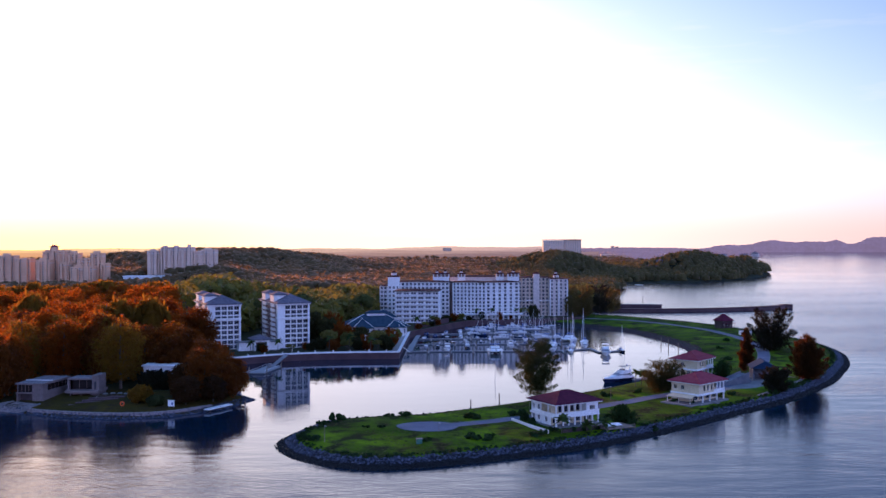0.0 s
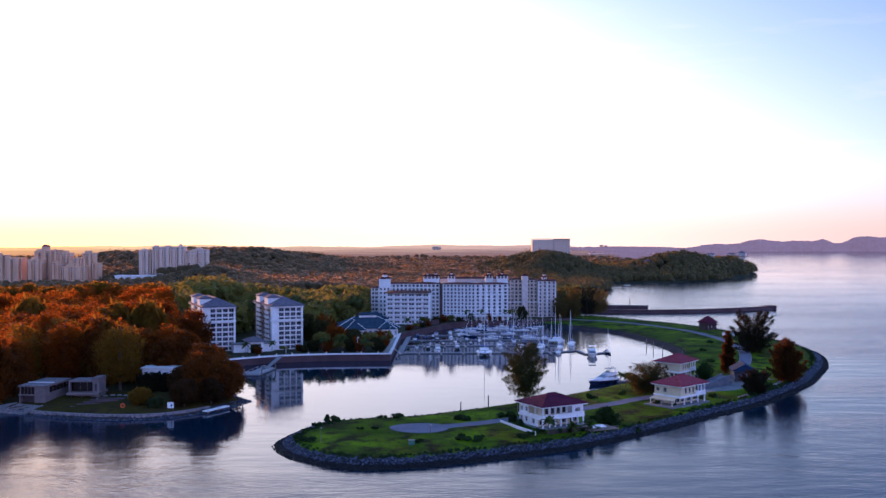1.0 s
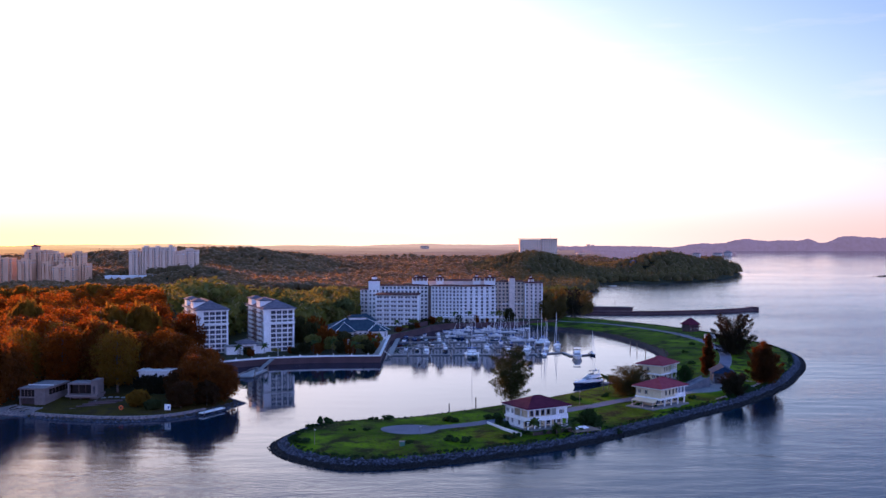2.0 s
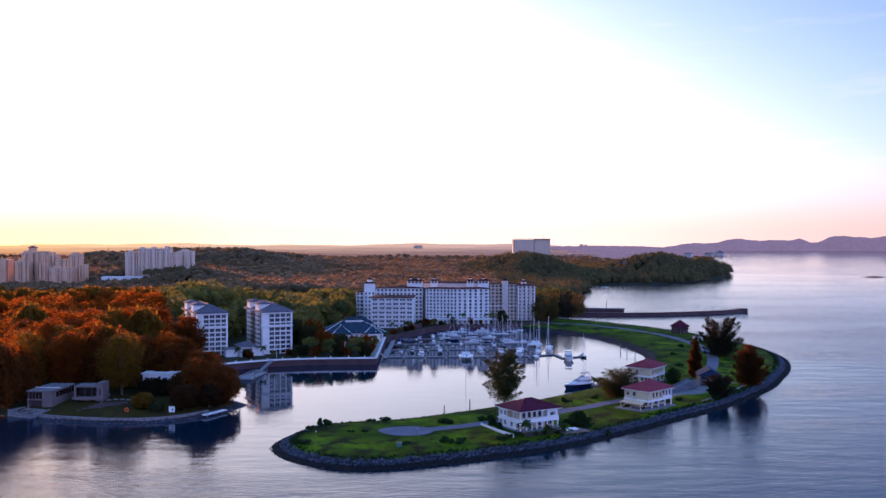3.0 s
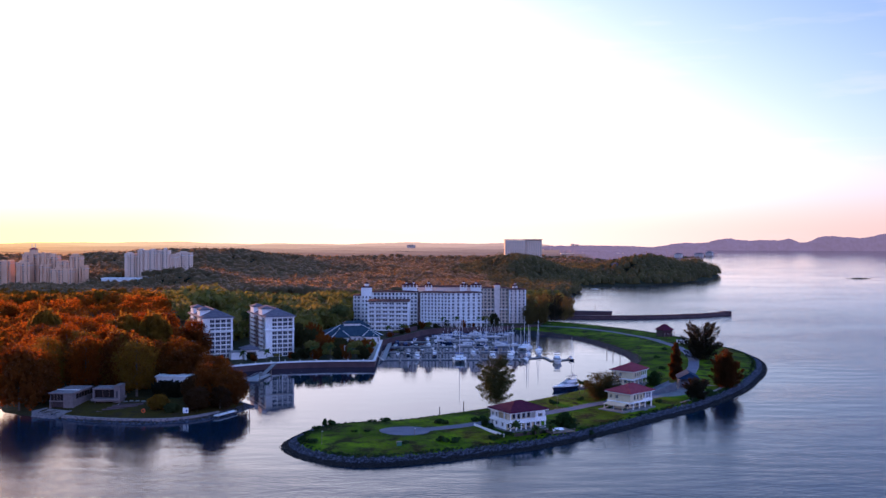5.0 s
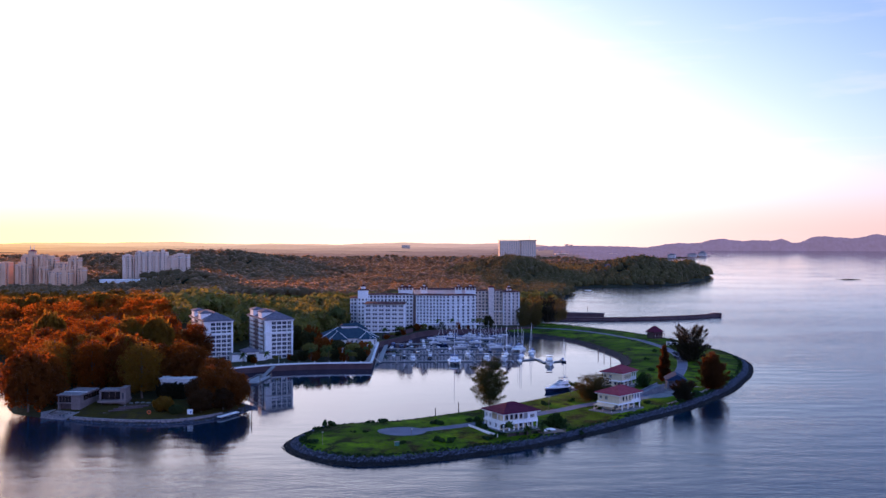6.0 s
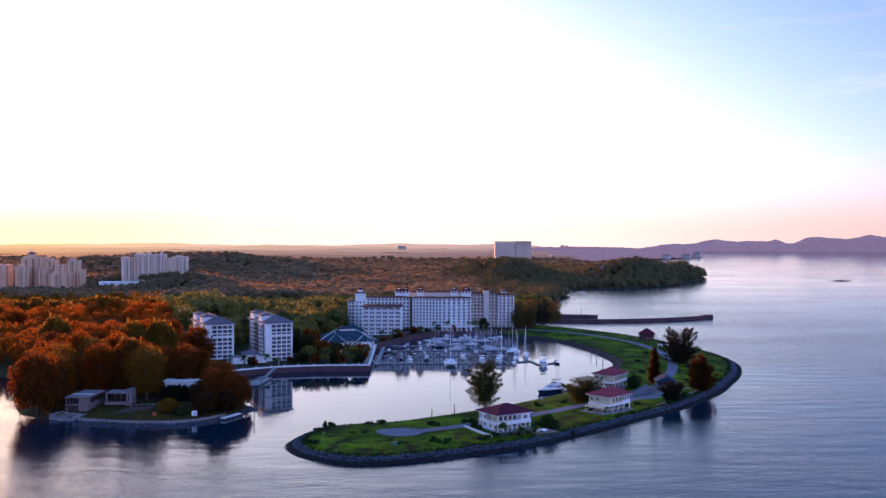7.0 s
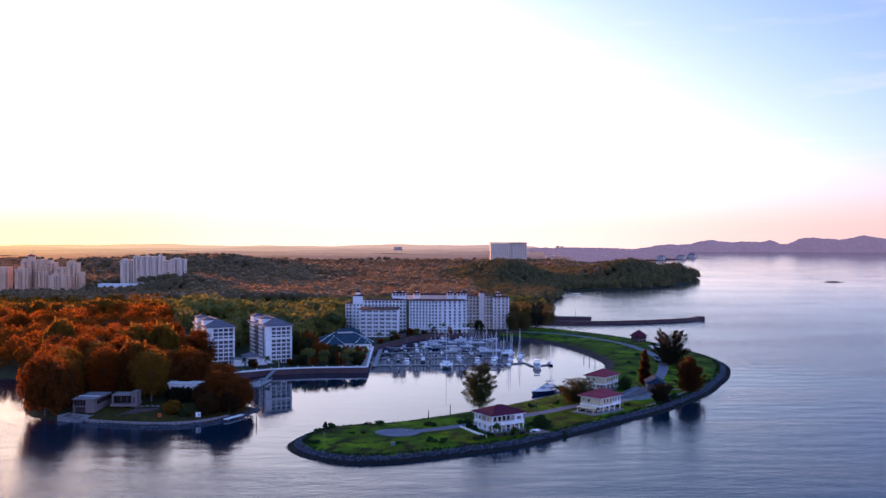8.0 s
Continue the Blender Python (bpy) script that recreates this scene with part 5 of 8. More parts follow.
    if porch_left:
        part("awning", Shape().add([(0, 1, 3.4), (0, d - 1, 3.4), (-4.2, d - 0.5, 2.5), (-4.2, 0.5, 2.5), (0, 1, 3.25), (0, d - 1, 3.25), (-4.2, d - 0.5, 2.35), (-4.2, 0.5, 2.35)],
             [(0, 1, 2, 3), (7, 6, 5, 4), (0, 3, 7, 4), (1, 5, 6, 2), (2, 6, 7, 3), (0, 4, 5, 1)]), CREAM, t, "pale sloping side awning")
        for y in (1.0, d / 2, d - 1.0):
            part("post", Shape().tube((-4.0, y, -0.6), (-4.0, y, 2.4), 0.1), WHITE, t)
        part("terrace", Shape().box(-6.5, -1.2, -1.0, d + 0.5, -0.8, 0.2, 0.05), CONCRETE, t)
    return t


villa(at(38.0, 320.2, 2.8, 29.5), "white two-storey villa with maroon tile roof and verandas", 17.9, 14.4, WHITE, ROOF_MAROON)
villa(at(98.0, 364.4, 2.9, 41.0), "cream two-storey villa with red tile roof and side awning", 17.0, 12.4, CREAM, ROOF_RED, True, 0.60)
villa(at(115.6, 432.6, 3.1, 50.0), "cream two-storey villa with red roof behind trees", 16.5, 12.0, CREAM, ROOF_RED, False, 0.60)

# terraces and garden walls by the first villa
t = thing("garden_wall", "low white garden wall running down the lawn", "wall", kind="structure")
part("wall", wall_along(smooth_line([(24.0, 333.0), (29.0, 322.0), (34.5, 311.5)], False, 2.0), 0.35, 2.0, 3.8), WHITE, t)
t = thing("sun_deck", "grey timber deck beside the white villa", "deck", at(52.5, 319.0, 2.9, 26))
for k in range(16):
    part("plank", Shape().box(0, 12, -4 + k * 0.55, -4 + k * 0.55 + 0.5, 0, 0.18, 0.02), TIMBER, t)
for x in (0.3, 6, 11.7):
    part("post", Shape().box(x - 0.1, x + 0.1, -4, -3.8, -0.9, 1.1), TIMBER, t)
part("rail", Shape().box(0, 12, -4.0, -3.85, 1.0, 1.12), TIMBER, t)
f = thing("garden_fence", "dark slatted timber fence along the villa's front garden", "fence", at(39.5, 312.2, 2.4, 27))
for k in range(30):
    part("slat", Shape().box(k * 0.6, k * 0.6 + 0.42, 0, 0.06, 0.15, 1.5), FENCE, f)
for z in (0.4, 1.2):
    part("rail", Shape().box(-0.1, 18.1, 0.06, 0.14, z, z + 0.12), FENCE, f)
for k in range(7):
    part("post", Shape().box(k * 3.0 - 0.08, k * 3.0 + 0.08, 0.06, 0.22, -0.5, 1.7), FENCE, f)
t = thing("skiff", "small white upturned boat on the deck", "boat", at(55.5, 321.5, 3.1, 20))
part("hull", Shape().add([(0, -0.9, 0.0), (4.6, -0.8, 0), (6.0, 0, 0), (4.6, 0.8, 0), (0, 0.9, 0), (0.3, -0.4, 0.9), (4.2, -0.35, 0.95), (4.2, 0.35, 0.95), (0.3, 0.4, 0.9)],
     [(4, 3, 2, 1, 0), (0, 1, 6, 5), (1, 2, 6), (2, 7, 6), (2, 3, 7), (3, 4, 8, 7), (4, 0, 5, 8), (5, 6, 7, 8)]), GELCOAT, t)


def small_house(m, label, w, d, h, wall_mat, roof_mat, rise):
    t = thing("cottage", label, "house", m)
    s0 = Shape()
    pl = opening_wall(s0, (0, 0), (1, 0), w, 0, h, 3, 1, 1.5, 1.7)
    pl += opening_wall(s0, (w, 0), (0, 1), d, 0, h, 2, 1, 1.5, 1.7)
    s0.add([(w, d, 0), (0, d, 0), (0, d, h), (w, d, h)], [(0, 1, 2, 3)]).add([(0, d, 0), (0, 0, 0), (0, 0, h), (0, d, h)], [(0, 1, 2, 3)])
    windows(pl, WIN_VILLA, part("wall", s0, wall_mat, t))
    part("interior", Shape().box(1, w - 1, 1, d - 1, 0.1, h - 0.2), DARK, t)
    part("roof", Shape().hip(-1.0, w + 1.0, -1.0, d + 1.0, h, rise, 0.3), roof_mat, t)
    return t


g = small_house(at(198.5, 674.5, 2.6, 27), "small red-brown beach house with dark red roof", 9.5, 8.0, 5.2, FENCE, ROOF_MAROON, 4.6)
for x in (-0.4, 4.5, 9.6):
    part("veranda_post", Shape().tube((x, -2.2, 0), (x, -2.2, 3.6), 0.14), TIMBER, g)
part("veranda_roof", Shape().box(-1.0, 10.3, -2.8, 0, 3.6, 3.85), ROOF_MAROON, g)
t = thing("boat_shed", "low white container-like shed on the grass", "shed", at(197.0, 629.5, 2.7, 3))
part("body", Shape().box(0, 8.0, 0, 3.0, 0, 2.6, 0.08), WHITE, t)
part("roof", Shape().box(-0.2, 8.2, -0.2, 3.2, 2.6, 2.85, 0.05), CONCRETE, t)
part("door", Shape().box(3.0, 4.2, -0.06, 0.0, 0, 2.1), DARK, t)


SLATE = roof_material("dark_slate", (0.008, 0.026, 0.060), (0.014, 0.040, 0.084))


def shell_building():
    """Unfinished grey gatehouse: open bays under a gabled roof, with a ramp."""
    t = thing("concrete_shell", "unfinished grey concrete building with open bays and ramp", "building", at(149.0, 424.5, 2.9, 80))
    part("floor_slab", Shape().box(-1, 13, -1.5, 11, -0.6, 0.25, 0.05), CONCRETE, t)
    for x in (0.0, 3.8, 7.6, 11.4):
        for y in (0.0, 9.4):
            part("column", Shape().box(x, x + 0.6, y, y + 0.6, 0.25, 5.4, 0.03), BARE, t)
    for z in (2.7, 5.0):
        part("beam", Shape().box(-0.1, 12.1, -0.05, 0.5, z, z + 0.45), BARE, t)
        part("side_beam", Shape().box(0.05, 0.5, 0.5, 9.4, z, z + 0.45), BARE, t)
    part("upper_floor", Shape().box(0.5, 11.5, 0.5, 9.4, 2.7, 3.0), BARE, t)
    part("back_wall", Shape().box(0.6, 11.4, 9.5, 9.9, 0.25, 5.4), BARE, t)
    part("inner_wall", Shape().box(5.4, 5.8, 3.0, 9.4, 0.25, 5.4), BARE, t)
    part("end_wall", Shape().box(11.6, 12.0, 0.6, 9.4, 0.25, 5.4), BARE, t)
    gable = Shape().add([(-0.7, -0.8, 5.45), (-0.7, 10.8, 5.45), (-0.7, 5.0, 8.6), (12.7, -0.8, 5.45), (12.7, 10.8, 5.45), (12.7, 5.0, 8.6), (-0.7, -0.8, 5.2), (-0.7, 10.8, 5.2), (12.7, -0.8, 5.2), (12.7, 10.8, 5.2)],
                        [(0, 3, 5, 2), (1, 2, 5, 4), (0, 2, 1), (3, 4, 5), (0, 6, 8, 3), (1, 4, 9, 7), (6, 7, 9, 8), (0, 1, 7, 6), (3, 8, 9, 4)])
    part("roof", gable, SLATE, t, "dark slate gabled roof")


shell_building()
t = thing("concrete_ramp", "bare grey concrete ramp rising between walls beside the forecourt", "ramp", at(119.5, 408.5, 2.7, 35))
part("slope", Shape().add([(0, 0, 0.1), (0, 4.4, 0.1), (19, 4.4, 4.0), (19, 0, 4.0), (0, 0, -0.8), (0, 4.4, -0.8), (19, 4.4, -0.8), (19, 0, -0.8)],
     [(0, 3, 2, 1), (4, 5, 6, 7), (0, 4, 7, 3), (1, 2, 6, 5), (2, 3, 7, 6), (0, 1, 5, 4)]), BARE, t)
for y in (-0.3, 4.4):
    part("side_wall", Shape().add([(0, y, 0.9), (0, y + 0.3, 0.9), (19.2, y + 0.3, 4.9), (19.2, y, 4.9), (0, y, -0.8), (0, y + 0.3, -0.8), (19.2, y + 0.3, -0.8), (19.2, y, -0.8)],
         [(0, 3, 2, 1), (4, 5, 6, 7), (0, 4, 7, 3), (1, 2, 6, 5), (2, 3, 7, 6), (0, 1, 5, 4)]), BARE, t)
# ---- marker posts and small fixtures ----
for x, y, z0, z1 in ((10.9, 377.0, -1.5, 2.8), (22.9, 388.5, -1.5, 3.4), (136.4, 594.0, -1.5, 5.0), (138.0, 581.5, -1.5, 5.0), (130.3, 526.0, -1.5, 8.5), (-75.3, 360.5, -1.5, 5.2)):
    single("mooring_post", Shape().tube((0, 0, z0), (0, 0, z1), 0.26, 0.22, 8), TIMBER, "dark timber mooring post standing in the water", "post", group="mooring posts", m=at(x, y, 0))
for x, y, h in ((-37.6, 300.0, 5.0), (-1.5, 313.5, 3.2), (32.0, 352.0, 5.5), (66.0, 374.0, 5.5), (118.0, 734.0, 5.0)):
    t = thing("lamp_post", "slim dark lamp post on the grass", "lamp post", at(x, y, 2.6), "lamp posts")
    part("pole", Shape().tube((0, 0, -0.3), (0, 0, h), 0.09, 0.06, 8), TIMBER, t)
    part("lamp_head", Shape().box(-0.12, 0.5, -0.1, 0.1, h - 0.05, h + 0.12, 0.03), ALU, t)
t = thing("utility_box", "small green utility cabinet on the grass", "cabinet", at(-7.6, 296.6, 2.5, 10))
part("body", Shape().box(-0.9, 0.9, -0.6, 0.6, -0.2, 1.7, 0.06), surface("green_cabinet", (0.03, 0.12, 0.09), (0.04, 0.15, 0.11), 0.6, 0.5, 4, 0.05), t)
part("lid", Shape().box(-1.0, 1.0, -0.7, 0.7, 1.7, 1.85, 0.04), CONCRETE, t)

# ---- marina: pontoons and boats ----
def pontoon(line, width, label="grey floating pontoon walkway in the marina"):
    t = thing("pontoon", label, "pontoon", group="marina pontoons")
    line = np.array(line, float)
    part("deck", wall_along(line, width, 0.35, 0.7), DECK, t)
    part("float", wall_along(line, width * 0.8, -0.3, 0.35), CONCRETE, t)
    return t


def pile(x, y, top=3.4):
    single("mooring_pole", Shape().tube((0, 0, -2.5), (0, 0, top), 0.24, 0.22, 8), TIMBER, "dark round mooring pile beside the pontoon", "pile", group="mooring piles", m=at(x, y, 0))


pontoon([(-21, 560), (5, 561.5), (40, 561.5), (72, 563)], 2.6)
pontoon([(72, 563), (88.7, 571.5)], 2.4)
pontoon([(88.7, 571.5), (91, 553), (106, 562)], 2.4)
pontoon([(-20, 556), (-18.6, 610), (-17, 655)], 3.0)
for y, x0, x1 in ((598, -17, 84), (630, -16, 88), (662, -14, 76), (690, 10, 76), (717, 22, 84)):
    pontoon([(x0, y), (x1, y + 3)], 1.5)
for k in range(7):
    x = -9 + k * 13.2
    pontoon([(x, 562), (x + 0.4, 550.5)], 1.2, "narrow grey finger pontoon between berths")
    pile(x, 550.0)
    pontoon([(x + 3, 599.5), (x + 3, 588)], 1.2, "narrow grey finger pontoon between berths")
    pile(x + 3, 587.5)
    pontoon([(x + 1, 631.5), (x + 1, 620)], 1.2, "narrow grey finger pontoon between berths")
    pile(x + 1, 619.5)
g = thing("gangway", "sloping grey gangway from quay to pontoon", "gangway", at(-24, 553.5, 0))
part("deck", Shape().add([(0, 0, 4.2), (0, 2, 4.2), (4.5, 2, 0.8), (4.5, 0, 0.8), (0, 0, 4.0), (0, 2, 4.0), (4.5, 2, 0.6), (4.5, 0, 0.6)], [(0, 3, 2, 1), (4, 5, 6, 7), (0, 4, 7, 3), (1, 2, 6, 5), (2, 3, 7, 6), (0, 1, 5, 4)]), ALU, g)
# landing stage below the towers
g = thing("landing_stage", "pale floating landing stage with ramp at the quay", "pontoon", at(-92.5, 470, 0, 81))
part("deck", Shape().box(0, 26, -4.0, 4.0, 0.3, 0.75, 0.05), DECK, g)
part("float", Shape().box(0.4, 25.6, -3.5, 3.5, -0.4, 0.3), CONCRETE, g)
part("ramp", Shape().add([(22, -1.2, 0.8), (22, 1.2, 0.8), (47, 1.2, 4.4), (47, -1.2, 4.4), (22, -1.2, 0.5), (22, 1.2, 0.5), (47, 1.2, 4.1), (47, -1.2, 4.1)], [(0, 3, 2, 1), (4, 5, 6, 7), (0, 4, 7, 3), (1, 2, 6, 5), (2, 3, 7, 6), (0, 1, 5, 4)]), CONCRETE, g)
for x, y in ((2, -4.6), (24, -4.6), (2, 4.6)):
    part("pile", Shape().tube((x, y, -2.5), (x, y, 3.2), 0.25), TIMBER, g)
part("hut", Shape().box(18, 20, -0.9, 0.9, 0.75, 2.9, 0.06), CONCRETE, g)
for y in (-3.9, 3.9):
    part("rail", Shape().tube((0.3, y, 1.7), (25.7, y, 1.7), 0.06, 0.06, 6), ALU, g)
    for x in (0.3, 6.6, 13, 19.3, 25.7):
        part("rail_post", Shape().tube((x, y, 0.7), (x, y, 1.7), 0.05, 0.05, 6), ALU, g)


def hull_shape(L, B, H, fine=0.55, draft=0.5):
    """A boat's hull, bow towards +x, lofted through its ribs, with its deck."""
    s = Shape()
    nst, npr = 11, 5
    for i in range(nst):
        u = i / (nst - 1)
        half = B / 2 * (1 - max(0.0, (u - 0.35) / 0.65) ** (2.0 / fine * 0.9)) * (0.86 + 0.14 * min(1, u / 0.3))
        half = max(half, 0.02)
        top = H * (0.92 + 0.26 * u * u)
        x = L * u + (0.06 * L * u ** 6)
        for k in range(npr):
            v = k / (npr - 1)
            s.v.append((x - (1 - v) * 0.10 * L * u ** 3, half * (0.35 + 0.65 * v ** 0.6) * (1 if v > 0 else 0.15), -draft + (top + draft) * v))
        for k in range(npr):
            v = 1 - k / (npr - 1)
            s.v.append((x - (1 - v) * 0.10 * L * u ** 3, -half * (0.35 + 0.65 * v ** 0.6) * (1 if v > 0 else 0.15), -draft + (top + draft) * v))
    m = 2 * npr
    for i in range(nst - 1):
        for k in range(m - 1):
            s.f.append((i * m + k, (i + 1) * m + k, (i + 1) * m + k + 1, i * m + k + 1))
        s.f.append((i * m + m - 1, (i + 1) * m + m - 1, (i + 1) * m, i * m))
    s.f.append(tuple(range(m)))
    s.f.append(tuple((nst - 1) * m + k for k in range(m - 1, -1, -1)))
    s.m = [0] * len(s.f)
    return s


def cabin_shape(x0, x1, half, z0, z1, rake=0.5, taper=0.75):
    """A rounded deckhouse with raked front."""
    v = [(x0, -half, z0), (x1, -half * taper, z0), (x1, half * taper, z0), (x0, half, z0), (x0 + rake * 0.2, -half * 0.85, z1), (x1 - rake, -half * taper * 0.8, z1), (x1 - rake, half * taper * 0.8, z1), (x0 + rake * 0.2, half * 0.85, z1)]
    return Shape().add(v, [(3, 2, 1, 0), (4, 5, 6, 7), (0, 1, 5, 4), (1, 2, 6, 5), (2, 3, 7, 6), (3, 0, 4, 7)])


def sailboat(m, label, hull=GELCOAT, cover=CANVAS):
    t = thing("sailboat", label, "sailboat", m, "boats in the marina")
    part("hull", hull_shape(11.5, 3.5, 1.1), hull, t)
    part("cabin", cabin_shape(3.2, 7.6, 1.1, 0.95, 1.75, 0.8), GELCOAT, t)
    part("cabin_window", cabin_shape(3.8, 7.15, 1.08, 1.2, 1.55, 0.55), TINT, t)
    part("cockpit", Shape().box(0.6, 3.0, -0.95, 0.95, 0.95, 1.25, 0.08), TIMBER, t)
    part("mast", Shape().tube((6.4, 0, 1.0), (6.4, 0, 18.0), 0.11, 0.08), WHITE, t)
    part("boom", Shape().tube((6.3, 0, 2.6), (1.6, 0, 2.5), 0.09), ALU, t)
    part("sail_cover", Shape().tube((6.2, 0, 2.85), (1.7, 0, 2.7), 0.24, 0.16), cover, t)
    part("spreader", Shape().tube((6.4, -1.0, 10.0), (6.4, 1.0, 10.0), 0.05), ALU, t)
    part("furled_jib", Shape().tube((12.0, 0, 1.4), (6.6, 0, 15.8), 0.12, 0.05), WHITE, t)
    part("backstay", Shape().tube((0.1, 0, 1.1), (6.4, 0, 16.4), 0.035, 0.035, 5), ALU, t)
    part("sprayhood", cabin_shape(2.6, 3.9, 1.0, 1.3, 2.3, 0.7), cover, t)
    return t


def motor_cruiser(m, label, hull=GELCOAT):
    t = thing("motor_cruiser", label, "motorboat", m, "boats in the marina")
    part("hull", hull_shape(12.0, 4.9, 1.6, 0.6), hull, t)
    part("deckhouse", cabin_shape(2.2, 8.8, 2.1, 1.5, 2.9, 1.8), GELCOAT, t)
    part("windscreen", cabin_shape(2.6, 8.6, 2.08, 1.95, 2.65, 1.1), TINT, t)
    part("flybridge", cabin_shape(2.4, 6.0, 1.8, 2.9, 3.5, 0.8), GELCOAT, t)
    part("hardtop", Shape().box(2.2, 5.4, -1.7, 1.7, 4.55, 4.7, 0.05), GELCOAT, t)
    for x in (2.4, 5.2):
        for y in (-1.5, 1.5):
            part("strut", Shape().tube((x, y, 3.4), (x, y, 4.55), 0.05, 0.05, 6), ALU, t)
    part("swim_platform", Shape().box(-1.1, 0.1, -1.6, 1.6, 0.35, 0.5, 0.04), TIMBER, t)
    part("bow_rail", Shape().tube((8.6, -1.3, 2.5), (12.0, -0.1, 2.8), 0.04, 0.04, 6).tube((8.6, 1.3, 2.5), (12.0, 0.1, 2.8), 0.04, 0.04, 6), ALU, t)
    return t


def catamaran(m, label):
    t = thing("catamaran", label, "catamaran", m, "boats in the marina")
    for y in (-2.7, 2.7):
        s = hull_shape(13.0, 1.7, 1.6, 0.6)
        s.v = [(a, b + y, c) for a, b, c in s.v]
        part("hull", s, GELCOAT, t)
    part("bridge_deck", Shape().box(0.6, 9.2, -2.7, 2.7, 1.1, 1.75, 0.1), GELCOAT, t)
    part("saloon", cabin_shape(1.6, 8.0, 2.5, 1.75, 3.0, 1.3, 0.8), GELCOAT, t)
    part("saloon_window", cabin_shape(2.2, 7.75, 2.48, 2.15, 2.65, 0.9, 0.8), TINT, t)
    part("bimini", Shape().box(0.4, 3.4, -2.2, 2.2, 3.6, 3.75, 0.06), CANVAS, t)
    part("mast", Shape().tube((7.2, 0, 2.9), (7.2, 0, 20.5), 0.12, 0.09), WHITE, t)
    part("boom", Shape().tube((7.1, 0, 4.3), (1.4, 0, 4.3), 0.12), ALU, t)
    part("sail_cover", Shape().tube((7.0, 0, 4.65), (1.5, 0, 4.6), 0.32, 0.22), CANVAS, t)
    part("net", Shape().box(9.2, 12.0, -1.9, 1.9, 1.4, 1.45), GELCOAT, t)
    return t


def loft(stations):
    """A smooth house lofted from stern to bow; each station: x, half width below, half width above, z below, z above."""
    s = Shape()
    for x, a, b, z0, z1 in stations:
        zm = z0 + (z1 - z0) * 0.55
        s.v += [(x, -a, z0), (x, -(a * 0.55 + b * 0.45) * 1.03, zm), (x, -b, z1 - 0.05), (x, -b * 0.6, z1 + 0.06), (x, b * 0.6, z1 + 0.06), (x, b, z1 - 0.05), (x, (a * 0.55 + b * 0.45) * 1.03, zm), (x, a, z0)]
    n = len(stations)
    for i in range(n - 1):
        s.f += [(i * 8 + k, (i + 1) * 8 + k, (i + 1) * 8 + (k + 1) % 8, i * 8 + (k + 1) % 8) for k in range(8)]
    s.f += [tuple(range(8)), tuple((n - 1) * 8 + k for k in range(7, -1, -1))]
    s.m = [0] * len(s.f)
    return s


def motor_yacht(m, label):
    t = thing("motor_yacht", label, "yacht", m)
    part("hull", hull_shape(15.5, 4.6, 1.35, 0.55), NAVY, t, "dark navy hull")
    part("upper_hull", loft([(0.1, 2.06, 2.1, 1.15, 1.75), (5, 2.3, 2.32, 1.2, 1.85), (9, 2.1, 2.12, 1.35, 1.95), (12.5, 1.3, 1.35, 1.5, 2.05), (15.4, 0.15, 0.2, 1.6, 2.15)]), GELCOAT, t)
    part("saloon", loft([(1.6, 1.95, 1.7, 1.8, 3.5), (4, 2.0, 1.75, 1.85, 3.6), (7.2, 1.9, 1.55, 1.9, 3.5), (9.6, 1.55, 1.25, 1.95, 2.7), (12.2, 0.9, 0.5, 2.0, 2.15)]), GELCOAT, t)
    part("windscreen", loft([(6.9, 1.86, 1.50, 2.55, 3.56), (8.2, 1.72, 1.38, 2.45, 3.20), (9.6, 1.58, 1.26, 2.3, 2.78)]), TINT, t, "dark raked windscreen")
    part("window_band", loft([(2.4, 2.02, 1.86, 2.3, 3.1), (6.4, 1.98, 1.74, 2.35, 3.1)]), TINT, t, "dark side windows")
    part("flybridge", loft([(0.9, 1.6, 1.75, 3.5, 4.05), (4.5, 1.6, 1.7, 3.55, 4.15), (6.6, 1.1, 1.2, 3.6, 4.1)]), GELCOAT, t)
    part("flybridge_screen", loft([(4.9, 1.35, 1.2, 4.1, 4.6), (6.3, 0.9, 0.7, 4.05, 4.2)]), TINT, t)
    for y in (-1.55, 1.55):
        part("arch_leg", Shape().tube((2.6, y, 3.9), (1.6, y * 0.9, 5.6), 0.2, 0.14, 6), GELCOAT, t)
        part("arch_strut", Shape().tube((4.7, y * 0.9, 4.1), (4.2, y * 0.85, 5.6), 0.08, 0.06, 6), GELCOAT, t)
    part("hardtop", loft([(0.9, 1.3, 1.35, 5.55, 5.68), (3.2, 1.5, 1.55, 5.6, 5.75), (5.6, 1.2, 1.25, 5.55, 5.68)]), NAVY, t, "dark canvas hardtop")
    part("radar", Shape().tube((2.2, 0, 5.7), (2.2, 0, 6.3), 0.35, 0.3, 8), GELCOAT, t)
    part("aerial", Shape().tube((1.6, 0.6, 5.7), (1.2, 0.6, 7.6), 0.03, 0.03, 5), ALU, t)
    part("swim_platform", Shape().box(-1.5, 0.2, -1.9, 1.9, 0.4, 0.58, 0.04), TIMBER, t)
    part("cockpit_seat", Shape().box(0.5, 1.3, -1.5, 1.5, 1.7, 2.3, 0.1), GELCOAT, t)
    part("bow_rail", Shape().tube((9.5, -1.8, 2.8), (15.4, -0.15, 3.0), 0.04, 0.04, 6).tube((9.5, 1.8, 2.8), (15.4, 0.15, 3.0), 0.04, 0.04, 6), ALU, t)
    return t


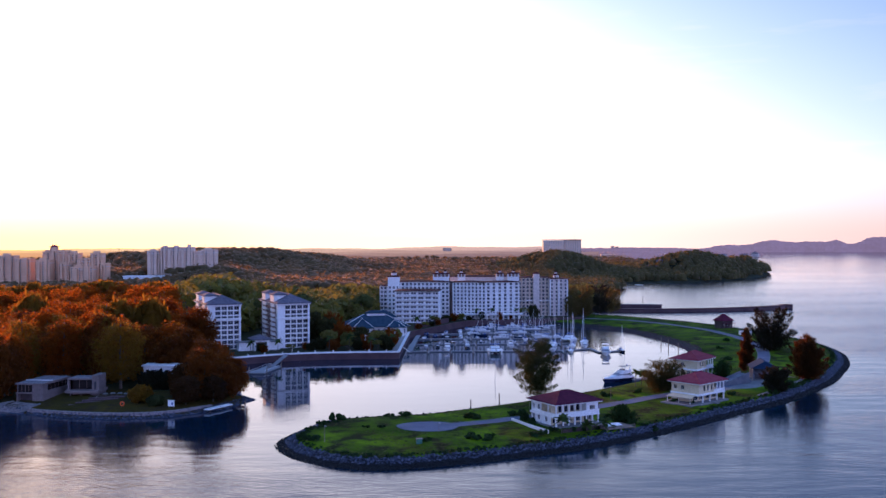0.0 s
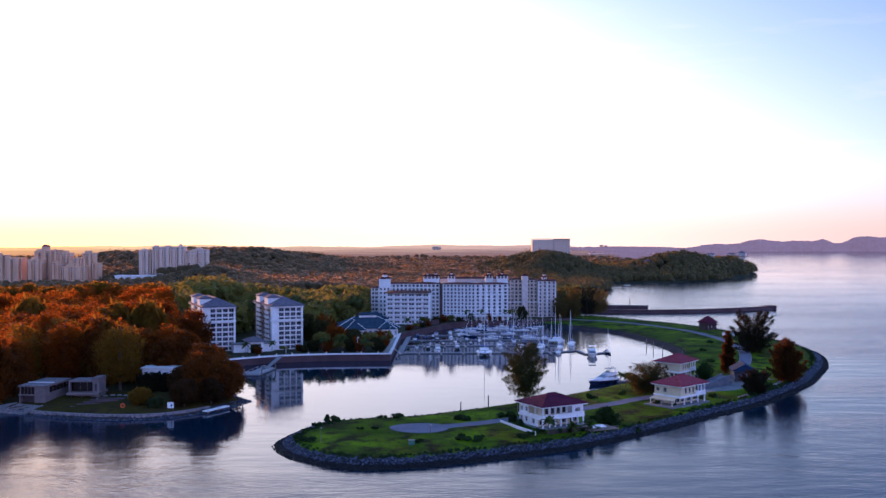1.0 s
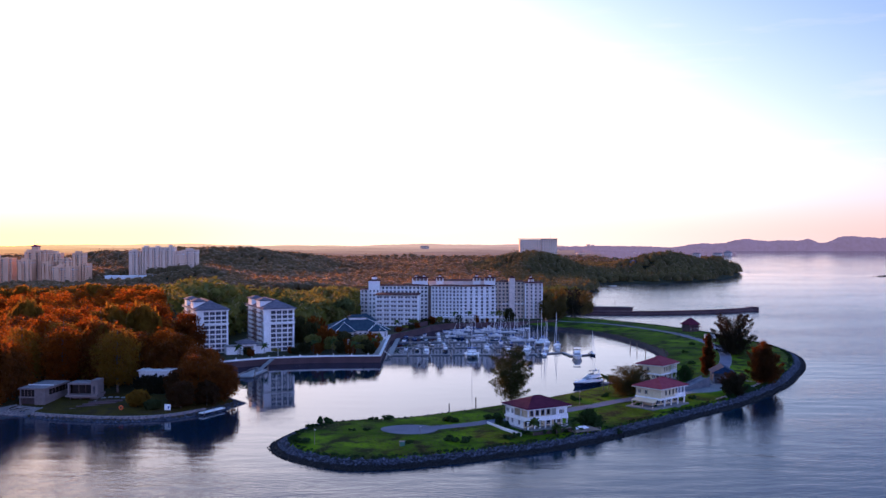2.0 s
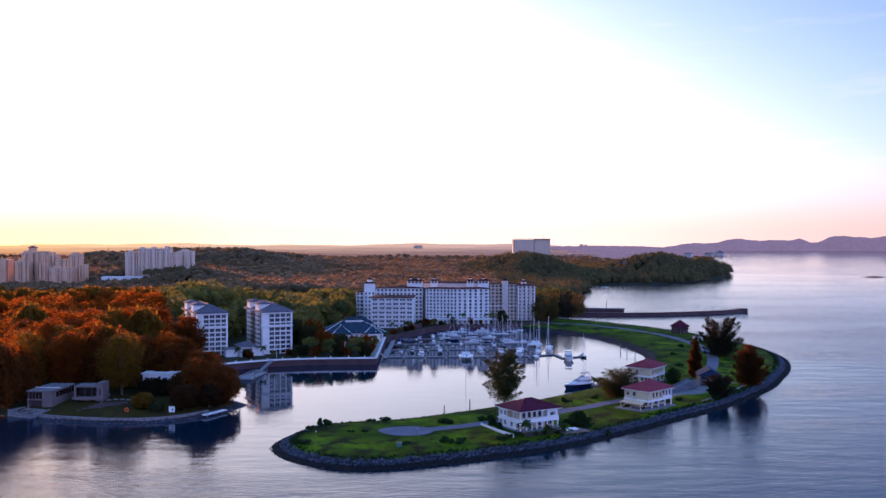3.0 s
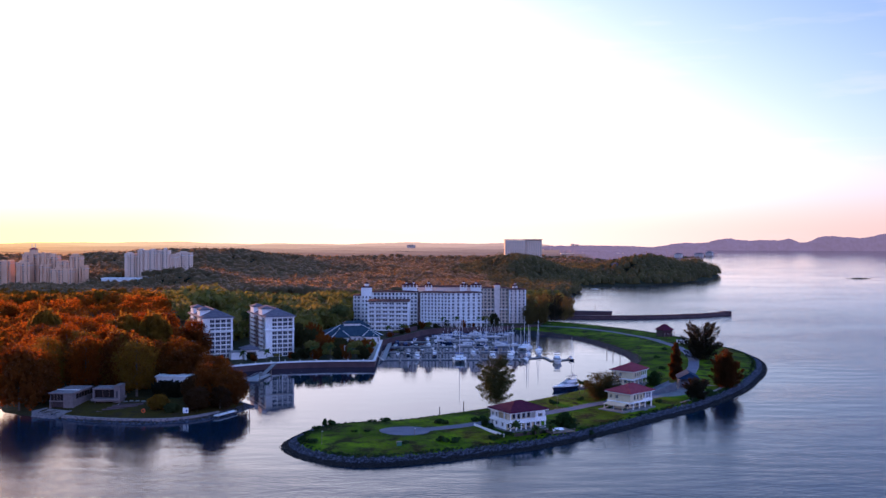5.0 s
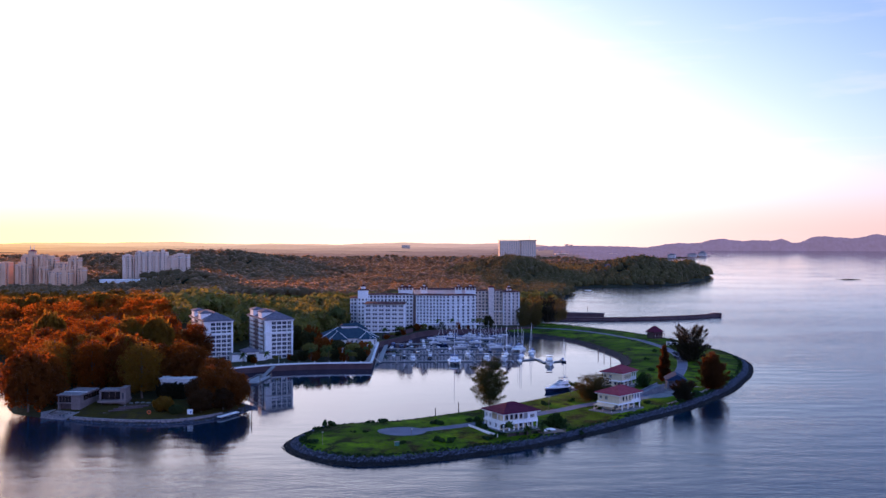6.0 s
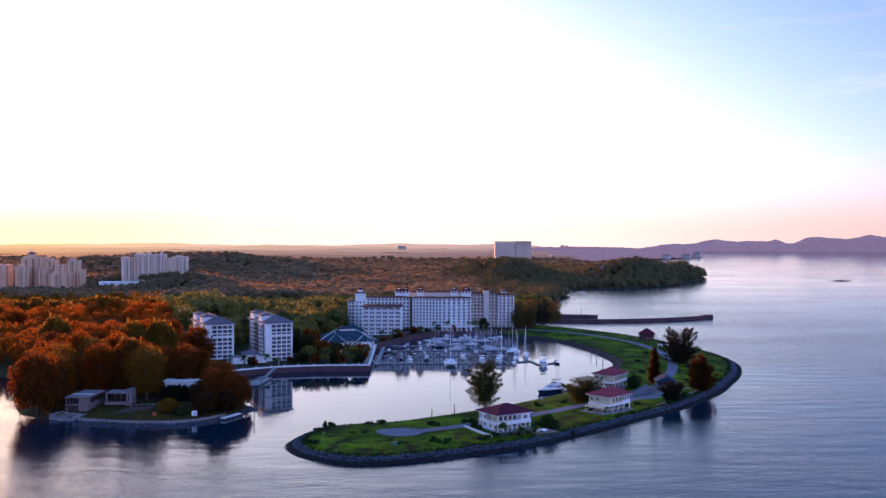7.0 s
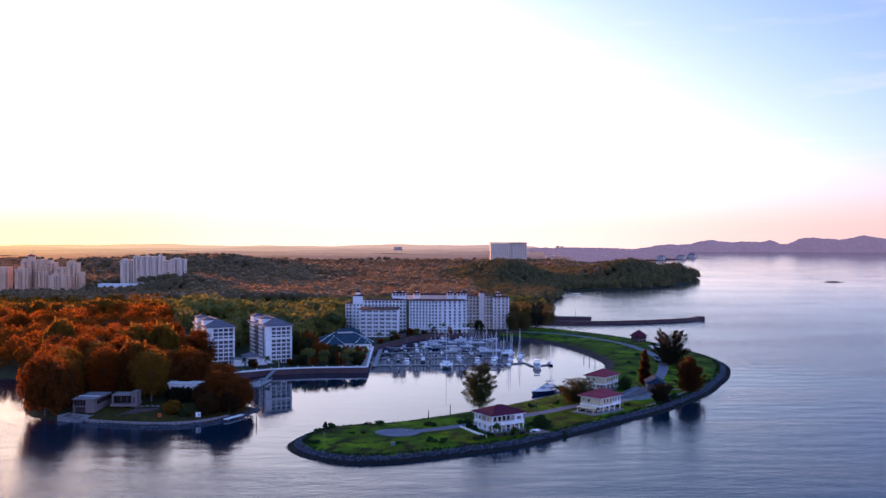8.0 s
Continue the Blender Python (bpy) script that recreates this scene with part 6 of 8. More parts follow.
def speedboat(m, label, hull=GELCOAT):
    t = thing("speedboat", label, "motorboat", m, "boats in the marina")
    part("hull", hull_shape(8.0, 2.7, 0.95, 0.6), hull, t)
    part("foredeck", cabin_shape(4.0, 7.4, 1.15, 0.9, 1.15, 0.6, 0.3), GELCOAT, t)
    part("windscreen", cabin_shape(3.4, 4.4, 1.05, 1.1, 1.75, 0.5, 0.9), TINT, t)
    part("seat", Shape().box(1.2, 2.0, -1.0, 1.0, 0.85, 1.5, 0.08), CANVAS, t)
    part("outboard", Shape().box(-0.6, 0.05, -0.3, 0.3, 0.5, 1.6, 0.08), DARK, t)
    return t


motor_yacht(at(88.6, 449.2, 0, 219, 1.2), "navy and white motor yacht moored at the grassy bank")
pontoon([(89.0, 445.5), (97.0, 449.5)], 2.0, "short grey jetty at the grassy bank")
cat = catamaran(at(30.5, 562, 0, 268, 1.3), "white catamaran with tall mast at the outer pontoon")
sb = sailboat(at(75.5, 564, 0, 266), "white sailboat with furled sails at the pontoon")
mc = motor_cruiser(at(94.5, 554, 0, 264, 1.25), "white two-deck motor cruiser at the pontoon end")
sb_navy = sailboat(at(104.5, 565, 0, 280, 0.85), "dark-hulled sailboat moored at the pontoon end", NAVY)
mc_navy = motor_cruiser(at(15.0, 586, 0, 265, 0.75), "small blue-hulled motorboat in its berth", NAVY)
for src, x, y, turn, size, label in (
        (mc, 65.5, 572, 268, 0.85, "white motor cruiser in its berth"), (mc, 53.5, 572, 270, 0.8, "white motor cruiser in its berth"), (mc, 2.5, 572, 271, 0.75, "white motorboat in its berth"), (sb, 80.5, 590, 262, 1.2, "white sailboat with bare mast in its berth"), (sb, 70.0, 600, 268, 1.15, "white sailboat with bare mast in its berth"), (sb, 92.0, 612, 250, 1.25, "white sailboat with bare mast in its berth"), (mc, 41.5, 590, 272, 0.7, "small white motorboat in its berth"),
        (mc, 87.5, 588, 265, 0.65, "small white motorboat in its berth"), (cat, 84.0, 626, 250, 0.9, "white catamaran among the sailing boats")):
    tagged(copy_thing(src, at(x, y, 0, turn, size)), label)
sp = speedboat(at(-10.5, 592, 0, 268), "small white speedboat in its berth")
sp_navy = speedboat(at(-3.5, 592, 0, 271, 1.1), "small dark-hulled speedboat in its berth", NAVY)
rng = random.Random(11)
for row, (y, xs) in enumerate(((612, (6, 24, 46, 60, 72)), (624, (14, 31, 54, 79, 86)), (642, (-12, -5, 3, 12, 22, 34, 45, 56, 66, 74, 82)), (654, (-12, 0, 18, 30, 48, 61)),
                                   (674, (-8, 2, 13, 25, 37, 49, 60)), (684, (20, 34, 50)), (699, (18, 26, 33, 40, 48, 55, 63, 72)), (712, (24, 31, 38, 46, 54, 61, 70, 80)), (722, (34, 42, 50, 58, 66, 76)))):
    for x in xs:
        right = x > 50
        src = rng.choice((sb, sb, sb, sb_navy, sp) if right else (sp, sp, sp, sp_navy, mc_navy, mc, sb))
        if src is cat:
            src = mc if x < 10 else cat
        size = rng.uniform(0.42, 0.6) if src in (mc, mc_navy) else rng.uniform(0.85, 1.2) if src in (sp, sp_navy) else rng.uniform(0.75, 1.05)
        label = {sp: "small white speedboat in its berth", sp_navy: "small dark-hulled speedboat in its berth", sb: "white sailboat with bare mast in its berth", sb_navy: "dark-hulled sailboat with bare mast in its berth", mc: "white motorboat in its berth", mc_navy: "blue-hulled motorboat in its berth", cat: "white catamaran in its berth"}[src]
        tagged(copy_thing(src, at(x + rng.uniform(-0.7, 0.7), y + rng.uniform(-1, 1), 0, (rng.choice((8, 188, 172, 352)) if x > 22 and y > 635 else rng.choice((90, 270))) + rng.uniform(-6, 6), size)), label)

# ---- left point: pavilions, terrace, sign ----
def glazing(t, along, x0, x1, at0, z0, z1, n, name="glass_door"):
    """A run of dark panes between dark frames; along: the axis it follows."""
    for k in range(n):
        a, b = x0 + (x1 - x0) * k / n, x0 + (x1 - x0) * (k + 1) / n
        if along == "x":
            g = part(name, Shape().box(a + 0.05, b - 0.05, at0, at0 + 0.05, z0, z1), DARK_PANE, t)
            part("frame", Shape().box(b - 0.06, b + 0.06, at0 - 0.06, at0 + 0.1, z0, z1), BROWNWALL, g)
        else:
            g = part(name, Shape().box(at0, at0 + 0.05, a + 0.05, b - 0.05, z0, z1), DARK_PANE, t)
            part("frame", Shape().box(at0 - 0.06, at0 + 0.1, b - 0.06, b + 0.06, z0, z1), BROWNWALL, g)


def long_pavilion(m):
    """Two storeys by the landing: glazed end, blank white corner and a long window band under a flat roof."""
    t = thing("pavilion", "long flat-roofed pavilion with glazed end beside the landing steps", "pavilion", m, "flat-roofed pavilions")
    w, d, f1, f2 = 11.0, 21.0, 3.6, 6.9
    part("base", Shape().box(-0.5, w + 0.5, -0.8, d + 0.4, -2.2, 0.2, 0.05), CONCRETE, t)
    part("corner_wall", Shape().box(6.4, w, 0.0, 0.35, 0.2, f2).box(w - 0.35, w, 0.35, 3.6, 0.2, f2), SHADED_PLASTER, t)
    part("side_wall", Shape().box(w - 0.35, w, 3.6, d, 0.2, f1 + 0.5), SHADED_PLASTER, t)
    part("side_lintel", Shape().box(w - 0.35, w, 3.6, d, f2 - 0.4, f2), SHADED_PLASTER, t)
    glazing(t, "y", 3.6, d, w - 0.25, f1 + 0.5, f2 - 0.4, 6, "side_window")
    part("left_wall", Shape().box(0, 0.35, 0, d, 0.2, f2), SHADED_PLASTER, t)
    part("back_wall", Shape().box(0.35, w - 0.35, d - 0.35, d, 0.2, f2), SHADED_PLASTER, t)
    part("middle_slab", Shape().box(-0.3, 6.4, -0.6, 1.0, f1 - 0.35, f1 + 0.15, 0.04), SHADED_PLASTER, t)
    part("upper_floor", Shape().box(0.35, w - 0.35, 1.0, d - 0.35, f1 - 0.3, f1), CONCRETE, t)
    part("column", Shape().box(0.0, 0.45, -0.5, 0.0, 0.2, f1 - 0.35), SHADED_PLASTER, t)
    glazing(t, "x", 0.4, 6.4, 0.2, f1 + 0.15, f2, 4)
    # dark panel added where the lower opening lies in shade
    part("dark_opening", Shape().box(0.6, 6.2, 1.6, 1.75, 0.2, f1 - 0.35), FENCE, t)
    part("interior", Shape().box(0.9, w - 0.9, 2.4, d - 0.9, 0.3, f2 - 0.3), FENCE, t, "dark rooms behind the windows")
    part("fascia", Shape().box(-0.5, w + 0.4, -0.8, d + 0.3, f2, f2 + 0.55, 0.05), SHADED_PLASTER, t)
    part("roof_sheet", Shape().box(-0.2, w + 0.1, -0.5, d, f2 + 0.55, f2 + 0.64), KERBSTONE, t, "pale roof sheets")
    part("roof_rib", Shape().box(-0.2, w + 0.1, 7.0, 7.4, f2 + 0.64, f2 + 0.95), WHITE, t)


def raised_pavilion(m):
    """A glazed room on a slab over a shaded undercroft, with a tall blank stair wall."""
    t = thing("pavilion", "raised flat-roofed pavilion with dark panes and tall stair wall", "pavilion", m, "flat-roofed pavilions")
    part("undercroft", Shape().box(0.6, 9.0, 1.4, 8.0, -1.6, 2.0), BROWNWALL, t)
    for x in (0.2, 4.5, 8.8):
        part("column", Shape().box(x, x + 0.4, -0.4, 0.0, -1.6, 2.0), SHADED_PLASTER, t)
    part("slab", Shape().box(-1.0, 12.6, -2.6, 8.4, 1.7, 2.7, 0.05), SHADED_PLASTER, t)
    glazing(t, "x", 0.4, 9.4, 1.6, 2.9, 6.9, 3)
    part("end_frame", Shape().box(-0.6, 0.1, -0.9, 1.6, 2.7, 6.9, 0.04), SHADED_PLASTER, t)
    glazing(t, "y", 0.4, 7.6, 0.2, 2.9, 6.9, 3, "side_window")
    part("back_wall", Shape().box(0.4, 9.4, 7.6, 8.0, 2.7, 7.0), SHADED_PLASTER, t)
    part("interior", Shape().box(1.6, 9.2, 2.6, 7.4, 2.7, 6.8), FENCE, t, "dark room behind the glass")
    part("fascia", Shape().box(-0.6, 9.6, -0.9, 8.3, 6.9, 7.5, 0.05), SHADED_PLASTER, t)
    part("roof_sheet", Shape().box(-0.3, 9.4, -0.6, 8.0, 7.5, 7.58), KERBSTONE, t)
    part("stair_wall", Shape().box(9.4, 12.2, -0.6, 7.5, -1.6, 8.8, 0.06), SHADED_PLASTER, t)
    part("stair_window", Shape().box(10.4, 11.2, -0.63, -0.55, 3.0, 6.2), TINT, t)


long_pavilion(at(-171.0, 380.6, 2.0, -7))
raised_pavilion(at(-153.2, 389.0, 2.6, -1))
t = thing("terrace_steps", "red-brown stepped stone terrace between pavilions and water", "terrace", at(-146, 374, 1.6, 18))
for k in range(5):
    part("step", Shape().box(-4 + k * 2.4, 9 + k * 2.6, -6 + k * 2.2, -3.6 + k * 2.2, 0, 0.35 + k * 0.4, 0.04), STONE, t)
t = thing("landing_steps", "broad mauve stone landing steps down to the water", "steps", at(-176.0, 371.2, 0, -26.6))
for k in range(7):
    part("step", Shape().box(0.3 * k, 14.6 - 0.2 * k, 1.25 * k, 1.25 * k + 1.8, -1.6, 0.5 + 0.3 * k, 0.05), KERBSTONE, t)
for x in (-0.5, 14.4):
    part("side_kerb", Shape().box(x, x + 0.6, 0.6, 9.5, -1.6, 2.6, 0.05), CONCRETE, t)
t = thing("garden_terrace", "pale paved terrace beside the raised pavilion with sloping side wall", "terrace", at(-140.0, 386.0, 2.3, 4))
part("paving", Shape().box(0, 12, 0, 8.5, -1.2, 0.7, 0.06), KERBSTONE, t)
part("front_wall", Shape().box(-0.3, 12.3, -0.35, 0.0, -1.2, 1.1, 0.04), STONE, t)
part("side_wall", Shape().add([(-0.7, 0, 1.1), (-0.3, 0, 1.1), (-2.2, -11, 0.3), (-2.6, -11, 0.3), (-0.7, 0, -1.2), (-0.3, 0, -1.2), (-2.2, -11, -1.2), (-2.6, -11, -1.2)],
     [(0, 3, 2, 1), (4, 5, 6, 7), (0, 4, 7, 3), (1, 2, 6, 5), (2, 3, 7, 6), (0, 1, 5, 4)]), KERBSTONE, t)
t = thing("stone_planters", "low curved stone seats beside the pavilion", "planter", at(-136, 390, 2.9, 10))
for k in range(4):
    part("planter", Shape().box(k * 2.8 - 4, k * 2.8 - 2, math.sin(k * 1.3) * 1.2, math.sin(k * 1.3) * 1.2 + 1.6, -0.6, 0.8, 0.2), CONCRETE, t)
t = thing("notice_board", "white square notice board on two posts at the shore", "sign", at(-104.6, 364.5, 2.0, -6))
part("panel", Shape().box(-1.3, 1.3, -0.06, 0.06, 0.7, 3.1, 0.02), WHITE, t, "white painted panel")
part("bar", Shape().box(0.1, 0.7, -0.09, -0.06, 1.2, 2.3), CANVAS, t, "blue unreadable mark")
for x in (-1.0, 1.0):
    part("post", Shape().tube((x, 0.1, -0.6), (x, 0.1, 3.0), 0.07), TIMBER, t)
t = thing("lifebuoy_stand", "orange lifebuoy on a short post at the shore", "lifebuoy", at(-123.8, 365.5, 2.2))
ringm = bpy.data.meshes.new("ring")
bm = bmesh.new()
n1, n2 = 16, 8
vs = [[bm.verts.new(((0.75 + 0.22 * math.cos(b)) * math.cos(a), 0.22 * math.sin(b), 1.4 + (0.75 + 0.22 * math.cos(b)) * math.sin(a))) for b in np.linspace(0, math.tau, n2, endpoint=False)] for a in np.linspace(0, math.tau, n1, endpoint=False)]
for i in range(n1):
    for j in range(n2):
        bm.faces.new((vs[i][j], vs[(i + 1) % n1][j], vs[(i + 1) % n1][(j + 1) % n2], vs[i][(j + 1) % n2]))
bm.to_mesh(ringm)
bm.free()
ringm.materials.append(surface("orange_plastic", (0.75, 0.10, 0.02), (0.65, 0.09, 0.02), 0.5, 1.0, 5.0, 0.0))
part("ring", ringm, None, t, "orange ring")
part("post", Shape().tube((0, 0.3, -0.5), (0, 0.3, 2.2), 0.08), TIMBER, t)
# white garden house seen between the trunks
t = thing("garden_house", "white garden house half hidden behind trees", "house", at(-130, 411, 2.6, -2))
s0 = Shape()
pl = opening_wall(s0, (0, 0), (1, 0), 19, 0.0, 9.4, 6, 2, 1.5, 1.7)
s0.add([(19, 0, 0), (19, 8, 0), (19, 8, 9.4), (19, 0, 9.4)], [(0, 1, 2, 3)]).add([(19, 8, 0), (0, 8, 0), (0, 8, 9.4), (19, 8, 9.4)], [(0, 1, 2, 3)]).add([(0, 8, 0), (0, 0, 0), (0, 0, 9.4), (0, 8, 9.4)], [(0, 1, 2, 3)])
windows(pl, WIN_VILLA, part("wall", s0, WHITE, t))
part("interior", Shape().box(1, 17, 1, 7, 0, 9.2), DARK, t)
part("roof", Shape().box(-0.6, 19.6, -0.6, 8.6, 9.4, 9.9, 0.08), WHITE, t)
# floating jetty at the tip
t = thing("tip_jetty", "white low jetty at the tip of the wooded point", "jetty", at(-91.5, 366, 0, 62))
part("deck", Shape().box(0, 14, -1.2, 1.2, 0.9, 1.3, 0.05), WHITE, t)
for x in (1, 7, 13):
    part("pile", Shape().tube((x, -1.0, -2), (x, -1.0, 1.6), 0.18), TIMBER, t)

lawn = smooth_line([(-172, 374), (-145, 360), (-123, 356.5), (-104, 360.5), (-89, 376), (-84, 394), (-96, 402), (-125, 398), (-150, 402), (-172, 392)], True, 4.0)
sheet("grass", np.arange(-175, -80, 2.5), np.arange(352, 406, 2.5), lambda x, y: main_height(x, y) + 0.07, lambda x, y: inside_distance(x, y, lawn) > 0, SHADEGRASS, "grass along the shore of the point, shade put in its brown tone", "grass")

# ---- trees ----
def leaf_cloud(seed, centres, radii, count, leaf, stretch=1.0, up=0.0, squash=0.8, spread=True):
    """Small leaf tufts scattered over clumps; returns vertices of separate quads."""
    r = np.random.RandomState(seed)
    centres, radii = np.asarray(centres, float), np.asarray(radii, float)
    w = radii ** 2 / (radii ** 2).sum()
    pick = r.choice(len(centres), count, p=w)
    d = r.normal(size=(count, 3))
    d /= np.linalg.norm(d, axis=1)[:, None]
    dist = radii[pick] * r.uniform(0.45, 1.08, count)
    p = centres[pick] + d * dist[:, None] * np.array([1, 1, squash])
    # tufts lie roughly along the outside of their clump and of the whole crown
    mid = np.average(centres, axis=0, weights=w)
    out = p - mid
    out /= np.linalg.norm(out, axis=1)[:, None] + 1e-9
    nrm = 0.55 * d + (0.5 * out if spread else 0.0) + 0.5 * r.normal(size=(count, 3))
    nrm /= np.linalg.norm(nrm, axis=1)[:, None] + 1e-9
    a = r.normal(size=(count, 3))
    a[:, 2] += up * 2
    a -= nrm * (a * nrm).sum(1)[:, None]
    a /= np.linalg.norm(a, axis=1)[:, None] + 1e-9
    b = np.cross(nrm, a)
    s = leaf * r.uniform(0.6, 1.3, count)[:, None]
    a, b = a * s * stretch, b * s
    return np.stack([p - a - b * 0.4, p + b * 0.9 - a * 0.1, p + a, p - b * 0.9 + a * 0.1], 1).reshape(-1, 3)


def quads_mesh(name, verts, mat):
    n = len(verts) // 4
    me = bpy.data.meshes.new(name)
    me.vertices.add(4 * n)
    me.vertices.foreach_set("co", np.asarray(verts, np.float32).ravel())
    me.loops.add(4 * n)
    me.loops.foreach_set("vertex_index", np.arange(4 * n, dtype=np.int32))
    me.polygons.add(n)
    me.polygons.foreach_set("loop_start", np.arange(0, 4 * n, 4, dtype=np.int32))
    me.materials.append(mat)
    me.update(calc_edges=True)
    return me


def tree_form(style, seed, h, rad):
    """Clump centres and radii of a crown, and the limbs that carry them."""
    r = random.Random(seed)
    clumps, limbs = [], []
    if style == "billow":
        # broad rounded crown of many soft heads, hanging low at the sides
        for k in range(54):
            u, a = (k + 0.5) / 54, k * 2.4 + r.uniform(-0.25, 0.25)
            el = math.asin(1 - 1.75 * u)
            q = r.uniform(0.74, 1.02)
            c = (rad * 0.86 * math.cos(el) * q * math.cos(a), rad * 0.86 * math.cos(el) * q * math.sin(a), h * (0.45 + 0.46 * math.sin(el) * q))
            clumps.append((c, rad * r.uniform(0.20, 0.42)))
            if k % 4 == 0:
                limbs.append(((0, 0, h * r.uniform(0.15, 0.4)), c))
        for k in range(8):
            clumps.append(((r.uniform(-0.4, 0.4) * rad, r.uniform(-0.4, 0.4) * rad, h * r.uniform(0.15, 0.7)), rad * 0.4))
    else:
        for k in range(22):
            a, u = k * 2.4, (k + 0.5) / 22
            reach = rad * math.sqrt(u) * 0.78
            z = h * (0.62 + 0.26 * math.cos(reach / rad * 1.5) + r.uniform(-0.14, 0.08))
            c = (reach * math.cos(a) + r.uniform(-0.1, 0.1) * rad, reach * math.sin(a) + r.uniform(-0.1, 0.1) * rad, z)
            clumps.append((c, rad * r.uniform(0.24, 0.40)))
            if k % 2 == 0:
                limbs.append(((0, 0, h * r.uniform(0.25, 0.42)), c))
    return clumps, limbs


def plume_cloud(seed, h, rad, count, leaf, style):
    """Feathery crown: needle tufts along many steep branches whose tips make an uneven spiky outline. Returns tufts and branches."""
    r = np.random.RandomState(seed)
    vase = style == "vase"
    nb = 92 if vase else 120
    u = r.uniform(0.06, 1.0, nb) ** 0.85
    a = np.arange(nb) * 2.4 + r.uniform(-0.5, 0.5, nb)
    if vase:
        wide = np.interp(u, [0, 0.3, 0.62, 0.85, 1.0], [0.72, 0.86, 1.0, 0.92, 0.55])
    elif style == "airy":
        wide = np.interp(u, [0, 0.15, 0.5, 0.85, 1.0], [0.30, 0.62, 1.0, 0.95, 0.50])
    else:
        wide = np.interp(u, [0, 0.2, 0.5, 0.8, 1.0], [0.80, 1.0, 0.92, 0.58, 0.12])
    reach = rad * wide * r.uniform(0.42, 1.16, nb)
    tip = np.stack([reach * np.cos(a), reach * np.sin(a), h * (0.04 + 0.94 * u) + h * r.uniform(-0.04, 0.07, nb)], -1)
    base = np.stack([reach * 0.06 * np.cos(a), reach * 0.06 * np.sin(a), np.maximum(0.03 * h, tip[:, 2] - reach * r.uniform(0.7, 1.3, nb) * (0.6 if style == "airy" else 1.0))], -1)
    length = np.linalg.norm(tip - base, axis=1)
    pick = r.choice(nb, count, p=length / length.sum())
    s = 1 - 0.82 * r.uniform(0, 1, count) ** 1.25
    ax = (tip - base) / length[:, None]
    p = base[pick] + (tip - base)[pick] * s[:, None]
    fat = (0.080 if vase else 0.105) * rad * (1.22 - s) * 1.6
    p = p + r.normal(size=(count, 3)) * fat[:, None] * np.array([1, 1, 0.8])
    d = ax[pick] + 0.55 * r.normal(size=(count, 3))
    d[:, 2] += 0.25
    d /= np.linalg.norm(d, axis=1)[:, None]
    n = r.normal(size=(count, 3))
    b = np.cross(d, n)
    b /= np.linalg.norm(b, axis=1)[:, None] + 1e-9
    z = (leaf * r.uniform(0.6, 1.3, count))[:, None]
    d, b = d * z * 1.9, b * z * 0.62
    quads = np.stack([p - d * 0.7, p + b, p + d, p - b], 1).reshape(-1, 3)
    return quads, [(tuple(base[i]), tuple(base[i] + (tip - base)[i] * 0.85)) for i in range(0, nb, 3)]


def build_tree(name, label, m, style, seed, h, rad, count, leaf, mat, group, stretch=1.6, up=0.4):
    t = thing(name, label, "tree", m, group)
    if style in ("plume", "vase", "airy"):
        leaves, limbs = plume_cloud(seed, h, rad, count, leaf, style)
    else:
        clumps, limbs = tree_form(style, seed, h, rad)
        leaves = leaf_cloud(seed, [c for c, _ in clumps], [q for _, q in clumps], count, leaf, stretch, up)
    tr = Shape()
    lean = 0.02 * h
    pts = [(0, 0, -1.0), (lean * 0.4, 0, h * 0.3), (lean, lean * 0.5, h * 0.62), (0, lean * 0.3, h * 0.93)]
    w = h * 0.018
    for i in range(3):
        tr.tube(pts[i], pts[i + 1], w * (1.25 - 0.36 * i), w * (0.89 - 0.30 * i), 7)
    for a, b in limbs:
        tr.tube(a, b, w * 0.30, w * 0.07, 5)
    part("trunk", tr, BARK, t)
    part("crown", quads_mesh("crown", leaves, mat), mat, t)
    return t


MASTERS = {}


def plant(style, mat, seed, x, y, z, h, rad, label, count=2600, leaf=0.42, group="trees on the shore", name="tree"):
    """A tree of this look: the first is built, the others are copies at their own size and turn."""
    key = (style, mat.name, seed % 3, count)
    turn = (seed * 77) % 360
    if key not in MASTERS:
        t = build_tree(name, label, at(x, y, z, turn), style, seed, h, rad, count, leaf, mat, group)
        MASTERS[key] = (t, h, rad)
        return t
    src, h0, r0 = MASTERS[key]
    t = copy_thing(src, pose(x, y, z, 0, 0, turn) @ Matrix.Diagonal((rad / r0, rad / r0, h / h0, 1)))
    return tagged(t, label, group=group)


# trees on the spit
plant("airy", LEAF, 30, 37.8, 380.0, 2.5, 23.5, 9.4, "tall airy dark green casuarina behind the white villa", 30000, 0.19)
plant("vase", LEAF_DUSK, 31, 187.0, 541.0, 2.6, 25.5, 14.0, "spreading dark casuarina by the lane, low-sun tint in its leaves", 24000, 0.27)
plant("plume", LEAF_EMBER, 32, 166.0, 433.0, 2.6, 19.5, 9.0, "dense dark rounded tree near the boulder edge, low-sun red put in its colour", 33000, 0.25)
plant("plume", LEAF_EMBER, 33, 146.0, 457.0, 2.6, 20.5, 4.0, "slender dark conical tree beside the lane, low-sun orange put in its colour", 10000, 0.33)
plant("vase", LEAF_DUSK, 34, 139.5, 397.5, 2.4, 10.5, 6.6, "low spiky dark tree by the forecourt", 9000, 0.30)
plant("airy", LEAF_OLIVE2, 35, 92.0, 397.0, 2.6, 13.0, 9.6, "broad olive tree beside the cream villa", 18000, 0.19)
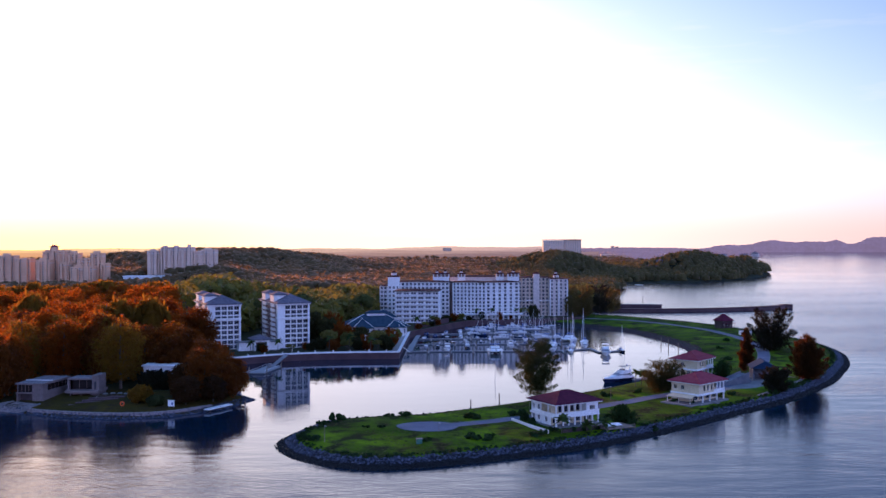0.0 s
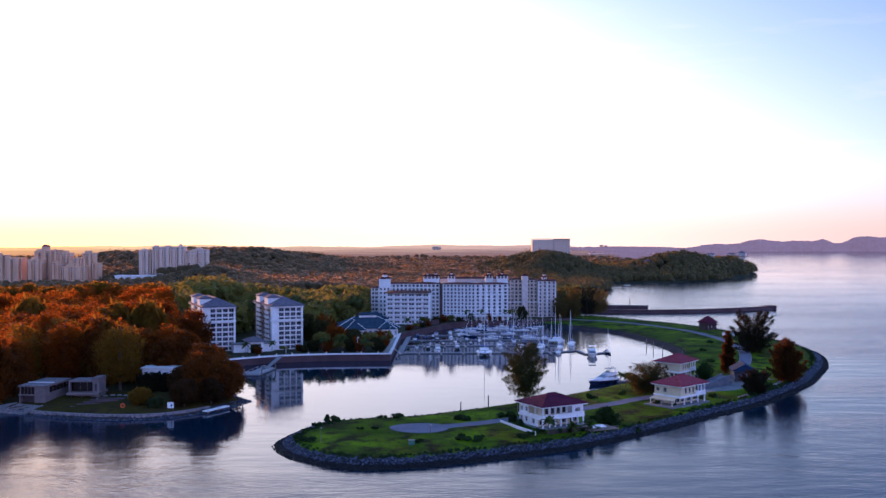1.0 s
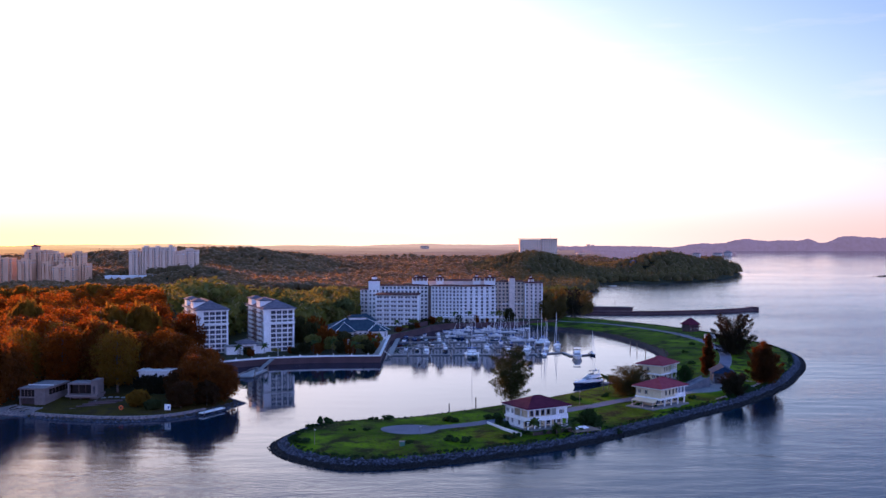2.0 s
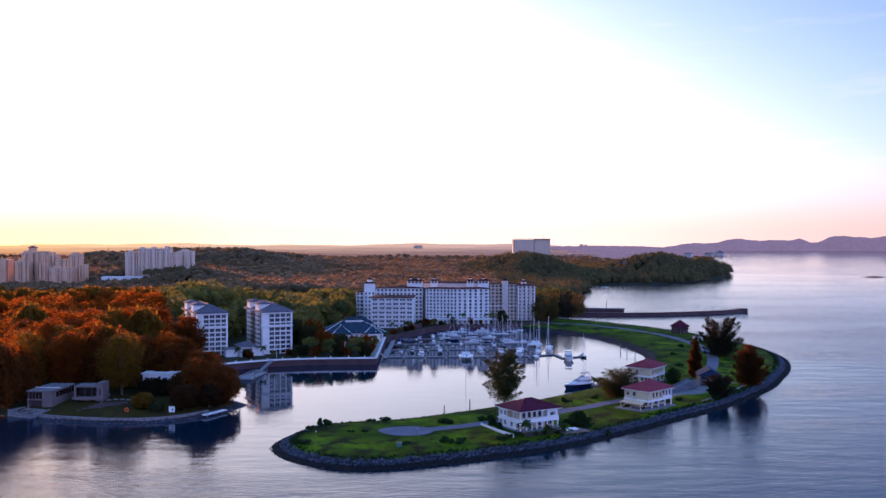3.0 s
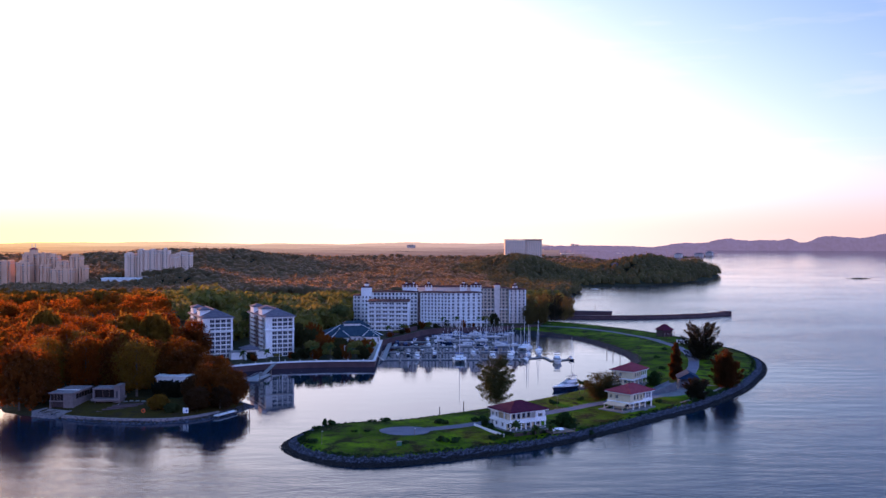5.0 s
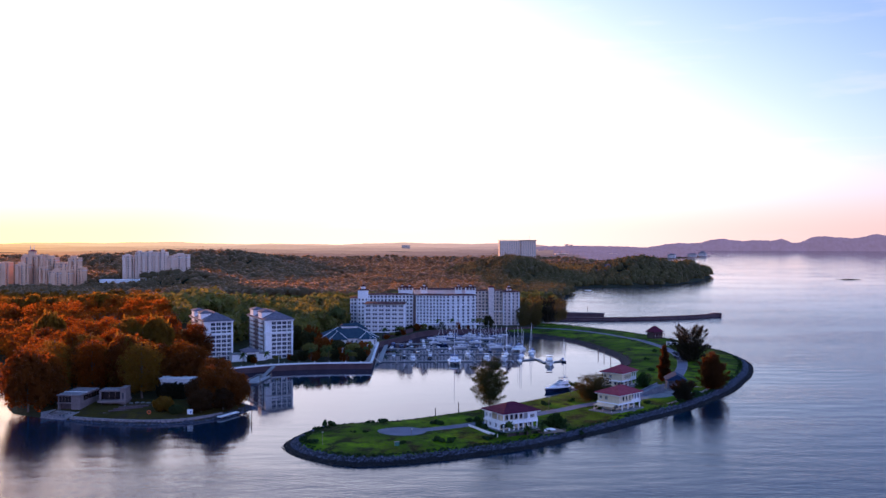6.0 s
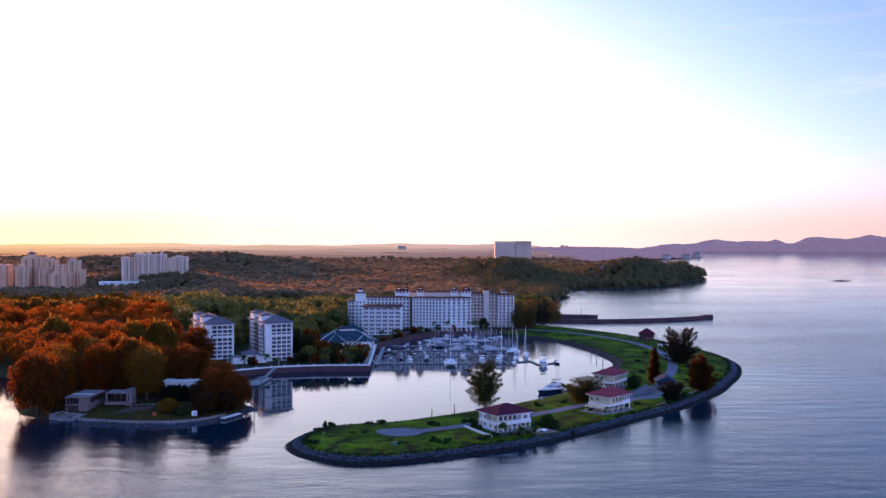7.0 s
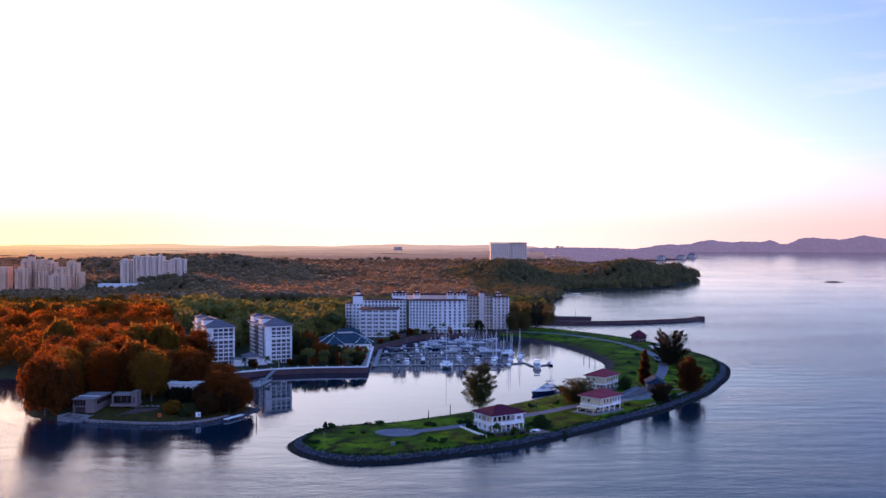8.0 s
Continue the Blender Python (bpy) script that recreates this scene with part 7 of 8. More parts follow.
plant("plume", LEAF_GREEN, 39, 128.5, 437.0, 2.6, 8.0, 4.2, "small dark tree beside the red-roofed villa", 4000, 0.26)
plant("plume", LEAF_GREEN, 42, 62.5, 331.0, 2.2, 6.5, 5.0, "low rounded dark green tree on the lawn", 5000, 0.26)
for x, y, h, r in ((104, 768, 16, 7), (113, 776, 18, 8)):
    plant("vase", LEAF_HILL, 36, x, y, 4.0, h, r, "airy brown casuarina beside the hotel", 7000, 0.34, "trees at the breakwater")
for x, y, h, r in ((118, 782, 24, 9), (132, 800, 26, 11), (142, 812, 23, 9), (108, 806, 25, 10), (151, 832, 20, 8), (124, 826, 25, 10)):
    plant("vase", LEAF_DUSK if h > 25 else LEAF_HILL, 31, x, y, 3.0, h, r * 0.85, "dark brown casuarina at the root of the breakwater", 5000, 0.36, "trees at the breakwater")


def palm(m, label, h, seed, group="small palms by the villa"):
    t = thing("palm_tree", label, "palm", m, group)
    r = random.Random(seed)
    part("trunk", Shape().tube((0, 0, -0.4), (0.2, 0.1, h * 0.5), 0.17, 0.14, 7).tube((0.2, 0.1, h * 0.5), (0.3, 0, h), 0.14, 0.11, 7), BARK, t)
    for k in range(18):
        a = k * math.tau / 18 * 2.4 + r.uniform(-0.2, 0.2)
        L = r.uniform(2.6, 3.8)
        e = r.uniform(-0.25, 1.25)
        s = Shape()
        prev = None
        n = 7
        for i in range(n):
            u = i / (n - 1)
            z = h + L * u * math.sin(e) - 1.6 * u * u
            rad = L * u * math.cos(e * 0.8)
            wdt = 0.75 * math.sin(math.pi * (0.12 + 0.85 * u))
            cx, cy = 0.3 + rad * math.cos(a), rad * math.sin(a)
            nx, ny = -math.sin(a) * wdt, math.cos(a) * wdt
            row = [(cx + nx, cy + ny, z - 0.22), (cx, cy, z), (cx - nx, cy - ny, z - 0.22)]
            if prev:
                s.add(prev + row, [(0, 1, 4, 3), (1, 2, 5, 4)])
            prev = row
        part("frond", s, LEAF_PALM, t)
    return t


for i, (x, y, h) in enumerate(((38.8, 311.8, 4.8), (47.5, 315.0, 2.6), (53.5, 318.0, 2.8), (133.5, 445.0, 5.0), (83.0, 410.0, 6.5), (86.0, 412.5, 5.5))):
    palm(at(x, y, 2.5), "small green palm in the villa garden", h, i)

# shrubs and weedy tufts on the grass
SHRUB = {}


def shrub(x, y, r, h, label="low dark green shrub in the rough grass"):
    z = float(spit_height(np.array([x]), np.array([y]))[0])
    kind = int(x * 7 + y * 3) % 4
    if kind not in SHRUB:
        rs = random.Random(40 + kind)
        c = [((rs.uniform(-0.9, 0.9), rs.uniform(-0.6, 0.6), rs.uniform(0.1, 0.7)), rs.uniform(0.18, 0.42)) for k in range(9)]
        s = single("shrub", quads_mesh("shrub", leaf_cloud(5 + kind, [p for p, _ in c], [q for _, q in c], 520, 0.15, 1.8, 0.5), LEAF_GREEN), LEAF_GREEN, label, "shrub", group="shrubs on the spit", m=pose(x, y, z - 0.1) @ Matrix.Diagonal((r, r, h, 1)))
        SHRUB[kind] = s
    else:
        s = copy_thing(SHRUB[kind], Matrix())
        s.matrix_world = pose(x, y, z - 0.1, 0, 0, (x * 37 + y * 11) % 360) @ Matrix.Diagonal((r, r, h, 1))
    return s


for x, y, r, h in ((-37.5, 338, 2.6, 2.8), (-42.5, 330.5, 1.6, 1.6), (-45.8, 322, 1.2, 1.2), (-13.5, 346, 2.6, 2.0), (-20, 345, 1.8, 1.4), (-26.5, 322, 1.3, 1.1), (-21, 321.5, 1.4, 1.1), (10, 339, 2.8, 2.6), (26, 342, 3.0, 2.6),
                   (20.5, 381, 2.6, 2.2), (9.5, 304, 3.0, 2.0), (14, 303, 2.6, 2.0), (-5, 301, 1.8, 1.0), (30, 308, 2.2, 1.6), (-42, 304, 2.4, 1.6), (-46, 310, 2.2, 1.4), (66, 385, 2.2, 2.4), (47, 341, 2.0, 2.2), (90, 371, 1.8, 1.8), (72, 324, 2.0, 1.6), (58, 322, 1.8, 1.4),
                   (125, 470, 3.0, 2.6), (150, 500, 2.6, 2.0), (160, 550, 2.2, 1.8), (104, 398, 2.4, 2.4), (80, 392, 2.0, 2.0), (176, 590, 2.6, 2.0), (205, 600, 2.8, 2.4), (195, 520, 3.2, 2.8), (178, 470, 2.6, 2.2), (152, 415, 2.6, 2.4), (33, 312.5, 1.4, 1.5), (57, 334, 2.2, 2.6), (36.5, 315.5, 1.5, 1.6), (42.5, 314.8, 1.6, 1.8), (46, 316.6, 1.4, 1.6), (51, 318.8, 1.5, 1.5), (65, 327.5, 1.9, 2.0), (30.5, 327, 1.8, 2.2), (28.5, 333, 2.2, 2.6), (112, 384, 1.5, 1.6), (118, 388, 1.6, 1.8), (96, 366, 1.3, 1.3), (136, 392, 1.8, 2.0), (150, 408, 1.8, 1.8)):
    shrub(x, y, r, h)

# weedy tufts all over the rough grass
rt = np.random.RandomState(12)
tx, ty = rt.uniform(-55, 236, 90000), rt.uniform(272, 800, 90000)
td = inside_distance(tx, ty, SPIT)
rd = np.min(np.hypot(tx[:, None] - ROAD[None, ::3, 0], ty[:, None] - ROAD[None, ::3, 1]), 1)
clump = wavy(tx, ty, 6.0, 4.0) + 0.8 * wavy(tx, ty, 19.0, 1.0)
ok = (td > 7.0) & (rd > 4.6) & (np.hypot((tx + 5.5) / 11.5, (ty - 323.2) / 10.0) > 1) & (clump > rt.uniform(-0.9, 0.9, len(tx)))
for cx, cy, cr in ((45, 330, 15), (101, 377, 16), (122, 447, 13), (144, 424, 15), (203, 680, 11)):
    ok &= np.hypot(tx - cx, ty - cy) > cr
tx, ty = tx[ok][:26000], ty[ok][:26000]
tz = spit_height(tx, ty)
c3 = np.stack([tx, ty, tz + 0.05], -1)
nrm = np.stack([rt.normal(0, 0.1, len(tx)), rt.normal(0, 0.1, len(tx)), np.ones(len(tx))], -1)
nrm /= np.linalg.norm(nrm, axis=1)[:, None]
a = np.cross(nrm, rt.normal(size=nrm.shape))
a /= np.linalg.norm(a, axis=1)[:, None]
b = np.cross(nrm, a)
size = rt.uniform(0.25, 0.7, len(tx))[:, None]
quad = np.stack([c3 - a * size, c3 - b * size * 0.6, c3 + a * size, c3 + b * size * 0.6], 1).reshape(-1, 3)
single("grass_tufts", quads_mesh("grass_tufts", quad, WEED), WEED, "uneven weedy tufts over the rough grass", "grass", "stuff")

# dry brown patches: along the inner bank, round the tip and scattered over the lawn
gx_, gy_ = rt.uniform(-56, 236, 160000), rt.uniform(270, 760, 160000)
gd = inside_distance(gx_, gy_, SPIT)
gi = inside_distance(gx_, gy_, SPIT_CORE)
gr = np.min(np.hypot(gx_[:, None] - ROAD[None, ::3, 0], gy_[:, None] - ROAD[None, ::3, 1]), 1)
field = 0.8 * wavy(gx_, gy_, 9.0, 2.0) + 0.7 * wavy(gx_, gy_, 27.0, 5.0) + 0.3 * wavy(gx_, gy_, 3.0, 1.0)
field = field + 0.9 * np.clip(1 - (gd - 6) / 7.0, 0, 1) * (gx_ < 30) + 0.8 * np.clip(1 - (gd - 6) / 9.0, 0, 1) * (gi > 0)
dry = (gd > 5.4) & (gr > 4.2) & (np.hypot((gx_ + 5.5) / 11.0, (gy_ - 323.2) / 9.5) > 1) & (field > rt.uniform(0.0, 0.9, len(gx_)))
for cx, cy, cr in ((45, 330, 15), (101, 377, 16), (122, 447, 13), (144, 424, 15), (203, 680, 11)):
    dry &= np.hypot(gx_ - cx, gy_ - cy) > cr
gx_, gy_ = gx_[dry][:60000], gy_[dry][:60000]
c3 = np.stack([gx_, gy_, spit_height(gx_, gy_) + 0.06], -1)
nrm = np.stack([rt.normal(0, 0.18, len(gx_)), rt.normal(0, 0.18, len(gx_)), np.ones(len(gx_))], -1)
nrm /= np.linalg.norm(nrm, axis=1)[:, None]
a = np.cross(nrm, rt.normal(size=nrm.shape))
a /= np.linalg.norm(a, axis=1)[:, None]
b = np.cross(nrm, a)
size = rt.uniform(0.2, 0.55, len(gx_))[:, None]
single("dry_grass", quads_mesh("dry_grass", np.stack([c3 - a * size, c3 - b * size * 0.6, c3 + a * size, c3 + b * size * 0.6], 1).reshape(-1, 3), STRAW), STRAW, "dry brown tufts among the rough grass", "grass", "stuff")
# taller weeds hanging over the top of the boulders
ed = smooth_line(SPIT_OUT, False, 0.5)
ex, ey = ed[:, 0], ed[:, 1]
dv = np.gradient(ed, axis=0)
nv = np.stack([dv[:, 1], -dv[:, 0]], -1) / np.hypot(dv[:, 0], dv[:, 1])[:, None]
if inside_distance(ex + nv[:, 0], ey + nv[:, 1], SPIT).mean() < 0:
    nv = -nv
pos = ed + nv * rt.uniform(4.9, 8.4, len(ed))[:, None]
keep = rt.uniform(0, 1, len(ed)) < 0.55 + 0.4 * wavy(ex, ey, 8.0, 3.0)
pos = pos[keep]
weed = leaf_cloud(17, np.stack([pos[:, 0], pos[:, 1], spit_height(pos[:, 0], pos[:, 1]) + 0.2], -1), rt.uniform(0.25, 0.75, len(pos)), 20000, 0.2, 1.8, 0.7, 0.7, False)
single("weeds", quads_mesh("weeds", weed, LEAF_GREEN), LEAF_GREEN, "ragged dark weeds along the top of the boulders", "weeds", "stuff")

# left point: single trees nearest the water
LEFT = [(-138, 406, 31, 10.5, "billow", LEAF_OLIVE), (-97, 384, 22, 8, "billow", LEAF_UMBER), (-90, 389, 16, 7, "billow", LEAF_UMBER), (-105, 386, 15, 6, "billow", LEAF_EMBER), (-99, 398, 24, 9, "billow", LEAF_UMBER),
        (-185.5, 381, 33, 11.5, "billow", LEAF_UMBER), (-191, 395, 26, 9, "billow", LEAF_UMBER), (-181, 391, 24, 9, "billow", LEAF_UMBER), (-183, 402, 27, 9.5, "billow", LEAF_GLOW), (-166, 416, 31, 9.5, "billow", LEAF_GLOW), (-151, 421, 33, 9.5, "billow", LEAF_UMBER),
        (-119, 374, 7, 4.5, "billow", LEAF_OLIVE), (-112, 369, 4, 3.0, "billow", LEAF), (-88, 398, 17, 6.5, "billow", LEAF_UMBER), (-100, 407, 17, 6, "billow", LEAF_EMBER), (-102, 424, 23, 8, "billow", LEAF_UMBER), (-115, 427, 28, 9, "billow", LEAF_UMBER), (-125, 440, 31, 10, "billow", LEAF_GLOW),
        (-101, 372, 12, 5.5, "billow", LEAF_EMBER), (-123, 403, 9, 4.5, "vase", LEAF_DUSK), (-119, 405, 8, 4.0, "vase", LEAF_DUSK), (-112, 402, 8.5, 4.0, "vase", LEAF_DUSK), (-127, 405, 8, 3.5, "vase", LEAF_DUSK), (-92, 379, 12, 5.5, "billow", LEAF_EMBER)]
rng = random.Random(4)
gx = -300.0
while gx < -104:
    gy = 424.0
    while gy < (540 if gx > -222 else 470):
        x, y = gx + rng.uniform(-5, 5), gy + rng.uniform(-5, 5)
        if float(inside_distance(np.array([x]), np.array([y]), COAST_P)[0]) > 9 and x < -0.236 * y - 11:
            LEFT.append((x, y, rng.uniform(26, 35) * (0.88 if x > -150 else 1.0), rng.uniform(8.5, 11), "billow", (LEAF_GLOW, LEAF_GLOW, LEAF_UMBER, LEAF_OLIVE)[rng.randrange(4)]))
        gy += 16
    gx += 16
LEFT_LABELS = {LEAF_GLOW: "feathery casuarina in the shoreside wood, evening glow put in its colour", LEAF_OLIVE: "broad olive casuarina in the shoreside wood", LEAF_UMBER: "dark casuarina in the shoreside wood, dimmer evening glow put in its colour"}
for i, (x, y, h, r, style, mat) in enumerate(LEFT):
    z = float(main_height(np.array([x]), np.array([y]))[0])
    plant(style, mat, 50 + i % 3, x, y, z - 0.2, h, r, LEFT_LABELS.get(mat, "dark tree crowded in the shoreside wood"), 5200, 0.37, "shoreside wood")
for x, y, h, r in ((-97, 642, 27, 10), (-86, 652, 24, 9), (-118, 620, 26, 9), (-60, 690, 24, 9)):
    plant("round", LEAF_LIGHT, 70, x, y, 4.0, h, r, "broad light green tree behind the towers", 3600, 0.55, "trees behind the towers")
# planting by the quay and before the hotel
for i, (x, y, h, r) in enumerate(((-66, 548, 11, 5), (-70, 540, 6, 4), (-62, 538, 6, 4), (-55, 537, 6, 3.6), (-49, 539, 7, 4), (-43, 537, 6, 3.6), (-37, 538, 6, 3.6), (-31, 537, 6, 3.4), (-30, 549, 8, 4), (-29, 574, 8, 3.8), (-120, 519, 5, 3), (-100, 528, 4, 2.6), (-86, 534, 4, 2.6), (-75, 536, 4, 2.6), (-60, 560, 13, 6), (-55, 545, 9, 4.5), (-48, 556, 11, 5), (-44, 543, 8, 4), (-38, 553, 10, 5), (-33, 541, 8, 4), (-31, 560, 10, 4.5), (-36, 578, 7, 4.5), (-48, 578, 8, 5), (-58, 582, 10, 5.5), (-29, 590, 5, 3), (-68, 572, 15, 6.5), (-70, 600, 16, 7), (-52, 598, 6, 4), (-80, 590, 17, 7), (-42, 600, 5, 3.5),
                                   (-6, 702, 6, 3.5), (3, 716, 5, 3.5), (8, 726, 6, 3.5), (14, 733, 5, 3), (30, 739, 6, 2.6), (44, 739, 6, 2.6), (64, 750, 9, 4), (72, 754, 10, 4.5), (-17, 664, 3.5, 2.6), (-13, 675, 4, 2.8), (-8, 684, 3.5, 2.6), (-4, 694, 4, 2.8), (13, 724, 3.5, 2.4), (20, 733, 3.5, 2.4), (52, 741, 3.5, 2.2), (-124, 524, 4, 3), (-103, 535, 4, 3), (-78, 541, 4, 3))):
    style, mat, tone = (("round", LEAF_WOOD, "leafy green"), ("airy", LEAF_OLIVE2, "loose olive"), ("vase", LEAF_UMBER, "spiky brown"))[i % 3]
    plant(style, mat, 60 + i % 2, x, y, 4.0, h, r, tone + " tree planted on the quay", 1500, 0.42, "quayside trees")
for i, (x, y, h) in enumerate(((-64, 532.5, 7.5), (-53, 533.5, 8.0), (-41, 533.5, 7.0), (-29.5, 544, 7.5), (-29, 566, 7.0), (-19, 671, 7.0), (-9, 688, 6.5), (26, 738, 7.5), (38, 739, 8.0), (57, 743, 7.5), (-106, 521, 6.0), (-92, 527, 6.5))):
    palm(at(x, y, 4.0), "tall green palm planted on the quay", h, 20 + i % 3, "palms on the quay")
for x, y in ((-118, 505), (-84, 528), (-44, 536), (-28.5, 556), (-28, 600)):
    t = thing("lamp_post", "slim white lamp post on the quay promenade", "lamp post", at(x, y, 4.0), "quay lamp posts")
    part("pole", Shape().tube((0, 0, 0), (0, 0, 8.5), 0.14, 0.09, 8), WHITE, t)
    part("lamp_head", Shape().box(-0.2, 0.9, -0.14, 0.14, 8.4, 8.65, 0.04), WHITE, t)


# ---- woods ----
def wood_mass(name, label, places, seed, per, leaf, mat):
    """A wood nobody could count: crowns of small tufts joined into one."""
    forms = []
    for k in range(5):
        c, _ = tree_form("round" if k % 2 and seed != 5 else "billow", 200 + k + seed, 1.0, 0.42)
        forms.append(leaf_cloud(300 + k + seed, [p for p, _ in c], [q for _, q in c], per, leaf, 1.2, 0.2, 0.9))
    rng2 = np.random.RandomState(seed)
    out = []
    for x, y, z, h in places:
        a = rng2.uniform(0, math.tau)
        f = forms[rng2.randint(5)]
        c, s = math.cos(a), math.sin(a)
        wide = h * rng2.uniform(0.85, 1.25)
        out.append(np.stack([x + (f[:, 0] * c - f[:, 1] * s) * wide, y + (f[:, 0] * s + f[:, 1] * c) * wide, z + f[:, 2] * h], -1))
    me = quads_mesh(name, np.concatenate(out), mat)
    return single(name, me, mat, label, "woods", "stuff")


rw = np.random.RandomState(8)
n = 5200
xx, yy = rw.uniform(-620, 260, n), rw.uniform(455, 1150, n)
dd = inside_distance(xx, yy, COAST_P)
plat = inside_distance(xx, yy, np.array(outline))
keep = (dd > 6) & (plat < -1) & (np.abs(xx) < yy * 0.56 + 60)
xx, yy = xx[keep][:1900], yy[keep][:1900]
zz = main_height(xx, yy)
west = (xx < -128 - (yy - 460) * 0.25) & (yy < 720)
inland = (xx < -128 - (yy - 460) * 0.25 + 40 * wavy(xx, yy, 50.0, 2.0)) & (yy >= 720)
wood_mass("woodland", "dense dark rainforest behind the towers and hotel", [(x, y, z - 1, rw.uniform(15, 25) * float(np.interp(y, [650, 1000], [1.0, 0.5]))) for x, y, z in zip(xx[~west & ~inland], yy[~west & ~inland], zz[~west & ~inland])], 3, 118, 0.089, LEAF_WOOD)
wood_mass("woodland", "tall feathery wood behind the point, evening glow put in its colour", [(x, y, z - 1, rw.uniform(21, 30) * float(np.interp(y, [480, 640], [1.0, 0.55]))) for x, y, z in zip(xx[west], yy[west], zz[west])], 5, 400, 0.037, LEAF_GLOW)
wood_mass("woodland", "olive-brown forest inland of the point", [(x, y, z - 1, rw.uniform(14, 20) * float(np.interp(y, [720, 1000], [1.0, 0.6]))) for x, y, z in zip(xx[inland], yy[inland], zz[inland])], 9, 115, 0.088, LEAF_OLIVE)
# trees standing on the platform's wooded back part
px_, py_ = rw.uniform(-185, 120, 900), rw.uniform(560, 890, 900)
pin = inside_distance(px_, py_, np.array(outline))
tw = lambda x, y: (-140 < x < -55 and 535 < y < 600) or (-78 < x < -20 and 612 < y < 665) or (-58 < x < 118 and 690 < y < 808) or (x > -22 and y < 810)
pts = [(x, y, 3.9, rw.uniform(15, 25)) for x, y, d in zip(px_, py_, pin) if d > 4 and not tw(x, y) and not (x > -70 and y < 612) and not (x > -62 and 600 < y < 700)]
wood_mass("woodland", "dark trees crowding behind towers and clubhouse", pts, 4, 160, 0.078, LEAF_WOOD)


n = 26000
xx, yy = rw.uniform(-60, 700, n), rw.uniform(1120, 2050, n)
dd = inside_distance(xx, yy, COAST_P)
rise = bump_at(xx, yy, 188, 1540, 90, 170, 33) + bump_at(xx, yy, 442, 1620, 115, 100, 34, 20) + bump_at(xx, yy, 525, 1690, 80, 90, 32)
hill = ((xx > 0.05 * yy + 45 + 12 * wavy(xx, yy, 30.0, 2.0)) | (rise + 3 * wavy(xx, yy, 40.0, 1.0) > 5)) & (xx > yy * 0.03 - 60) & (dd > 2)
BUILT = ((-620, -455, 1275, 1335), (-420, -318, 1316, 1372), (-440, -376, 1284, 1316), (270, 385, 2590, 2640))
sel = np.flatnonzero(hill)[:4200]
nh = len(sel)
xx, yy = xx[sel], yy[sel]
zz = main_height(xx, yy)
def canopy(name, label, places, mat, seed, fringe=0, leaf=0.9, flat=1.0, broad=1.0):
    """A far wood as a closed, lumpy roof of crowns, with loose tufts that break its outline."""
    rc = np.random.RandomState(seed)
    seg, rings = 6, ((1.0, 0.2), (0.90, 0.62), (0.48, 0.92))
    forms = []
    for k in range(8):
        v = []
        for rad, z in rings:
            for i in range(seg):
                a = (i + 0.5 * (len(v) // seg % 2)) * math.tau / seg
                q = rad * rc.uniform(0.72, 1.22)
                v.append((q * math.cos(a), q * math.sin(a), z * rc.uniform(0.88, 1.12)))
        v.append((rc.uniform(-0.1, 0.1), rc.uniform(-0.1, 0.1), 1.0))
        forms.append(np.array(v))
    faces = []
    for j in range(len(rings) - 1):
        faces += [(j * seg + i, j * seg + (i + 1) % seg, (j + 1) * seg + (i + 1) % seg, (j + 1) * seg + i) for i in range(seg)]
    top = (len(rings) - 1) * seg
    caps = np.array([(top + i, top + (i + 1) % seg, top + seg) for i in range(seg)])
    faces = np.array(faces)
    V, Q, T, loose, nv = [], [], [], [], 0
    for x, y, z, h in places:
        f = forms[rc.randint(8)]
        a, w = rc.uniform(0, math.tau), h * rc.uniform(0.38, 0.56) * broad
        c, q = math.cos(a), math.sin(a)
        V.append(np.stack([x + (f[:, 0] * c - f[:, 1] * q) * w, y + (f[:, 0] * q + f[:, 1] * c) * w, z + (1 - flat + f[:, 2] * flat) * h * 0.88], -1))
        Q.append(faces + nv)
        T.append(caps + nv)
        nv += len(f)
        if fringe:
            loose.append((x, y, z + h * 0.55, w))
    me = bpy.data.meshes.new(name)
    me.from_pydata(np.concatenate(V).tolist(), [], np.concatenate(Q).tolist() + np.concatenate(T).tolist())
    me.materials.append(mat)
    me.polygons.foreach_set("use_smooth", [True] * len(me.polygons))
    single(name, me, mat, label, "woods", "stuff")
    if fringe:
        c3 = np.array(loose)
        tufts = leaf_cloud(seed + 1, c3[:, :3], c3[:, 3] * 1.12, fringe * len(c3), leaf, 1.3, 0.3, 1.0, True)
        single("tree_tops", quads_mesh("tree_tops", tufts, mat), mat, "loose leafy tops over the far wood", "woods", "stuff")


hill_places = [(x, y, z - 1, rw.uniform(9, 15) * float(np.interp(x, [520, 585], [1.0, 1.45]))) for x, y, z in zip(xx[:nh], yy[:nh], zz[:nh])]
canopy("woodland", "dark green wooded hill and headland beyond the marina", hill_places, LEAF_HILL, 6, 28, 0.84)
# the wide forest inland
n = 60000
az, inv = np.radians(rw.uniform(-33, 22, n)), rw.uniform(1 / 1100.0, 1 / 2700.0, n)
dep = 1 / inv
fx, fy = np.tan(az) * dep, dep
rise = bump_at(fx, fy, 188, 1540, 90, 170, 33)
ok = (inside_distance(fx, fy, COAST_P) > 4) & ~((fx > 0.05 * fy + 45 + 12 * wavy(fx, fy, 30.0, 2.0)) & (fy < 2050)) & ~((rise > 8) & (fx > fy * 0.03 - 60))
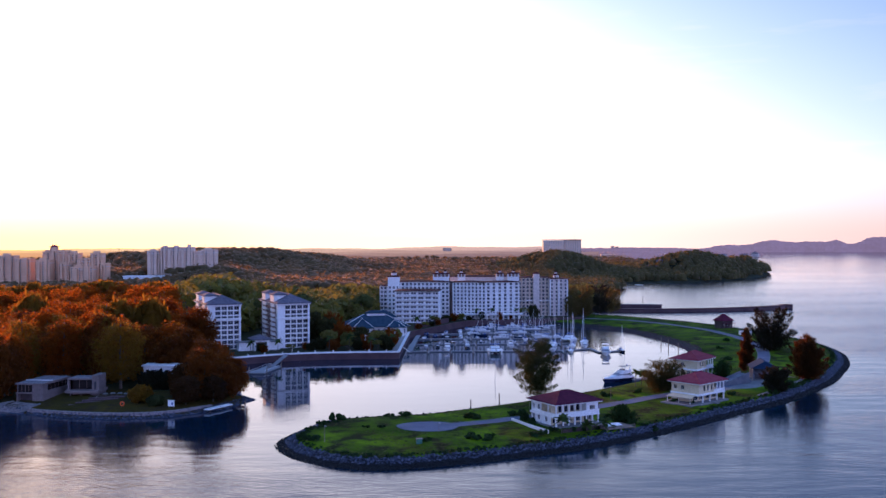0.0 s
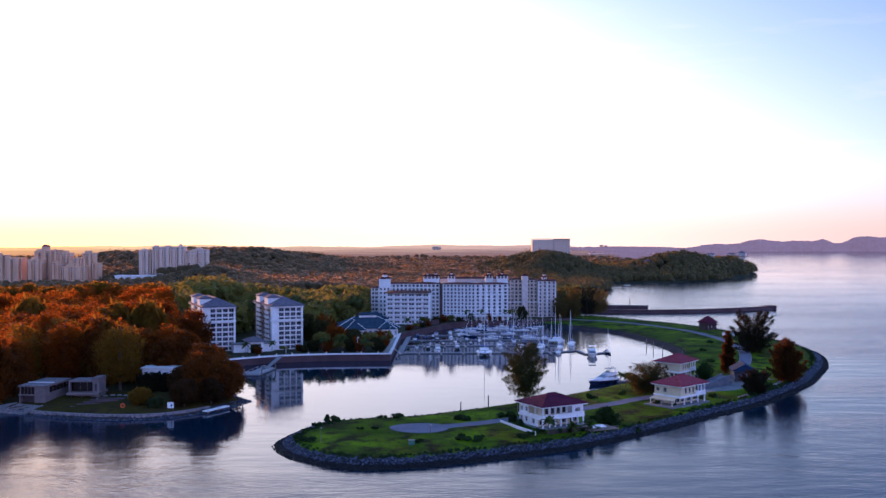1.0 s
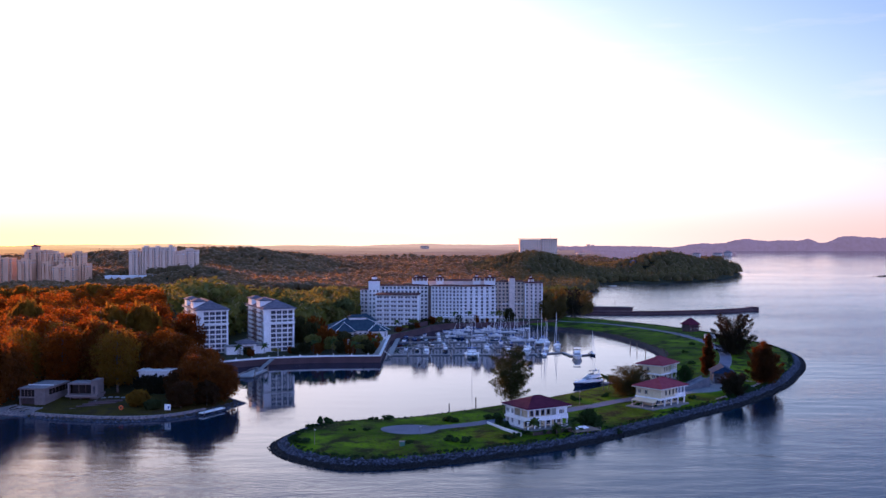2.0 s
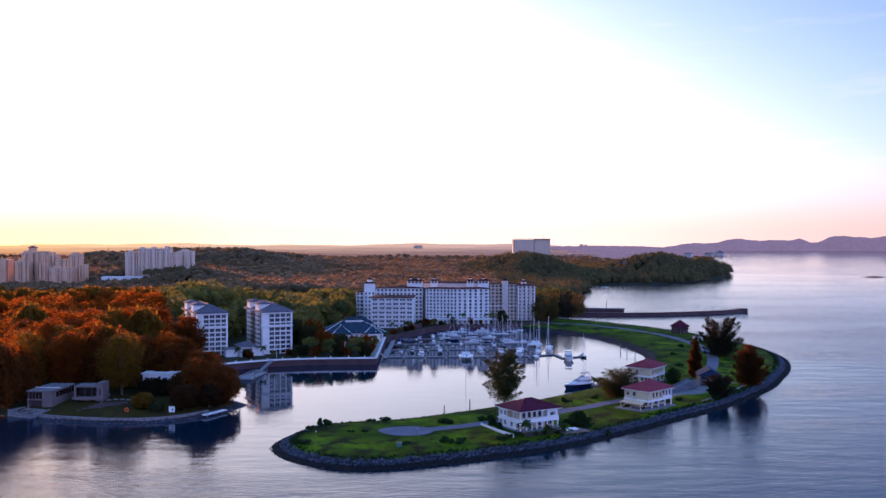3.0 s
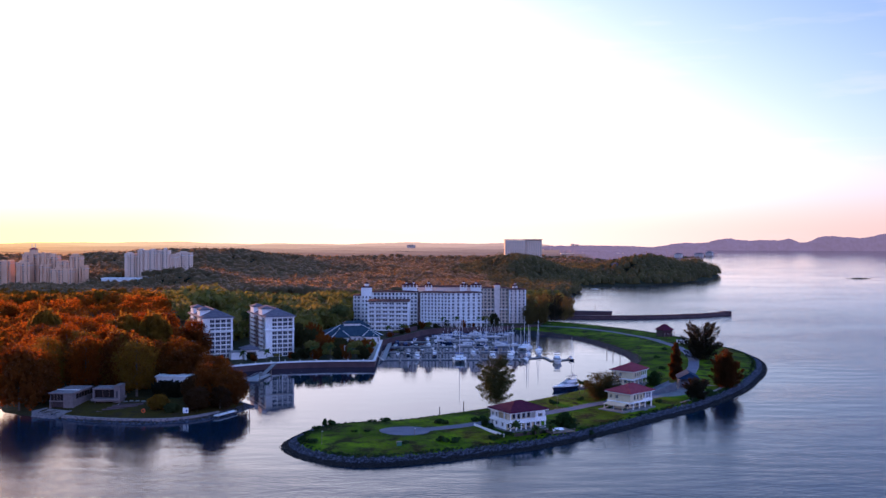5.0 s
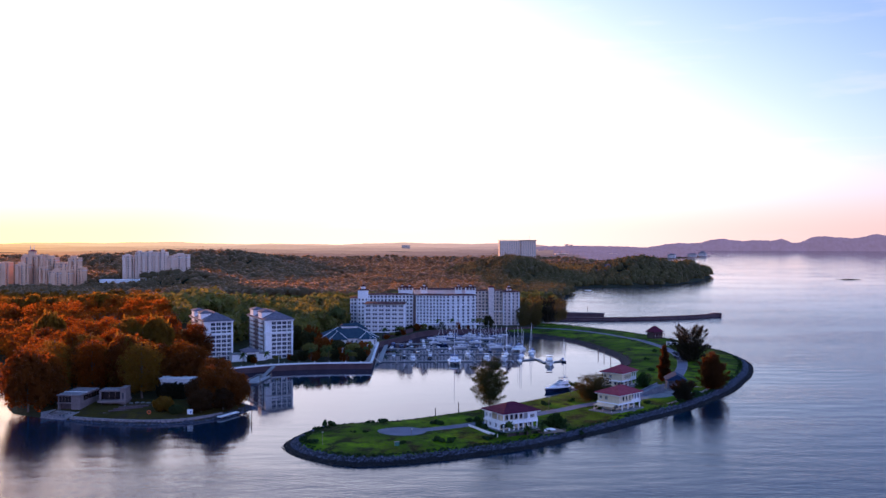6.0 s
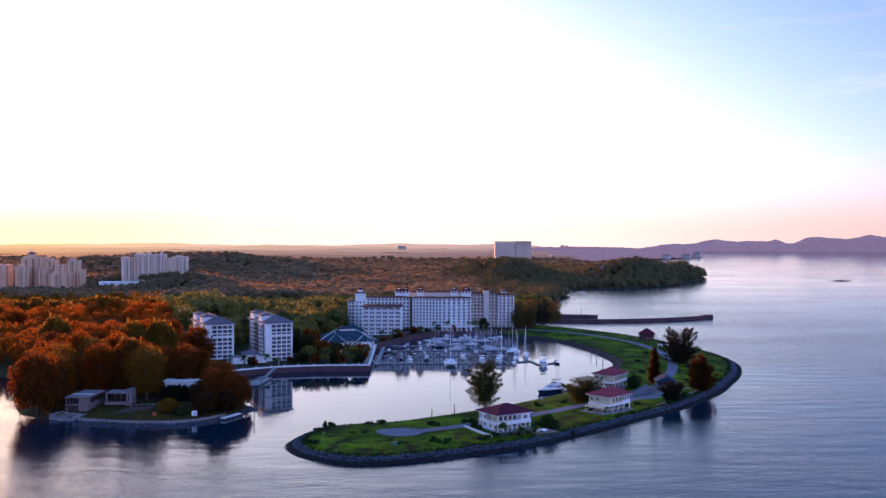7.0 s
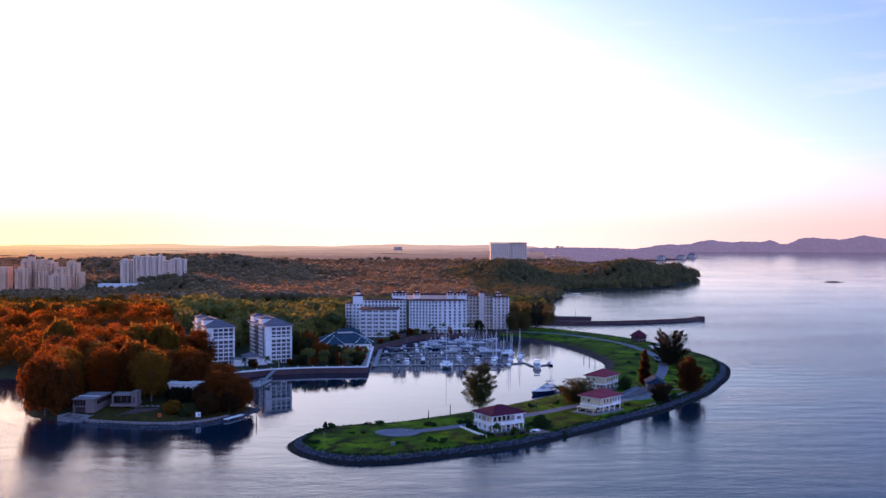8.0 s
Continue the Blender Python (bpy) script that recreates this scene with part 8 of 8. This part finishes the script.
for bx0, bx1, by0, by1 in BUILT:
    ok &= ~((fx > bx0) & (fx < bx1) & (fy > by0) & (fy < by1))
fx, fy = fx[ok][:15000], fy[ok][:15000]
fz = main_height(fx, fy) + 4 * wavy(fx, fy, 70.0, 3.0)
canopy("forest", "brown-green rainforest stretching inland", [(x, y, z, rw.uniform(10, 16) * (0.6 if x < -300 and y < 1300 else 1.0)) for x, y, z in zip(fx, fy, fz)], LEAF_FAR, 7, 8, 0.86, 0.7, 1.15)
# woods, glowing with painted haze, and pale houses along the far shore of the bay
n = 5200
bx, by = rw.uniform(560, 1230, n), rw.uniform(2720, 3900, n)
bd = inside_distance(bx, by, COAST_P)
ok = (bd > 3) & (bx > 0.13 * by)
bx, by, bd = bx[ok][:2600], by[ok][:2600], bd[ok][:2600]
bz = main_height(bx, by)
canopy("far_wood", "wood along the far shore of the bay with painted mauve haze glow", [(x, y, z - 1, rw.uniform(10, 15) + 12 * min(1.0, d / 260)) for x, y, z, d in zip(bx, by, bz, bd)], HILL, 12, 0, 1.2, 0.9, 1.25)
for x, y, w, z in ((893, 3078, 24, 11), (1002, 3215, 30, 9), (1085, 3350, 26, 10), (1120, 3440, 14, 13)):
    t = thing("shore_block", "small hazy mauve block on the far shore of the bay", "apartment block", at(x, y, 2, -38), "blocks on the far shore")
    slab(t, 0, 0, w, 14, z, max(3, w // 6), max(3, int(z // 4)), PALE, piers=False)
    part("roof", Shape().hip(-1, w + 1, -1, 15, z + 1.2, 3.0), ROOF_GREY, t)
# ---- boulders along the shore ----
def rock_meshes(mat, name, size=0.42):
    out = []
    for k in range(6):
        r = random.Random(70 + k)
        bmr = bmesh.new()
        bmesh.ops.create_icosphere(bmr, subdivisions=1, radius=size)
        for v in bmr.verts:
            v.co = Vector((v.co.x * r.uniform(0.75, 1.3), v.co.y * r.uniform(0.75, 1.3), v.co.z * r.uniform(0.6, 1.05)))
        me = bpy.data.meshes.new(name)
        bmr.to_mesh(me)
        bmr.free()
        me.materials.append(mat)
        out.append(me)
    return out


def boulder_places(line, reach, height, step, seed, lo=-0.9):
    r = random.Random(seed)
    d = np.gradient(line, axis=0)
    nrm = np.stack([-d[:, 1], d[:, 0]], -1) / (np.hypot(d[:, 0], d[:, 1])[:, None] + 1e-9)
    out = []
    for p, q in zip(line, nrm):
        k = lo
        while k < reach:
            u = k + r.uniform(-0.4, 0.4)
            x, y = p[0] + q[0] * u + r.uniform(-0.4, 0.4), p[1] + q[1] * u + r.uniform(-0.4, 0.4)
            out.append((x, y, u, r.uniform(0.6, 1.3), r.uniform(0, 360), r.randrange(6)))
            k += step
    z = height(np.array([o[0] for o in out]), np.array([o[1] for o in out]))
    return [(x, y, float(h), s, a, k, u) for (x, y, u, s, a, k), h in zip(out, z)]


def joined_rocks(name, label, places, meshes, mat):
    V, F, n = [], [], 0
    data = []
    for me in meshes:
        v = np.array([p.co[:] for p in me.vertices])
        f = np.array([p.vertices[:] for p in me.polygons])
        data.append((v, f))
    for x, y, z, s, a, k, u in places:
        v, f = data[k]
        c, q = math.cos(radians(a)), math.sin(radians(a))
        V.append(np.stack([x + (v[:, 0] * c - v[:, 1] * q) * s, y + (v[:, 0] * q + v[:, 1] * c) * s, z + 0.15 + v[:, 2] * s], -1))
        F.append(f + n)
        n += len(v)
    me = bpy.data.meshes.new(name)
    me.from_pydata(np.concatenate(V).tolist(), [], np.concatenate(F).tolist())
    me.materials.append(mat)
    return single(name, me, mat, label, "boulders", "stuff")


SMALL = rock_meshes(ROCK, "boulder", 0.36)
DRY, WET = rock_meshes(ROCK, "boulder"), rock_meshes(WETROCK, "boulder")
edge = smooth_line(SPIT_OUT, False, 0.8)
edge = edge[::-1]
edge = edge[:-75]
rocks = boulder_places(edge, 5.6, spit_height, 0.6, 21)
# the line runs with the land on one side: keep only those on the bank
rocks = [r for r in rocks if -0.75 < r[2] < 2.32]
TIDE = 0.85
dry = [r for r in rocks if r[2] + 0.2 * (r[3] - 1) > TIDE]
wet = [r for r in rocks if r[2] + 0.2 * (r[3] - 1) <= TIDE]
front = lambda r: -30 < r[0] < 24 and r[1] < 300
near = [r for r in dry if front(r)][:300]
ids = {id(r) for r in near}
rv = thing("revetment", "bank of grey boulders with a dark wet foot round the spit", "boulder bank", kind="structure")
for x, y, z, s, a, k, u in near:
    o = new("boulder", DRY[k])
    o.parent = rv
    o.matrix_basis = pose(x, y, z + 0.15, 0, 0, a) @ Matrix.Scale(s, 4)
joined_rocks("boulders", "grey granite boulders along the shore of the spit", [r for r in dry if id(r) not in ids], DRY, ROCK)
joined_rocks("boulders", "dark wet boulders at the waterline", wet, WET, WETROCK)
inner = smooth_line([(128, 505), (141, 540), (146.5, 568), (143, 613), (133, 665), (118, 700), (104, 717)], False, 1.5)
rin = [r for r in boulder_places(inner, 5.5, spit_height, 1.2, 5) if r[2] < 2.45]
rin2 = [r for r in boulder_places(inner[::-1], 5.5, spit_height, 1.2, 6) if r[2] < 2.45]
joined_rocks("boulders", "dark stone pitching along the inner bank", rin + rin2, WET, STONE)
tip = smooth_line([(-44, 340), (-30, 349), (-8, 355), (14, 369)], False, 1.5)
joined_rocks("boulders", "dark stones along the quiet side of the spit", [r for r in boulder_places(tip, 5.0, spit_height, 1.4, 7) + boulder_places(tip[::-1], 5.0, spit_height, 1.4, 8) if r[2] < 2.3], WET, WETROCK)
lp = smooth_line([(-168, 366), (-145, 357), (-123, 353), (-103, 357), (-86, 374), (-79, 395), (-90, 410)], False, 0.9)
joined_rocks("boulders", "small grey boulders along the wooded point", [r for r in boulder_places(lp, 4.5, main_height, 0.9, 9, -1.0) + boulder_places(lp[::-1], 4.5, main_height, 0.9, 10, -1.0) if -0.7 < r[2] < 1.4], SMALL, ROCK)
kerb = smooth_line([(-160, 366), (-145, 360.5), (-123, 356.5), (-105, 360), (-91.5, 374)], False, 2.0)
single("kerb", wall_along(kerb, 1.6, -0.5, 1.75), KERBSTONE, "low pale mauve stone edging round the wooded point", "kerb", "structure")
isle = [(850 + 22 * math.sin(k * 2.1) * (k % 7) / 3.0, 1690 + 6 * math.cos(k * 1.3), -0.6, 3.4 + 2.0 * math.sin(k * 0.9) + 2.6 * math.exp(-((k % 7) / 1.6) ** 2), k * 40, k % 6, 0) for k in range(40)]
joined_rocks("rocky_islet", "low dark rocky islet far out in the bay", isle, WET, WETROCK)
